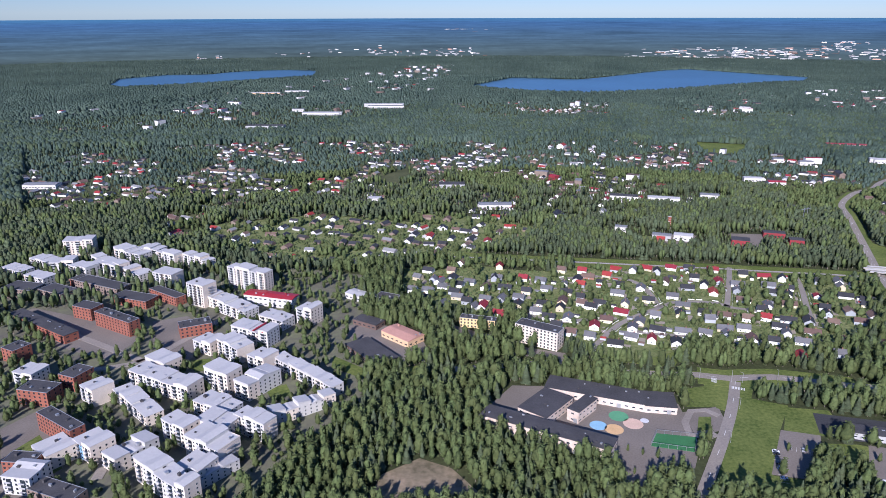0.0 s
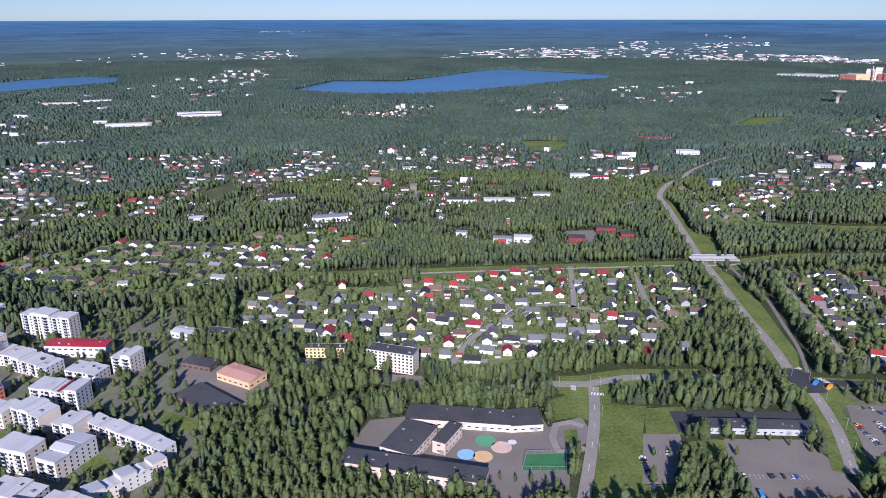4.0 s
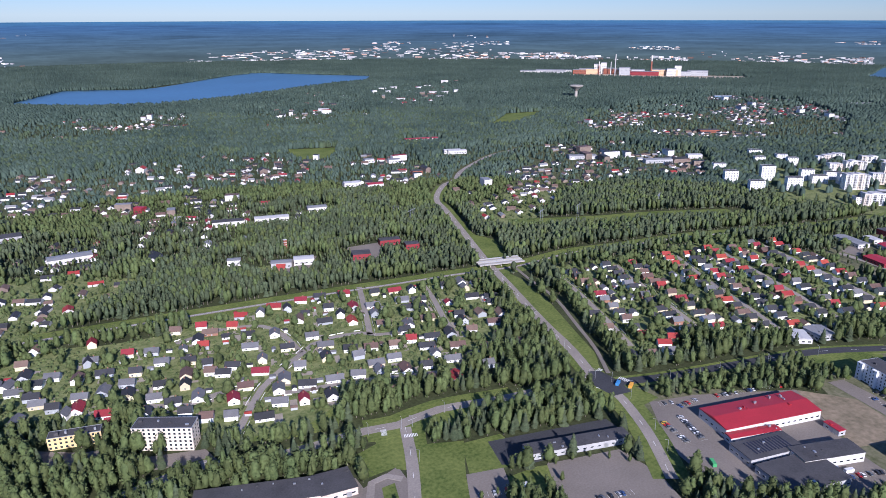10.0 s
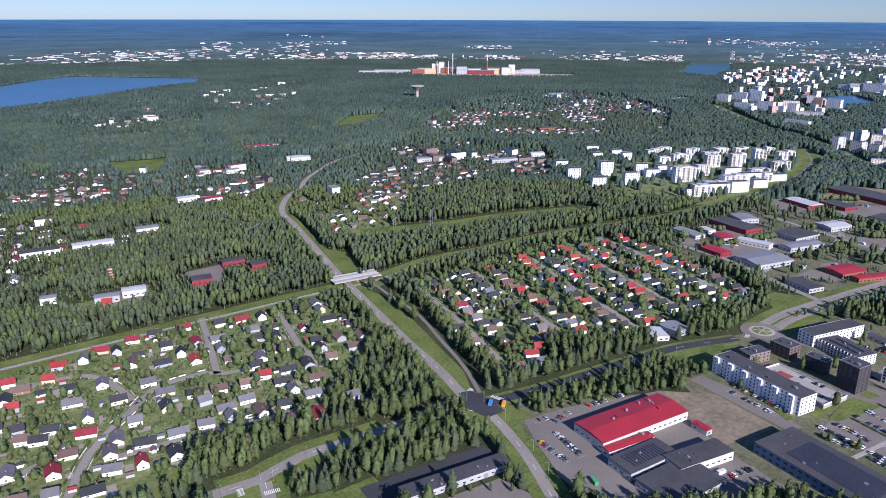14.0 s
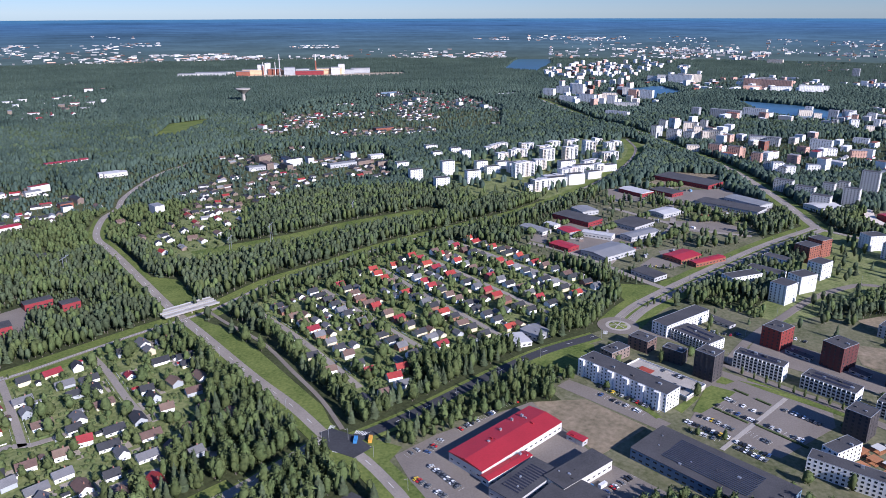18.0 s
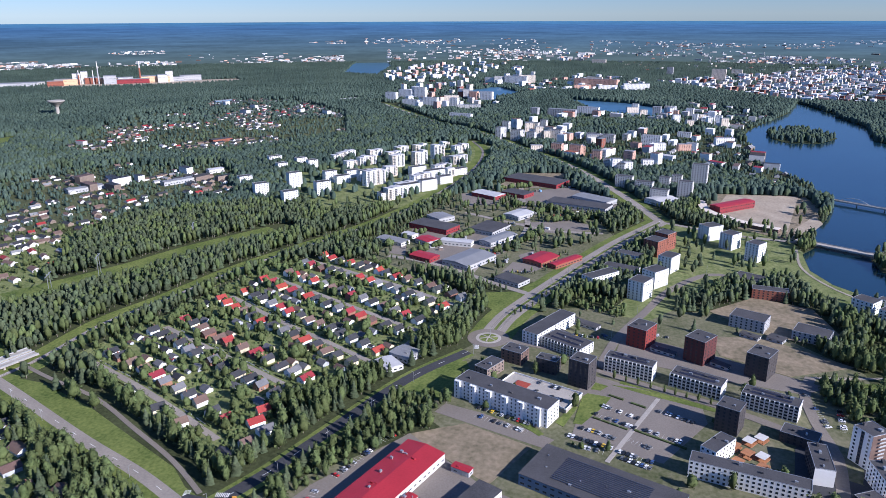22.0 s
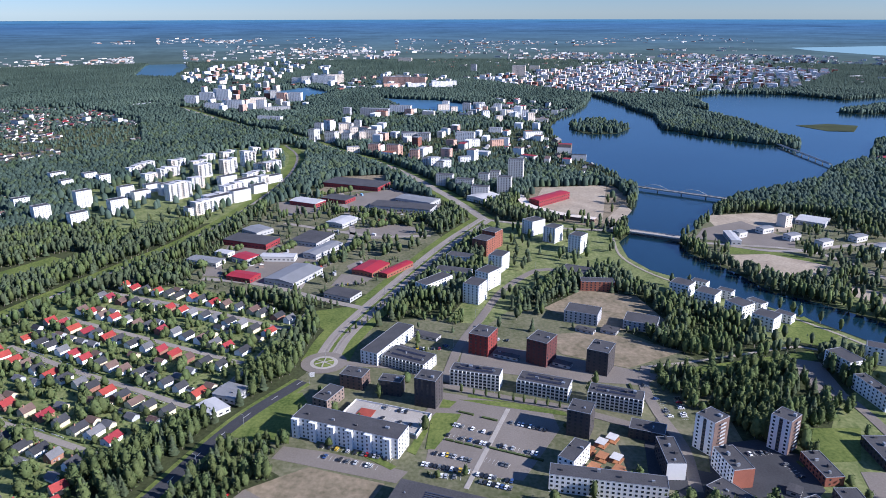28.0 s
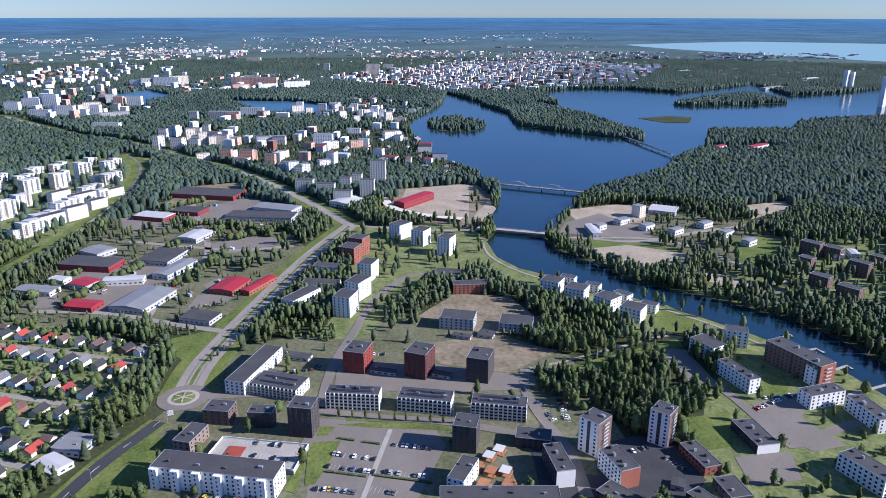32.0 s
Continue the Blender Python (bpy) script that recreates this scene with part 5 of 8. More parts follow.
hall(2711, -1357, -60, 125, 24, 7, GREY_WALL, GREY_ROOF)
hall(3038, -1731, -60, 112, 30, 7, GREY_WALL, WHITE_ROOF)
# harbour plant tower and silo, built as plain tall blocks
far_block(2672, -1628, -60, 18, 14, 68)
far_block(2669, -1650, -60, 9, 14, 62)
far_block(2169, -1384, -60, 23, 14, 90)
far_block(1120, -205, -60, 21, 14, 19)
far_block(1104, -168, -60, 13, 14, 16)
hall(1072, -131, -60, 20, 12, 7, WHITE_WALL, GREY_ROOF)
hall(1042, -154, -60, 19, 12, 7, WHITE_WALL, GREY_ROOF)
hall(1018, -183, -60, 19, 12, 7, WHITE_WALL, GREY_ROOF)
hall(1041, -235, -60, 21, 12, 7, WHITE_WALL, GREY_ROOF)
hall(1000, -243, -60, 18, 12, 7, WHITE_WALL, GREY_ROOF)
hall(961, -252, -60, 18, 12, 7, WHITE_WALL, GREY_ROOF)
hall(1051, -92, -60, 14, 12, 7, WHITE_WALL, GREY_ROOF)
# ---- west quarter ----
apartment(-239.8, 660.1, -31.7, 23.7, 17.0, 22.0, WHITE, side=CREAM, metal=True)
apartment(-201.8, 699.8, -27.7, 50.0, 13.2, 22.0, WHITE, metal=True)
apartment(-289.5, 704.6, -22.1, 24.6, 18.3, 18.0, WHITE, side=CREAM, metal=True)
apartment(-436.8, 818.2, 9.9, 33.0, 18.6, 18.0, CREAM, metal=True)
apartment(-365.7, 786.5, -29.4, 28.4, 17.0, 15.0, WHITE, metal=True)
apartment(-340.6, 794.4, -21.1, 27.9, 17.0, 15.0, WHITE, side=CREAM, metal=True)
apartment(-313.2, 774.1, -32.7, 30.3, 11.8, 15.0, WHITE, side=CREAM, metal=True)
apartment(-371.7, 749.3, -26.8, 36.6, 15.1, 12.0, WHITE, metal=True)
apartment(-276.6, 764.6, -33.6, 40.8, 12.8, 14.0, WHITE, metal=True)
apartment(-465.3, 734.5, -23.9, 30.2, 17.0, 12.0, WHITE, metal=True)
apartment(-427.8, 710.8, -23.7, 28.7, 17.0, 12.0, WHITE, metal=True)
apartment(-451.9, 765.4, -26.6, 29.4, 17.0, 12.0, WHITE, metal=True)
apartment(-426.7, 757.6, 8.0, 25.9, 17.0, 12.0, WHITE, metal=True)
apartment(-125.4, 615.5, -29.8, 18.1, 17.0, 15.0, WHITE, metal=True)
apartment(-154.5, 607.7, -27.9, 27.8, 17.0, 10.0, WHITE, metal=True)
apartment(-200.7, 556.3, -31.6, 21.2, 17.0, 10.0, WHITE, metal=True)
apartment(-174.7, 543.7, -39.4, 28.3, 17.0, 14.0, WHITE, side=CREAM, metal=True)
apartment(-146.9, 523.9, -32.7, 18.6, 17.0, 12.0, WHITE, side=CREAM, metal=True)
apartment(-107.6, 503.5, -42.0, 74.6, 11.4, 9.0, WHITE, metal=True)
apartment(-102.1, 453.5, -52.7, 9.5, 49.6, 9.0, WHITE, metal=True)
apartment(-142.2, 487.4, -33.5, 15.7, 33.0, 12.0, WHITE, metal=True)
apartment(-224.6, 494.7, -29.7, 36.7, 17.0, 12.0, WHITE, metal=True)
apartment(-226.2, 520.1, -33.0, 24.1, 17.0, 10.0, WHITE, metal=True)
apartment(-197.6, 480.1, -25.2, 27.1, 16.8, 12.0, CREAM, metal=True)
apartment(-173.2, 504.7, -30.4, 25.0, 12.7, 12.0, WHITE, metal=True)
apartment(-161.4, 450.1, -29.3, 31.6, 17.0, 12.0, WHITE, metal=True)
apartment(-129.0, 427.3, -31.1, 27.8, 12.4, 14.0, WHITE, side=CREAM, metal=True)
apartment(-177.4, 420.4, -31.7, 22.2, 13.4, 15.0, WHITE, metal=True)
apartment(-150.7, 402.4, -29.7, 30.2, 19.2, 14.0, WHITE, side=CREAM, metal=True)
apartment(-258.7, 473.9, -37.6, 18.4, 17.0, 12.0, WHITE, side=CREAM, metal=True)
apartment(-222.5, 458.5, -43.8, 53.7, 13.2, 9.0, WHITE, metal=True)
apartment(-202.1, 397.6, -34.1, 14.5, 31.4, 10.0, WHITE, metal=True)
apartment(-152.2, 377.4, -25.6, 17.8, 17.0, 12.0, WHITE, metal=True)
apartment(-321.6, 498.8, -18.9, 19.1, 17.0, 12.0, WHITE, metal=True)
apartment(-223.8, 656.1, -30.5, 19.5, 17.0, 10.0, CREAM, metal=True)
apartment(-196.6, 631.8, -36.2, 39.3, 17.0, 11.0, WHITE, metal=True)
apartment(-374.0, 757.1, -35.3, 56.5, 12.5, 12.0, WHITE, metal=True)
apartment(-334.4, 733.9, -34.7, 31.4, 17.0, 8.0, WHITE, metal=True)
apartment(-359.7, 784.6, -32.0, 46.7, 17.0, 15.0, WHITE, metal=True)
apartment(-172.9, 370.0, -37.8, 33.7, 13.5, 15.0, WHITE, metal=True)
apartment(-152.3, 352.5, -30.1, 16.6, 11.7, 17.0, WHITE, metal=True)
apartment(-144.2, 376.1, -39.5, 8.6, 36.0, 8.0, WHITE, metal=True)
apartment(-251.5, 398.1, -38.3, 19.9, 19.7, 10.0, WHITE, metal=True)
apartment(-254.4, 370.8, -8.6, 18.6, 19.3, 12.0, WHITE, metal=True)
apartment(-169.8, 492.6, -29.5, 23.8, 16.1, 15.0, WHITE, metal=True)
apartment(-153.5, 425.6, -23.9, 24.0, 18.0, 12.0, WHITE, metal=True)
apartment(-395.2, 739.8, -29.8, 29.5, 17.0, 12.0, WHITE, metal=True)
apartment(-356.0, 696.2, -26.1, 63.0, 17.5, 9.0, TAUPE)
apartment(-393.1, 677.5, -26.7, 34.5, 19.4, 9.0, TAUPE)
apartment(-431.4, 683.9, -13.6, 34.1, 21.4, 10.0, TAUPE)
apartment(-230.1, 357.9, -21.7, 33.8, 13.3, 7.0, TAUPE)
apartment(-165.3, 572.7, -24.1, 38.7, 17.0, 14.0, WHITE, metal=True, stripes=True)
apartment(-227.9, 403.1, -36.8, 21.4, 17.0, 12.0, BLUE, metal=True)
apartment(-298.3, 599.3, -31.3, 49.6, 11.5, 14.0, RED_BRICK)
apartment(-338.4, 628.0, -23.2, 23.5, 15.0, 12.0, RED_BRICK)
apartment(-224.7, 591.1, 25.8, 27.7, 16.1, 10.0, RED_BRICK)
apartment(-301.0, 472.3, -12.6, 26.0, 15.9, 12.0, RED_BRICK)
apartment(-261.0, 424.8, -34.2, 42.2, 10.6, 14.0, RED_BRICK)
apartment(-285.4, 496.4, -22.5, 15.9, 19.2, 12.0, RED_BRICK)
apartment(-378.3, 709.9, -21.1, 31.6, 17.0, 8.0, RED_BRICK)
apartment(-307.2, 660.4, -20.6, 42.7, 18.4, 8.0, RED_BRICK)
apartment(-278.0, 668.9, -35.4, 44.4, 11.5, 9.0, RED_BRICK)
apartment(-263.5, 383.0, -5.9, 20.0, 12.1, 12.0, RED_BRICK)
apartment(-356.9, 540.5, -27.6, 15.3, 16.3, 12.0, RED_BRICK)
hall(-366.1, 597.8, -33.1, 92.0, 13.5, 8.0, BRICK_WALL, DARK_ROOF)
hall(-170.8, 658.0, -16.5, 53.2, 14.9, 10.0, WHITE_WALL, RED_ROOF)
hall(-60.9, 544.4, -52.5, 48.6, 22.8, 5.0, BROWN_WALL, DARK_ROOF)
hall(-69.3, 607.5, -32.9, 26.8, 14.1, 5.0, BROWN_WALL, DARK_ROOF)
hall(-36.4, 577.0, -43.3, 34.1, 19.8, 6.0, PEACH_WALL, PINK_ROOF)
hall(-85.3, 670.6, -36.3, 25.9, 13.5, 6.0, WHITE_WALL, WHITE_ROOF)
apartment(83.0, 567.3, -32.0, 40.1, 13.9, 17.0, CREAM)
apartment(31.7, 602.9, -15.3, 33.1, 9.2, 9.0, YELLOW)
apartment(-56.1, 656.4, -27.1, 21.9, 14.4, 9.0, WHITE)
# ---- tower estate ----
apartment(1035, 778, -38, 23, 14, 24, BRIGHT)
apartment(1120, 767, -38, 25, 14, 21, BRIGHT)
apartment(1207, 798, -38, 22, 14, 19, BRIGHT)
apartment(1134, 922, -38, 22, 14, 17, BRIGHT)
apartment(1063, 846, -38, 22, 14, 25, BRIGHT)
apartment(1151, 836, -38, 23, 14, 25, BRIGHT)
apartment(1253, 921, -38, 19, 14, 17, BRIGHT)
apartment(1296, 881, -38, 19, 14, 17, BRIGHT)
apartment(1309, 912, -38, 21, 14, 17, BRIGHT)
apartment(1314, 973, -38, 25, 14, 16, BRIGHT)
apartment(1371, 865, -30, 25, 13, 15, BRIGHT, metal=True)
apartment(1407, 860, -30, 32, 13, 16, BRIGHT, metal=True)
apartment(1451, 820, -30, 32, 13, 13, BRIGHT, metal=True)
apartment(1442, 775, -30, 32, 13, 13, BRIGHT, metal=True)
apartment(1510, 784, -30, 32, 13, 11, BRIGHT, metal=True)
apartment(1529, 750, -30, 30, 13, 13, BRIGHT, metal=True)
apartment(1466, 687, -30, 27, 13, 26, BRIGHT, metal=True)
apartment(1588, 713, -30, 21, 13, 11, BRIGHT, metal=True)
apartment(1538, 662, -30, 40, 13, 17, BRIGHT, metal=True)
apartment(1325, 815, -30, 24, 13, 13, BRIGHT, metal=True)
apartment(1361, 797, -30, 40, 13, 16, BRIGHT, metal=True)
apartment(1361, 734, -30, 29, 13, 23, BRIGHT, metal=True)
apartment(1397, 701, -30, 31, 13, 24, BRIGHT, metal=True)
apartment(1208, 714, -30, 41, 13, 25, BRIGHT, metal=True)
apartment(1276, 713, -30, 25, 13, 19, BRIGHT, metal=True)
apartment(1188, 646, -30, 47, 13, 13, BRIGHT, metal=True)
apartment(1126, 644, -30, 32, 13, 17, BRIGHT, metal=True)
apartment(1217, 631, -30, 42, 13, 22, BRIGHT, metal=True)
apartment(1348, 639, -30, 42, 13, 13, BRIGHT, metal=True)
apartment(1308, 611, -30, 17, 13, 13, BRIGHT, metal=True)
apartment(1425, 630, -30, 37, 13, 16, BRIGHT, metal=True)
apartment(1122, 651, -38, 34, 14, 12, BRIGHT)
apartment(1168, 637, -38, 40, 14, 15, BRIGHT)
apartment(1198, 613, -38, 30, 14, 18, BRIGHT)
apartment(1255, 602, -38, 26, 14, 13, BRIGHT)
apartment(1326, 601, -38, 34, 14, 12, BRIGHT)
apartment(1260, 726, -38, 40, 14, 15, BRIGHT)
apartment(1236, 742, -38, 30, 14, 18, BRIGHT)
apartment(1251, 776, -38, 26, 14, 13, BRIGHT)
apartment(1432, 648, -38, 34, 14, 12, BRIGHT)
apartment(1289, 632, -38, 40, 14, 15, BRIGHT)
apartment(1294, 667, -38, 30, 14, 18, BRIGHT)
apartment(1204, 773, -38, 26, 14, 13, BRIGHT)
# ---- bay side blocks ----
apartment(1320, 304, -100, 28, 14, 19, WHITE)
apartment(1290, 270, -100, 28, 14, 18, WHITE)
apartment(1319, 239, -100, 17, 14, 21, WHITE)
apartment(1335, 220, -100, 16, 14, 22, WHITE)
apartment(1265, 206, -100, 22, 14, 28, WHITE)
apartment(1344, 185, -100, 25, 14, 41, WHITE)
apartment(1240, 244, -100, 27, 14, 18, WHITE)
apartment(1469, 349, -100, 12, 14, 17, WHITE)
apartment(1419, 318, -100, 14, 14, 20, WHITE)
apartment(1506, 373, -100, 17, 14, 26, PINK)
apartment(1564, 422, -100, 24, 14, 25, PINK)
apartment(1588, 464, -100, 22, 14, 22, PINK)
apartment(1730, 625, -100, 13, 14, 28, WHITE)
apartment(1848, 637, -100, 18, 14, 25, WHITE)
apartment(1725, 583, -100, 24, 14, 24, WHITE)
apartment(1706, 544, -100, 20, 14, 24, WHITE)
apartment(1865, 575, -100, 34, 14, 23, WHITE)
apartment(1758, 499, -100, 31, 14, 24, WHITE)
apartment(1925, 624, -100, 19, 14, 18, WHITE)
apartment(1933, 558, -100, 15, 14, 20, WHITE)
apartment(1794, 415, -100, 32, 14, 14, WHITE)
apartment(1756, 377, -100, 28, 14, 17, WHITE)
far_block(2483, 1151, -100, 53, 16, 28)
far_block(2476, 1095, -100, 43, 16, 39)
far_block(2268, 1051, -100, 57, 16, 20)
far_block(2298, 996, -100, 54, 16, 26)
far_block(2287, 912, -100, 27, 16, 28)
far_block(2581, 963, -100, 25, 16, 26)
far_block(2497, 909, -100, 29, 16, 28)
far_block(2491, 861, -100, 44, 16, 29)
far_block(2400, 1172, -100, 42, 16, 27)
far_block(2037, 813, -100, 67, 16, 14)
far_block(2141, 624, -100, 21, 16, 25)
far_block(2145, 547, -100, 81, 16, 23)
far_block(2232, 485, -100, 63, 16, 21)
far_block(3117, 1001, -100, 74, 16, 23)
far_block(3104, 900, -100, 99, 16, 33)
far_block(3062, 567, -100, 174, 16, 33)
far_block(3271, 597, -100, 67, 16, 23)
far_block(3724, 302, -100, 28, 16, 39)
far_block(3484, 94, -100, 58, 16, 50)
far_block(3804, 4, -100, 48, 16, 27)
far_block(4971, 1266, -100, 60, 16, 32)
far_block(4961, 1184, -100, 60, 16, 32)
far_block(5473, 1123, -100, 78, 16, 20)
far_block(4812, 893, -100, 148, 16, 34)
far_block(4447, 718, -100, 82, 16, 27)
far_block(2337, 360, -100, 19, 16, 22)
far_block(2286, 295, -100, 23, 16, 22)
far_block(2325, 266, -100, 19, 16, 20)
far_block(2274, 204, -100, 20, 16, 22)
far_block(2112, 133, -100, 17, 16, 25)
far_block(2200, 241, -100, 13, 16, 24)
far_block(2155, 190, -100, 13, 16, 21)
far_block(2153, 283, -100, 13, 16, 14)
far_block(1888, 214, -100, 31, 16, 11)
far_block(1754, 283, -100, 42, 16, 21)
far_block(1761, 626, -70, 19, 14, 24)
far_block(1854, 627, -70, 19, 14, 25)
far_block(1739, 576, -70, 16, 14, 22)
far_block(1854, 581, -70, 19, 14, 23)
far_block(1748, 535, -70, 17, 14, 31)
far_block(1740, 515, -70, 14, 14, 23)
far_block(1762, 501, -70, 13, 14, 18)
far_block(1769, 484, -70, 13, 14, 18)
far_block(2145, 563, -70, 47, 14, 22)
far_block(2143, 510, -70, 37, 14, 22)
far_block(2230, 481, -70, 23, 14, 19)
far_block(1583, 461, -70, 13, 14, 19)
far_block(1588, 417, -70, 20, 14, 19)
far_block(1509, 368, -70, 13, 14, 24)
far_block(1457, 331, -70, 18, 14, 21)
far_block(1450, 310, -70, 17, 14, 18)
far_block(1502, 277, -70, 21, 14, 14)
far_block(2158, 279, -70, 13, 14, 22)
far_block(2119, 239, -70, 19, 14, 22)
far_block(2052, 204, -70, 18, 14, 18)
far_block(2102, 156, -70, 12, 14, 21)
far_block(2047, 122, -70, 18, 14, 27)
far_block(2203, 171, -70, 22, 14, 15)
far_block(2288, 252, -70, 20, 14, 20)
far_block(2935, 602, -70, 63, 14, 19)
far_block(2951, 507, -70, 72, 14, 19)
far_block(2971, 403, -70, 98, 14, 25)
far_block(3119, 952, -70, 91, 14, 30)
far_block(3154, 865, -70, 70, 14, 34)
far_block(2364, 946, -70, 47, 14, 27)
far_block(2543, 948, -70, 25, 14, 29)
far_block(2524, 902, -70, 41, 14, 23)
far_block(1696, 261, -70, 20, 14, 15)
far_block(1703, 212, -70, 30, 14, 14)
far_block(1794, 130, -70, 41, 14, 17)
far_block(1773, 396, -70, 65, 14, 15)
far_block(1603, 511, -70, 25, 14, 13)
far_block(2217, 844, -70, 73, 14, 17)
far_block(2304, 366, -70, 35, 14, 16)
far_block(2242, 331, -70, 20, 14, 17)
# ---- houses ----
EXTRA_RED = [(193, 753), (225, 756), (253, 754), (291, 718), (272, 686), (298, 609), (292, 543), (257, 547), (177, 570), (133, 603), (144, 703), (366, 667), (149, 732)]
EXTRA_DARK = [(171, 719), (247, 729), (268, 721), (252, 697), (128, 683), (103, 656), (183, 658), (208, 667), (253, 626), (336, 679), (356, 688), (325, 606), (191, 587), (199, 561), (241, 557), (224, 563), (234, 620), (286, 563), (149, 652), (354, 624), (227, 551), (184, 703), (113, 640), (210, 557)]
EXTRA_GREY = [(123, 711), (175, 599), (203, 621), (217, 586), (232, 581), (252, 575), (118, 620), (129, 616), (205, 688), (169, 655), (209, 718), (309, 701), (317, 646), (313, 565), (329, 559), (255, 593), (103, 696), (94, 623), (174, 692), (231, 670), (234, 647), (272, 593), (305, 580), (306, 544), (352, 576), (331, 540), (214, 655), (262, 659)]
EXTRA_BROWN = [(151, 613), (265, 615), (266, 564), (136, 653), (359, 600), (247, 543), (165, 608), (374, 640), (281, 675), (299, 595), (330, 584)]
RED_HOUSES = [(182, 569), (192, 748), (178, 729), (227, 754), (255, 754), (293, 712), (299, 747), (302, 615), (260, 547), (298, 537), (138, 599), (377, 670), (276, 681), (144, 702)]
DARK_HOUSES = [(275, 753), (270, 721), (247, 723), (254, 694), (167, 712), (249, 628), (225, 625), (204, 660), (126, 681), (99, 652), (194, 591), (202, 564), (222, 560), (241, 556), (287, 565), (321, 611), (339, 609), (307, 597), (368, 637), (363, 623), (416, 646), (422, 659), (349, 674), (356, 692), (433, 699), (306, 634), (149, 563), (144, 644), (137, 667), (99, 619), (103, 599), (154, 652), (164, 848)]
GREY_HOUSES = [(200, 621), (172, 595), (215, 587), (205, 693), (178, 680), (128, 707), (310, 704), (301, 683), (178, 649), (117, 618), (182, 609), (234, 583), (251, 578), (166, 576), (107, 691), (104, 715), (420, 711)]
BROWN_HOUSES = [(265, 621), (152, 613), (136, 651), (358, 602), (327, 557), (279, 542), (157, 728), (372, 579), (362, 560), (378, 555), (348, 564), (271, 571), (284, 613)]
EXTRA_RED_B = [(86, 721), (38, 648), (54, 629), (56, 612), (134, 602), (146, 705)]
EXTRA_DARK_B = [(9, 725), (64, 696), (85, 683), (102, 653), (73, 650), (104, 624), (23, 657), (130, 682), (-21, 669), (98, 597), (78, 612), (170, 675), (137, 654)]
EXTRA_GREY_B = [(105, 720), (126, 707), (111, 694), (-11, 717), (1, 699), (118, 619), (28, 711), (14, 670), (-16, 688), (42, 664), (131, 616), (58, 724), (159, 577), (-32, 688), (76, 668), (89, 633)]
# ---- yards of the house areas ----
for hood in (HOOD_NEAR, HOOD_EAST, HOOD_CORNER, HOOD_LOW, HOOD_A, HOOD_F, HOOD_K, HOOD_L, HOOD_M, SUB_A, SUB_G, SUB_E, SUB_F):
    sheet("gardens", hood, 0.031 + 0.003 * (hood is HOOD_CORNER) + 0.006 * (hood is HOOD_LOW) if hood not in (SUB_A, SUB_G, SUB_E, SUB_F) else 0.012 + 0.002 * (hood is SUB_G) + 0.004 * (hood is SUB_E) + 0.006 * (hood is SUB_F), MEADOW if hood in (SUB_A, SUB_G, SUB_E, SUB_F) else YARD, "green gardens and lawns between detached houses", "grass")

# ---- detached houses ----
def scatter(outline, gap, rng, keep=0.8):
    """Loosely spaced spots inside an outline."""
    o = np.array(outline)
    lo, hi = o.min(0), o.max(0)
    spots = []
    turn = radians(-20)
    c, s = math.cos(turn), math.sin(turn)
    mid = (lo + hi) / 2
    reach = float(np.hypot(*(hi - lo))) / 2
    n = int(reach / gap) + 1
    for i in range(-n, n + 1):
        for j in range(-n, n + 1):
            a, b = (i + rng.uniform(-0.25, 0.25)) * gap, (j + rng.uniform(-0.25, 0.25)) * gap * 1.25
            spots.append((mid[0] + c * a - s * b, mid[1] + s * a + c * b))
    spots = np.array(spots)
    spots = spots[inside(spots, o)]
    for form, data in CLEAR:
        spots = spots[~(inside(spots, data) if form == "area" else beside(spots, data[0], data[1] + 4))]
    return [tuple(q) for q in spots if rng.random() < keep]


HRNG = random.Random(3)
for roof, spots in (("red", RED_HOUSES), ("dark", DARK_HOUSES), ("grey", GREY_HOUSES), ("brown", BROWN_HOUSES)):
    for x, y in spots:
        house(x, y, HRNG.choice((-18, 72, -18, -108, -25)) + HRNG.uniform(-5, 5), roof, HRNG.choice(("white", "white", "white", "cream", "grey" if roof != "brown" else "brick")), HRNG.choice((0, 0, 1, 2, 2, 3)))
for roof, spots in (("red", EXTRA_RED_B), ("dark", EXTRA_DARK_B), ("grey", EXTRA_GREY_B), ("red", EXTRA_RED), ("dark", EXTRA_DARK), ("grey", EXTRA_GREY), ("brown", EXTRA_BROWN)):
    for x, y in spots:
        if min(math.hypot(x - a, y - b) for a, b in HOUSES) < 13.5 or any(inside(np.array([(x, y)]), data)[0] if form == "area" else beside(np.array([(x, y)]), data[0], data[1] + 2)[0] for form, data in CLEAR):
            continue
        house(x, y, HRNG.choice((-18, 72, -18)) + HRNG.uniform(-5, 5), roof, HRNG.choice(("white", "white", "white", "cream", "grey")), HRNG.choice((0, 0, 1, 2)))
for x, y in scatter(HOOD_NEAR, 19, HRNG, 0.9):
    if min(math.hypot(x - a, y - b) for a, b in HOUSES) > 15.5:
        house(x, y, HRNG.choice((-18, 72)) + HRNG.uniform(-8, 8), HRNG.choice(("dark", "dark", "grey", "brown", "red")), HRNG.choice(("white", "white", "cream", "grey")), HRNG.choice((0, 1, 2)), False)
PATH_LINE = np.array(CYCLE_PATH, float)
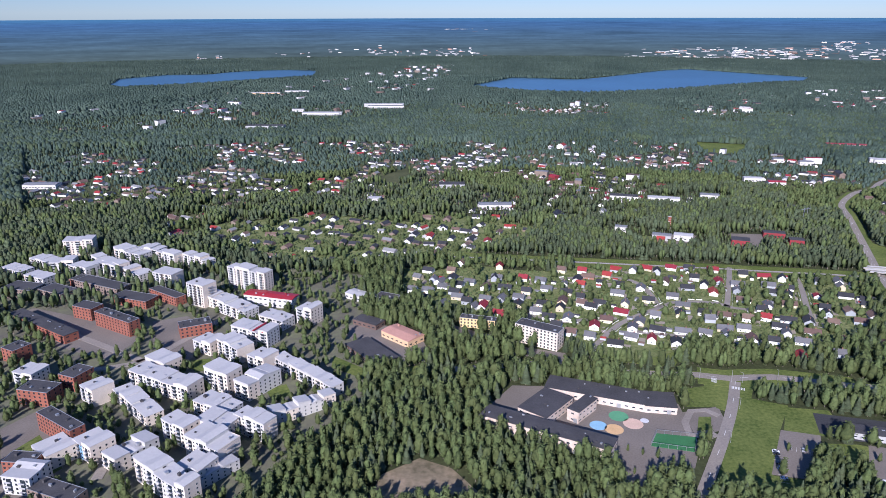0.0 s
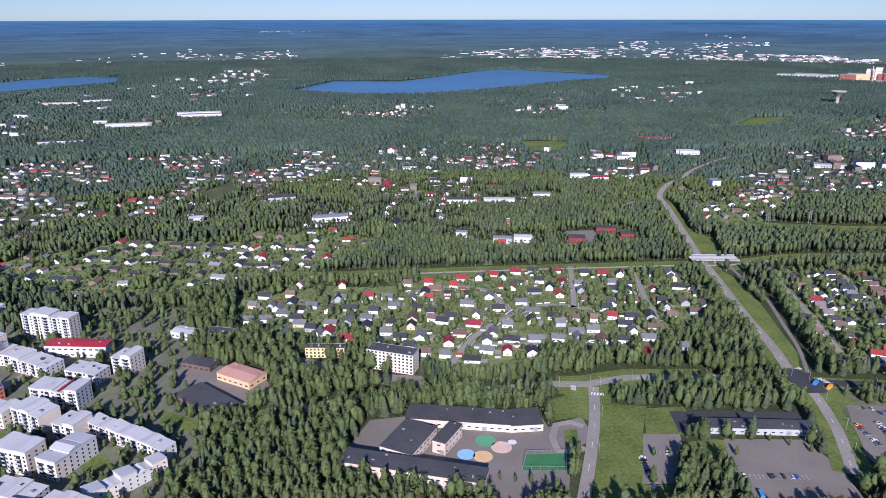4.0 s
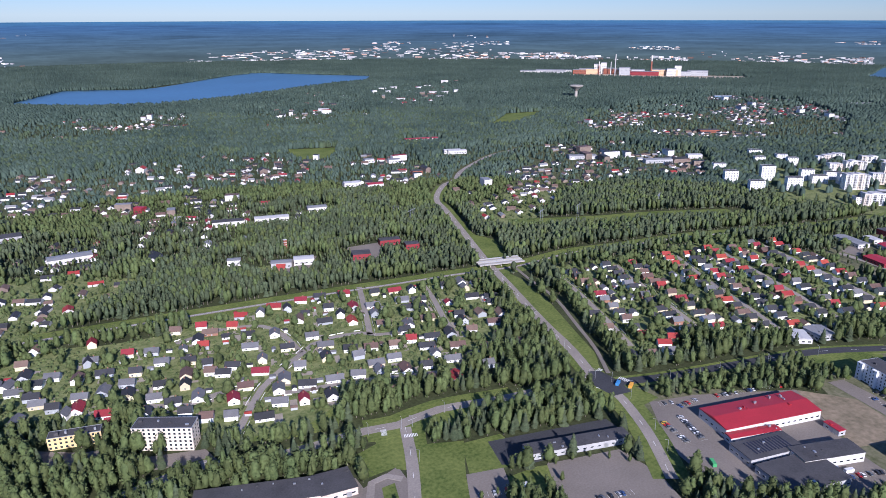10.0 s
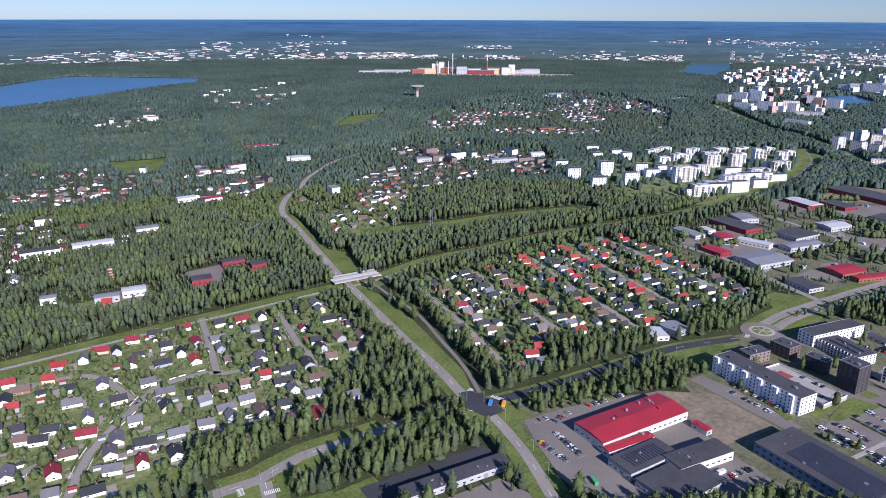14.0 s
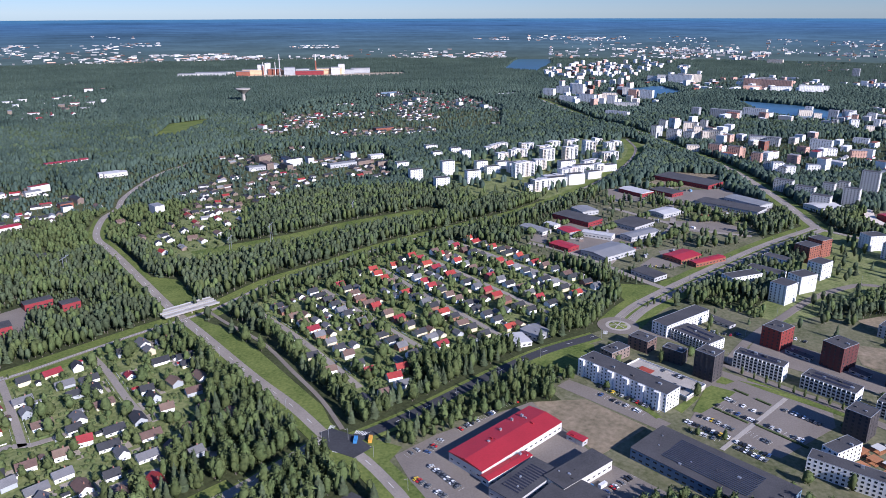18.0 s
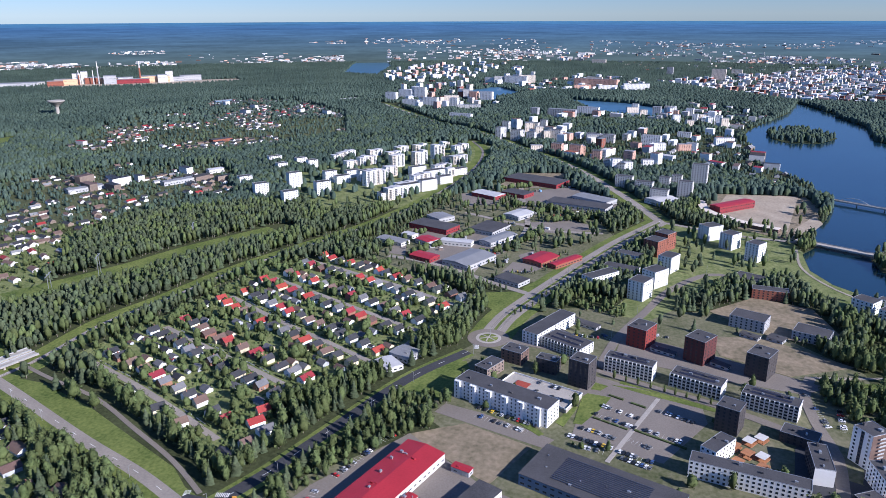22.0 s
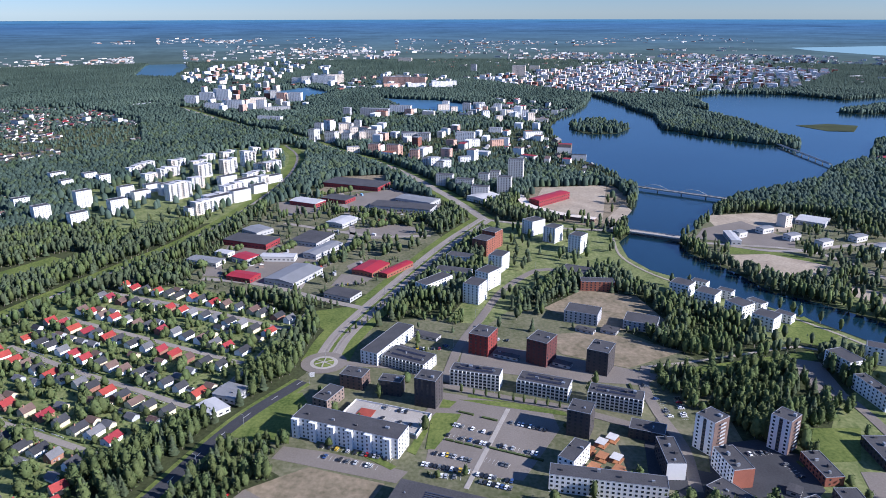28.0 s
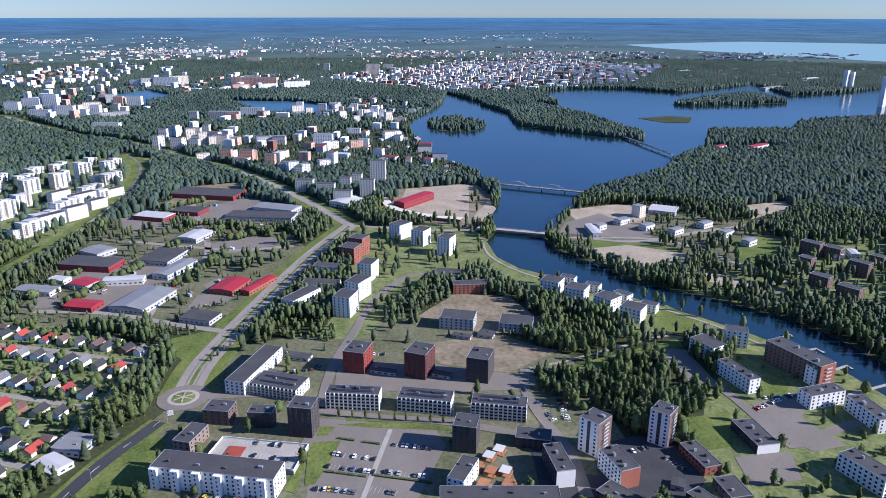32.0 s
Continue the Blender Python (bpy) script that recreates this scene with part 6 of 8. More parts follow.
for street in (EAST_ST_A, EAST_ST_B, EAST_ST_C, EAST_ST_D, EAST_ST_E):
    line = curve_through(street, 14.5)
    for i in range(len(line) - 1):
        q, way = line[i], (line[i + 1] - line[i]).normalized()
        across = Vector((-way.y, way.x))
        turn = math.degrees(math.atan2(across.y, across.x))
        for s in (-1, 1):
            p = q + way * (4 + HRNG.uniform(-2, 2)) + across * s * HRNG.uniform(14, 17)
            roof = HRNG.choice(("dark", "dark", "dark", "red", "red", "grey", "brown"))
            if beside(np.array([tuple(p)]), PATH_LINE, 24.0)[0]:
                continue
            house(p.x, p.y, turn + HRNG.uniform(-3, 3) + (0 if s < 0 else 180), roof, HRNG.choice(("white", "white", "white", "cream", "cream", "brick")), HRNG.choice((1, 1, 1, 0)), street in (EAST_ST_A, EAST_ST_B))
            if HRNG.random() < 0.45:
                p += across * s * HRNG.uniform(12, 15)
                house(p.x, p.y, turn + 90, HRNG.choice(("dark", "grey", "brown")), HRNG.choice(("white", "grey", "cream")), 3, False, True)

for x, y in scatter(HOOD_CORNER, 17, HRNG, 0.95):
    if min(math.hypot(x - a, y - b) for a, b in HOUSES) > 14 and not beside(np.array([(x, y)]), PATH_LINE, 20.0)[0]:
        house(x, y, HRNG.choice((-32, 58)) + HRNG.uniform(-4, 4), HRNG.choice(("dark", "red", "grey", "brown", "dark")), HRNG.choice(("white", "cream", "white")), HRNG.choice((0, 1)), False)


def shed(x, y, turn, roof):
    def make():
        walls = prism(bmesh.new(), [(-1.7, -0.2), (1.7, -0.2), (1.7, 2.3), (0, 3.1), (-1.7, 2.3)], -2.4, 2.4)
        top = prism(bmesh.new(), [(-2.0, 2.22), (0, 3.14), (2.0, 2.22), (2.0, 2.38), (0, 3.3), (-2.0, 2.38)], -2.7, 2.7)
        return mesh_of("wall", walls, WALL_TONES["white" if roof == "dark" else "grey"]), mesh_of("roof", top, ROOF_TONES[roof])
    walls, top = shared(("shed", roof), make)
    owner = thing("garden_shed", pose(x, y, 0, 0, 0, turn), f"small garden shed with a {roof} roof beside a house", "shed", "garden sheds")
    SOLID.append(footprint(x, y, turn, 4.8, 3.4, 0.5))
    child("wall", walls, owner)
    child("roof", top, owner)


for x, y in HOUSES[:77] + HOUSES[77:230:4]:
    if HRNG.random() < 0.65:
        a = HRNG.uniform(0, 6.28)
        shed(x + 11.5 * math.cos(a), y + 11.5 * math.sin(a), HRNG.choice((-18, 72)), HRNG.choice(("dark", "grey", "dark", "red", "brown")))


# drives beside the houses, fences and hedges along the lanes
bm = bmesh.new()
for n, (x, y) in enumerate(HOUSES[:110]):
    turn = radians(HRNG.choice((-18, 72)))
    m = Matrix.Translation((x, y, 0.205 + 0.0015 * (n % 25))) @ Matrix.Rotation(turn, 4, "Z")
    side = HRNG.choice((-1, 1))
    w = HRNG.uniform(3.5, 6.5)
    v = [bm.verts.new(m @ Vector((side * a, b, 0))) for a, b in ((6.8, -9), (6.8 + w, -9), (6.8 + w, 4), (6.8, 4))]
    bm.faces.new(v if side > 0 else v[::-1])
tagged(part("driveways", bm, PATH_GRAVEL), "pale gravel and paved drives beside the houses", "driveway", kind="stuff")


def edging(name, line, off, height, thick, material, label, share):
    """A broken line of fence or hedge along a lane."""
    bm = bmesh.new()
    q = curve_through(line, 6.0)
    for a, b in zip(q, q[1:]):
        if HRNG.random() > share:
            continue
        way = (b - a).normalized()
        m = Matrix.Translation((*((a + b) / 2 + Vector((-way.y, way.x)) * off), 0)) @ Matrix.Rotation(math.atan2(way.y, way.x), 4, "Z")
        start = len(bm.verts)
        box(bm, -2.9, 2.9, -thick, thick, 0, height * HRNG.uniform(0.85, 1.1))
        bm.verts.ensure_lookup_table()
        for v in bm.verts[start:]:
            v.co = m @ v.co
    if bm.verts:
        tagged(part(name, bm, material), label, name, kind="stuff")


for line in (HOUSE_ROAD, HOUSE_LANE_A, HOUSE_LANE_B, HOUSE_LANE_C, HOUSE_LANE_D, HOUSE_LANE_E, EAST_ST_A, EAST_ST_B, EAST_ST_C):
    for s in (-1, 1):
        edging("hedge", line, 5.6 * s, 1.4, 0.55, LEAF, "clipped green hedge along a lane", 0.5)
        edging("fence", line, 4.6 * s, 1.0, 0.06, WALL_TONES["white"], "white board fence along a lane", 0.35)


for hood, gap in ((HOOD_L, 25), (HOOD_K, 27)):
    for x, y in scatter(hood, gap, HRNG):
        house(x, y, HRNG.choice((-20, 70)) + HRNG.uniform(-12, 12), HRNG.choice(("red", "dark", "dark", "grey", "brown")), HRNG.choice(("white", "cream", "white", "grey", "brick")), HRNG.choice((0, 1, 2)), False)


def far_houses(name, outline, gap, keep, tall=0.0, bright=False, patchy=True):
    """Houses too far to tell apart: one mesh of walls and roofs."""
    bm = bmesh.new()
    for x, y in scatter(outline, gap, HRNG, keep):
        if math.hypot(x, y) > 4650 or (patchy and tall < 0.5 and noise.noise(Vector((x / 130, y / 130, 3.3))) < -0.06):
            continue
        turn = radians(HRNG.choice((-20, 70)) + HRNG.uniform(-15, 15))
        l, d, h = HRNG.uniform(4.2, 8.5), HRNG.uniform(3.8, 5.2), HRNG.uniform(2.3, 3.4)
        if HRNG.random() < tall:
            l, d, h = HRNG.uniform(7, 17), HRNG.uniform(5, 8), HRNG.uniform(5, 14)
        start = len(bm.verts)
        tone = 0 if HRNG.random() < (0.75 if bright or h > 5 else 0.58) else 1
        flat = h > 8
        roof = HRNG.choice((2, 2, 3, 3, 3, 3, 4, 5) if tall < 0.3 else (3, 4, 4, 2, 5))
        top = h if flat else h + d * 0.55
        m = Matrix.Translation((x, y, 0)) @ Matrix.Rotation(turn, 4, "Z")
        v = [bm.verts.new(m @ Vector(c)) for c in ((-l, -d, 0), (l, -d, 0), (l, d, 0), (-l, d, 0), (-l, -d, h), (l, -d, h), (l, d, h), (-l, d, h), (-l, 0, top), (l, 0, top))]
        for q in ((0, 1, 5, 4), (2, 3, 7, 6)):
            bm.faces.new([v[k] for k in q]).material_index = tone
        for q in ((1, 2, 6, 9, 5), (3, 0, 4, 8, 7)):
            bm.faces.new([v[k] for k in q]).material_index = tone
        for q in ((4, 5, 9, 8), (6, 7, 8, 9)):
            bm.faces.new([v[k] for k in q]).material_index = roof
        FAR_SOLID.append((x, y))
    tagged(part(name, bm, [PALETTE["WHITE"] if bright else WALL_FAR, PALETTE["CREAM"] if bright else WALL_BROWN, ROOF_TONES["brown"], ROOF_TONES["dark"], SEAM_GREY, ROOF_TONES["red"]]), "distant pale houses and blocks among trees", "houses", kind="stuff")


WALL_BROWN = surface("brown_far_walls", (0.17, 0.13, 0.105), 0.8, 0.3, 0.01, 0.2, by="island")
WALL_FAR = surface("pale_far_walls", (0.52, 0.51, 0.49), 0.8, 0.2, 0.01, 0.2, by="island")
for area, gap, keep, tall in ((FS_A, 22, 0.85, 0.006), (WOODS_A, 25, 0.75, 0.02), (WOODS_B, 34, 0.4, 0.05), (FS_C, 30, 0.7, 0.05), (FS_E, 27, 0.85, 0.1), (FS_F, 50, 0.8, 0.4), (FS_G, 40, 0.8, 0.4), (FS_H, 34, 0.8, 0.1), (FS_I, 30, 0.75, 0.25), (FS_K, 27, 0.9, 0.15),
                              (FS_M, 23, 0.9, 0.03), (FS_O, 25, 0.8, 0.03), (FS_Q, 30, 0.7, 0.05), (FS_R, 27, 0.8, 0.0), (SUB_C, 60, 0.5, 0.35), (SUB_D, 50, 0.6, 0.5), (SUB_G, 40, 0.5, 0.03), (SUB_B, 45, 0.5, 0.03), (SUB_J, 34, 0.8, 0.3)):
    far_houses("distant_houses", area, gap, keep, tall)
for area, gap in ((HOOD_A, 26), (HOOD_F, 26), (HOOD_M, 28)):
    far_houses("distant_houses", area, gap, 0.9, patchy=False)
for area, gap, keep in ((HOOD_E, 50, 0.6), (HOOD_J, 45, 0.8)):
    far_houses("distant_houses", area, gap, keep, 0.06)
for area, gap, keep in ((FAR_BANK_C, 75, 0.6), (FAR_BANK_E, 70, 0.35), (CITY_D, 50, 0.75)):
    far_houses("distant_town", area, gap, keep, 0.75, True)


def far_town(outline, gap, keep, low, high, longest, seed):
    """A quarter of larger blocks: walls with dark window bands, pale or dark flat roofs, all in one mesh."""
    rng = random.Random(seed)
    bm = bmesh.new()
    for x, y in scatter(outline, gap, rng, keep):
        if math.hypot(x - MIDDLE.x, y - MIDDLE.y) > 4500:
            continue
        turn = radians(rng.choice((-20, 70)) + rng.uniform(-6, 6))
        l, d, h = rng.uniform(8, longest), rng.uniform(5.5, 8.5), rng.uniform(low, high)
        if rng.random() < 0.25:
            l, d = rng.uniform(7, 10), rng.uniform(7, 10)
            h *= 1.25
        start = len(bm.verts)
        box(bm, -l, l, -d, d, 0, h, rng.choice((0, 0, 0, 0, 0, 0, 1, 1, 2, 3)))
        box(bm, -l + 0.3, l - 0.3, -d + 0.3, d - 0.3, h + 0.01, h + 0.5, rng.choice((0, 0, 6, 5, 4, 3)))
        for s in range(max(2, int(h / 3.1))):
            z = 1.2 + s * 3.1
            if z + 1.1 < h:
                for c in range(max(2, int(l / 4))):
                    a = -l + 2 * l * (c + 0.25) / max(2, int(l / 4))
                    e = a + l / max(2, int(l / 4))
                    for q in (((a, -d - 0.06, z), (e, -d - 0.06, z), (e, -d - 0.06, z + 1.1), (a, -d - 0.06, z + 1.1)),):
                        bm.faces.new([bm.verts.new(v) for v in q]).material_index = 7
                for e in (-1, 1):
                    q = ((e * (l + 0.06), -d * 0.5, z), (e * (l + 0.06), d * 0.1, z), (e * (l + 0.06), d * 0.1, z + 1.1), (e * (l + 0.06), -d * 0.5, z + 1.1))
                    bm.faces.new([bm.verts.new(v) for v in q]).material_index = 7
        bm.verts.ensure_lookup_table()
        m = Matrix.Translation((x, y, 0)) @ Matrix.Rotation(turn, 4, "Z")
        for v in bm.verts[start:]:
            v.co = m @ v.co
        FAR_SOLID.append((x, y))
    tagged(part("distant_town", bm, [PALETTE["BRIGHT"], PALETTE["CREAM"], PALETTE["PINK"], PALETTE["RED_BRICK"], SEAM_GREY, ROOF_TONES["brown"], METAL, FRAME_DARK, PALETTE["GREY"]]), "distant pale town blocks with banded windows among trees", "buildings", kind="stuff")


for n, (area, gap, keep, low, high, longest) in enumerate(((CITY, 37, 0.85, 7, 19, 19), (CITY_B, 55, 0.7, 6, 14, 20), (CITY_C, 80, 0.6, 9, 24, 20), (TOWN_A, 60, 0.7, 14, 24, 13), (TOWN_B, 52, 0.75, 14, 22, 13),
                                                            (TOWN_C, 46, 0.6, 8, 18, 15), (TOWN_D, 52, 0.65, 9, 20, 18), (TOWN_F, 60, 0.7, 8, 16, 26), (TOWN_I, 70, 0.7, 8, 18, 20))):
    far_town(area, gap, keep, low, high, longest, 40 + n)

# ---- cars ----
CAR_TONES = [surface("car_paint_" + n, c, 0.3, 0.05, 0.5, 2.0, gloss=0.6) for n, c in (("white", (0.75, 0.75, 0.75)), ("silver", (0.4, 0.41, 0.42)), ("black", (0.02, 0.02, 0.022)), ("grey", (0.12, 0.125, 0.13)), ("red", (0.45, 0.02, 0.02)), ("blue", (0.04, 0.08, 0.2)), ("yellow", (0.65, 0.42, 0.03)))]
CAR_WORDS = ("white", "silver", "black", "dark grey", "red", "blue", "yellow")


def car(x, y, turn, tone, z=0.25):
    def make():
        body = bmesh.new()
        prism(body, [(-2.2, 0.3), (2.2, 0.3), (2.25, 0.75), (1.35, 0.95), (-1.9, 1.0), (-2.25, 0.85)], -0.9, 0.9)
        cabin = bmesh.new()
        prism(cabin, [(-1.85, 0.99), (1.1, 0.97), (0.35, 1.48), (-1.4, 1.5)], -0.78, 0.78)
        wheel = bmesh.new()
        bmesh.ops.create_cone(wheel, cap_ends=True, segments=10, radius1=0.33, radius2=0.33, depth=0.22, matrix=Matrix.Rotation(radians(90), 4, "X"))
        prism(body, [(-1.4, 1.5), (0.35, 1.48), (0.3, 1.54), (-1.35, 1.56)], -0.76, 0.76)
        return mesh_of("body", body, CAR_TONES[tone]), mesh_of("glazing", cabin, GLASS), wheel
    body, cabin, _ = shared(("car", tone), make)
    wheel = shared("wheel", lambda: mesh_of("wheel", make()[2], RUBBER))
    owner = thing("car", pose(x, y, z, 0, 0, turn), f"{CAR_WORDS[tone]} parked car on the asphalt", "car", "parked cars")
    child("body", body, owner)
    child("glazing", cabin, owner)
    for a in (-1.35, 1.4):
        for b in (-0.82, 0.82):
            child("wheel", wheel, owner, "", pose(a, b, 0.33))


CRNG = random.Random(11)


def car_row(ends, keep=0.46, z=0.25):
    a, b = Vector(ends[0]), Vector(ends[1])
    way = (b - a).normalized()
    n = int((b - a).length / 2.7)
    bm = bmesh.new()
    for k in range(n + 1):
        q = a + way * 2.7 * k
        side = Vector((-way.y, way.x))
        v = [bm.verts.new((*(q - way * 1.35 + side * s + way * w), z + 0.04)) for s, w in ((-2.6, -0.06), (-2.6, 0.06), (2.6, 0.06), (2.6, -0.06))]
        bm.faces.new(v)
        if CRNG.random() < keep:
            car(q.x, q.y, math.degrees(math.atan2(way.y, way.x)) + 90 + CRNG.choice((0, 180)) + CRNG.uniform(-2, 2), CRNG.choice((0, 0, 0, 1, 1, 2, 2, 2, 2, 3, 3, 3, 4, 5, 6 if CRNG.random() < 0.3 else 3)), z)
    tagged(part("bay_marking", bm, LINE), "white painted parking bay lines on asphalt", "marking", kind="structure")

# ---- car rows ----
car_row([(585, 255), (575, 228)])
car_row([(572, 259), (562, 231)])
car_row([(590, 215), (582, 192)])
car_row([(561, 223), (553, 199)])
car_row([(586, 306), (578, 284)], 0.5, 3.16)
car_row([(397, 392), (389, 370)])
car_row([(447, 406), (481, 396)])
car_row([(412, 411), (432, 411)])
car_row([(597, -44), (614, -85)])
car_row([(650, 111), (602, 101)])
car_row([(561, 61), (565, 44)])
car_row([(725, 228), (723, 210)])
car_row([(270, 371), (310, 360)])
car_row([(229, 408), (263, 394)])
car_row([(413, 304), (459, 286)])
car_row([(218, 404), (209, 369)])
car_row([(703, 295), (704, 270)])
car_row([(1310, 427), (1279, 389)])
car_row([(613, -61), (610, -101)])
car_row([(551, 42), (536, 36)])
car_row([(849, 391), (855, 362)])
car_row([(603, 92), (638, 90)])
car_row([(702, 259), (711, 270)])
car_row([(550, 266), (548, 256)], 0.6)
car_row([(538, 273), (531, 243)], 0.8)
car_row([(527, 266), (525, 246)], 0.55)
car_row([(529, 238), (523, 215)], 0.8)
car_row([(522, 236), (516, 217)], 0.8)
car_row([(545, 232), (538, 216)], 0.5)
car_row([(548, 256), (543, 242)], 0.75)
car_row([(554, 342), (541, 292)], 0.6)
car_row([(543, 340), (532, 299)], 0.5)
car_row([(603, 316), (595, 290)], 0.5, 3.16)
car_row([(384, 402), (378, 374)], 0.85)
car_row([(403, 421), (411, 418)], 0.6)
car_row([(400, 401), (390, 374)], 0.5)
car_row([(482, 399), (502, 388)], 0.4)
# ---- bridges, towers and marks ----


def beam(bm, a, b, width, thick, index=0):
    """A straight bar from a to b."""
    a, b = Vector(a), Vector(b)
    way = (b - a)
    m = Matrix.Translation((a + b) / 2) @ way.to_track_quat("X", "Z").to_matrix().to_4x4()
    l = way.length / 2
    start = [bm.verts.new(m @ Vector(c)) for c in ((-l, -width / 2, -thick / 2), (l, -width / 2, -thick / 2), (l, width / 2, -thick / 2), (-l, width / 2, -thick / 2), (-l, -width / 2, thick / 2), (l, -width / 2, thick / 2), (l, width / 2, thick / 2), (-l, width / 2, thick / 2))]
    for q in ((3, 2, 1, 0), (4, 5, 6, 7), (0, 1, 5, 4), (1, 2, 6, 5), (2, 3, 7, 6), (3, 0, 4, 7)):
        bm.faces.new([start[i] for i in q]).material_index = index
    return bm


def bar(a, b, width, thick):
    return beam(bmesh.new(), a, b, width, thick)


def flat_bridge(name, a, b, width, z, piers, label):
    """A deck on piers with a rail on each side."""
    a, b = Vector((*a, z)), Vector((*b, z))
    owner = thing(name, Matrix.Translation(((a + b) / 2).xy.to_3d()), label, "bridge")
    o = ((a + b) / 2).xy.to_3d()
    part("deck", bar(a - o, b - o, width, 0.9), CONCRETE, owner)
    side = Vector((-(b - a).y, (b - a).x, 0)).normalized() * (width / 2 - 0.15)
    for s in (side, -side):
        part("rail", bar(a - o + s + Vector((0, 0, 1.0)), b - o + s + Vector((0, 0, 1.0)), 0.12, 1.0), STEEL, owner)
    for k in range(piers):
        q = a.lerp(b, (k + 1) / (piers + 1)) - o
        part("pier", boxes((q.x - 0.7, q.x + 0.7, q.y - 0.7, q.y + 0.7, -0.5, z - 0.46)), CONCRETE, owner)
    return owner


gap = Vector((-(BRIDGE_B[1] - BRIDGE_A[1]), BRIDGE_B[0] - BRIDGE_A[0])).normalized() * 6
for s in (-1, 1):
    flat_bridge("railway_bridge", Vector(BRIDGE_A) + gap * s, Vector(BRIDGE_B) + gap * s, 7.5, 4.2, 3, "pale concrete railway bridge across the road")
flat_bridge("road_bridge", LOW_BR_A, LOW_BR_B, 12, 3.6, 4, "low concrete road bridge over the river")
flat_bridge("footbridge", FOOT_A, FOOT_B, 5, 4.5, 7, "long pale footbridge to the wooded island")
arch = flat_bridge("arch_bridge", ARCH_A, ARCH_B, 8, 4.0, 3, "white bridge with low arches over the bay mouth")
span = (Vector(ARCH_B) - Vector(ARCH_A)).to_3d()
for s in (-0.28, 0.12):
    last = None
    for k in range(11):
        q = span * (s + 0.03 * (k - 5)) + Vector((0, 0, 4.4 + 7 * (1 - ((k - 5) / 5) ** 2)))
        if last is not None:
            part("arch", bar(last, q, 0.7, 0.7), PALETTE["WHITE"], arch)
        last = q

# roundabout
def disc(bm, x, y, r, z, sides=40):
    bm.faces.new([bm.verts.new((x + r * math.cos(2 * math.pi * k / sides), y + r * math.sin(2 * math.pi * k / sides), z)) for k in range(sides)])
    return bm


tagged(part("roundabout_lane", disc(bmesh.new(), *ROUND, 19, 0.39), ASPHALT), "round asphalt traffic lane", "road", kind="structure")
island = thing("traffic_island", pose(*ROUND, 0), "round traffic island with pale kerbs and grass", "traffic island")
part("apron", lathe(bmesh.new(), [(11.5, 0.1), (11.5, 0.42), (8.5, 0.48), (8.5, 0.3)], 32), CONCRETE, island)
part("turf", lathe(bmesh.new(), [(8.45, 0.2), (8.4, 0.5), (4, 0.8), (0.5, 0.9)], 32), GRASS, island)
for k in range(3):
    a = k * 2.1
    part("paved_spoke", bar((math.cos(a) * 8, math.sin(a) * 8, 0.7), (-math.cos(a) * 8, -math.sin(a) * 8, 0.75), 1.0, 0.5), CONCRETE, island)
CLEAR.append(("area", np.array([(ROUND[0] + 24 * math.cos(k), ROUND[1] + 24 * math.sin(k)) for k in range(6)])))
sheet("junction", JUNCTION, 0.33, DARK_ASPHALT, "dark asphalt crossing with white markings", "road")
CLEAR.append(("area", np.array(JUNCTION)))

# parking deck behind the long white block, and the walkway over the car park
sheet("parking_deck", DECK, 3.0, CONCRETE, "pale concrete parking deck with white walls", "parking deck", "structure", 3.4)
SOLID.append(np.array(DECK))
deck_wall = thing("deck_wall", pose(0, 0, 0), "low white wall round the parking deck", "wall")
for a, b in zip(DECK, DECK[1:] + DECK[:1]):
    part("panel", bar((*a, 3.75), (*b, 3.75), 0.3, 1.3), PALETTE["BRIGHT"], deck_wall)
sheet("play_court", DECK_PLAY, 3.5, surface("red_rubber", (0.3, 0.06, 0.04), 0.9, 0.15, 0.2, 1.0), "red rubber play court on the deck", "playground", "structure", 0.3)
strip("walkway", LOT_WALK, 3.2, 0.32, CONCRETE, "pale paved walkway across the car park", "path", 0)

# curved pavilion along the building site
CURVED = [(1243, 182), (1188, 176), (1155, 153), (1127, 120), (1110, 84)]
line = curve_through(CURVED, 6.0)
sides = [(q, (line[min(i + 1, len(line) - 1)] - line[max(i - 1, 0)]).normalized()) for i, q in enumerate(line)]
rim = [tuple(q + Vector((-w.y, w.x)) * 5.5) for q, w in sides] + [tuple(q - Vector((-w.y, w.x)) * 5.5) for q, w in sides][::-1]
pavilion = thing("curved_pavilion", pose(0, 0, 0), "long curved low building with a pale roof and brown walls", "building")
SOLID.append(np.array(rim))
for name, z, depth, grow, material in (("wall", 4.4, 4.8, 0.0, PALETTE["BROWN"]), ("roof", 4.85, 0.4, 0.9, PALETTE["CREAM"])):
    bm = bmesh.new()
    rings = []
    for q, w in sides:
        n_ = Vector((-w.y, w.x)) * (5.5 + grow)
        rings.append([bm.verts.new((*(q + n_ * s_), h)) for s_, h in ((1, z - depth), (1, z), (-1, z), (-1, z - depth))])
    for a, b in zip(rings, rings[1:]):
        for k in range(4):
            bm.faces.new((a[k], a[(k + 1) % 4], b[(k + 1) % 4], b[k]))
    bm.faces.new(rings[0])
    bm.faces.new(rings[-1][::-1])
    bmesh.ops.recalc_face_normals(bm, faces=bm.faces)
    part(name, bm, material, pavilion)

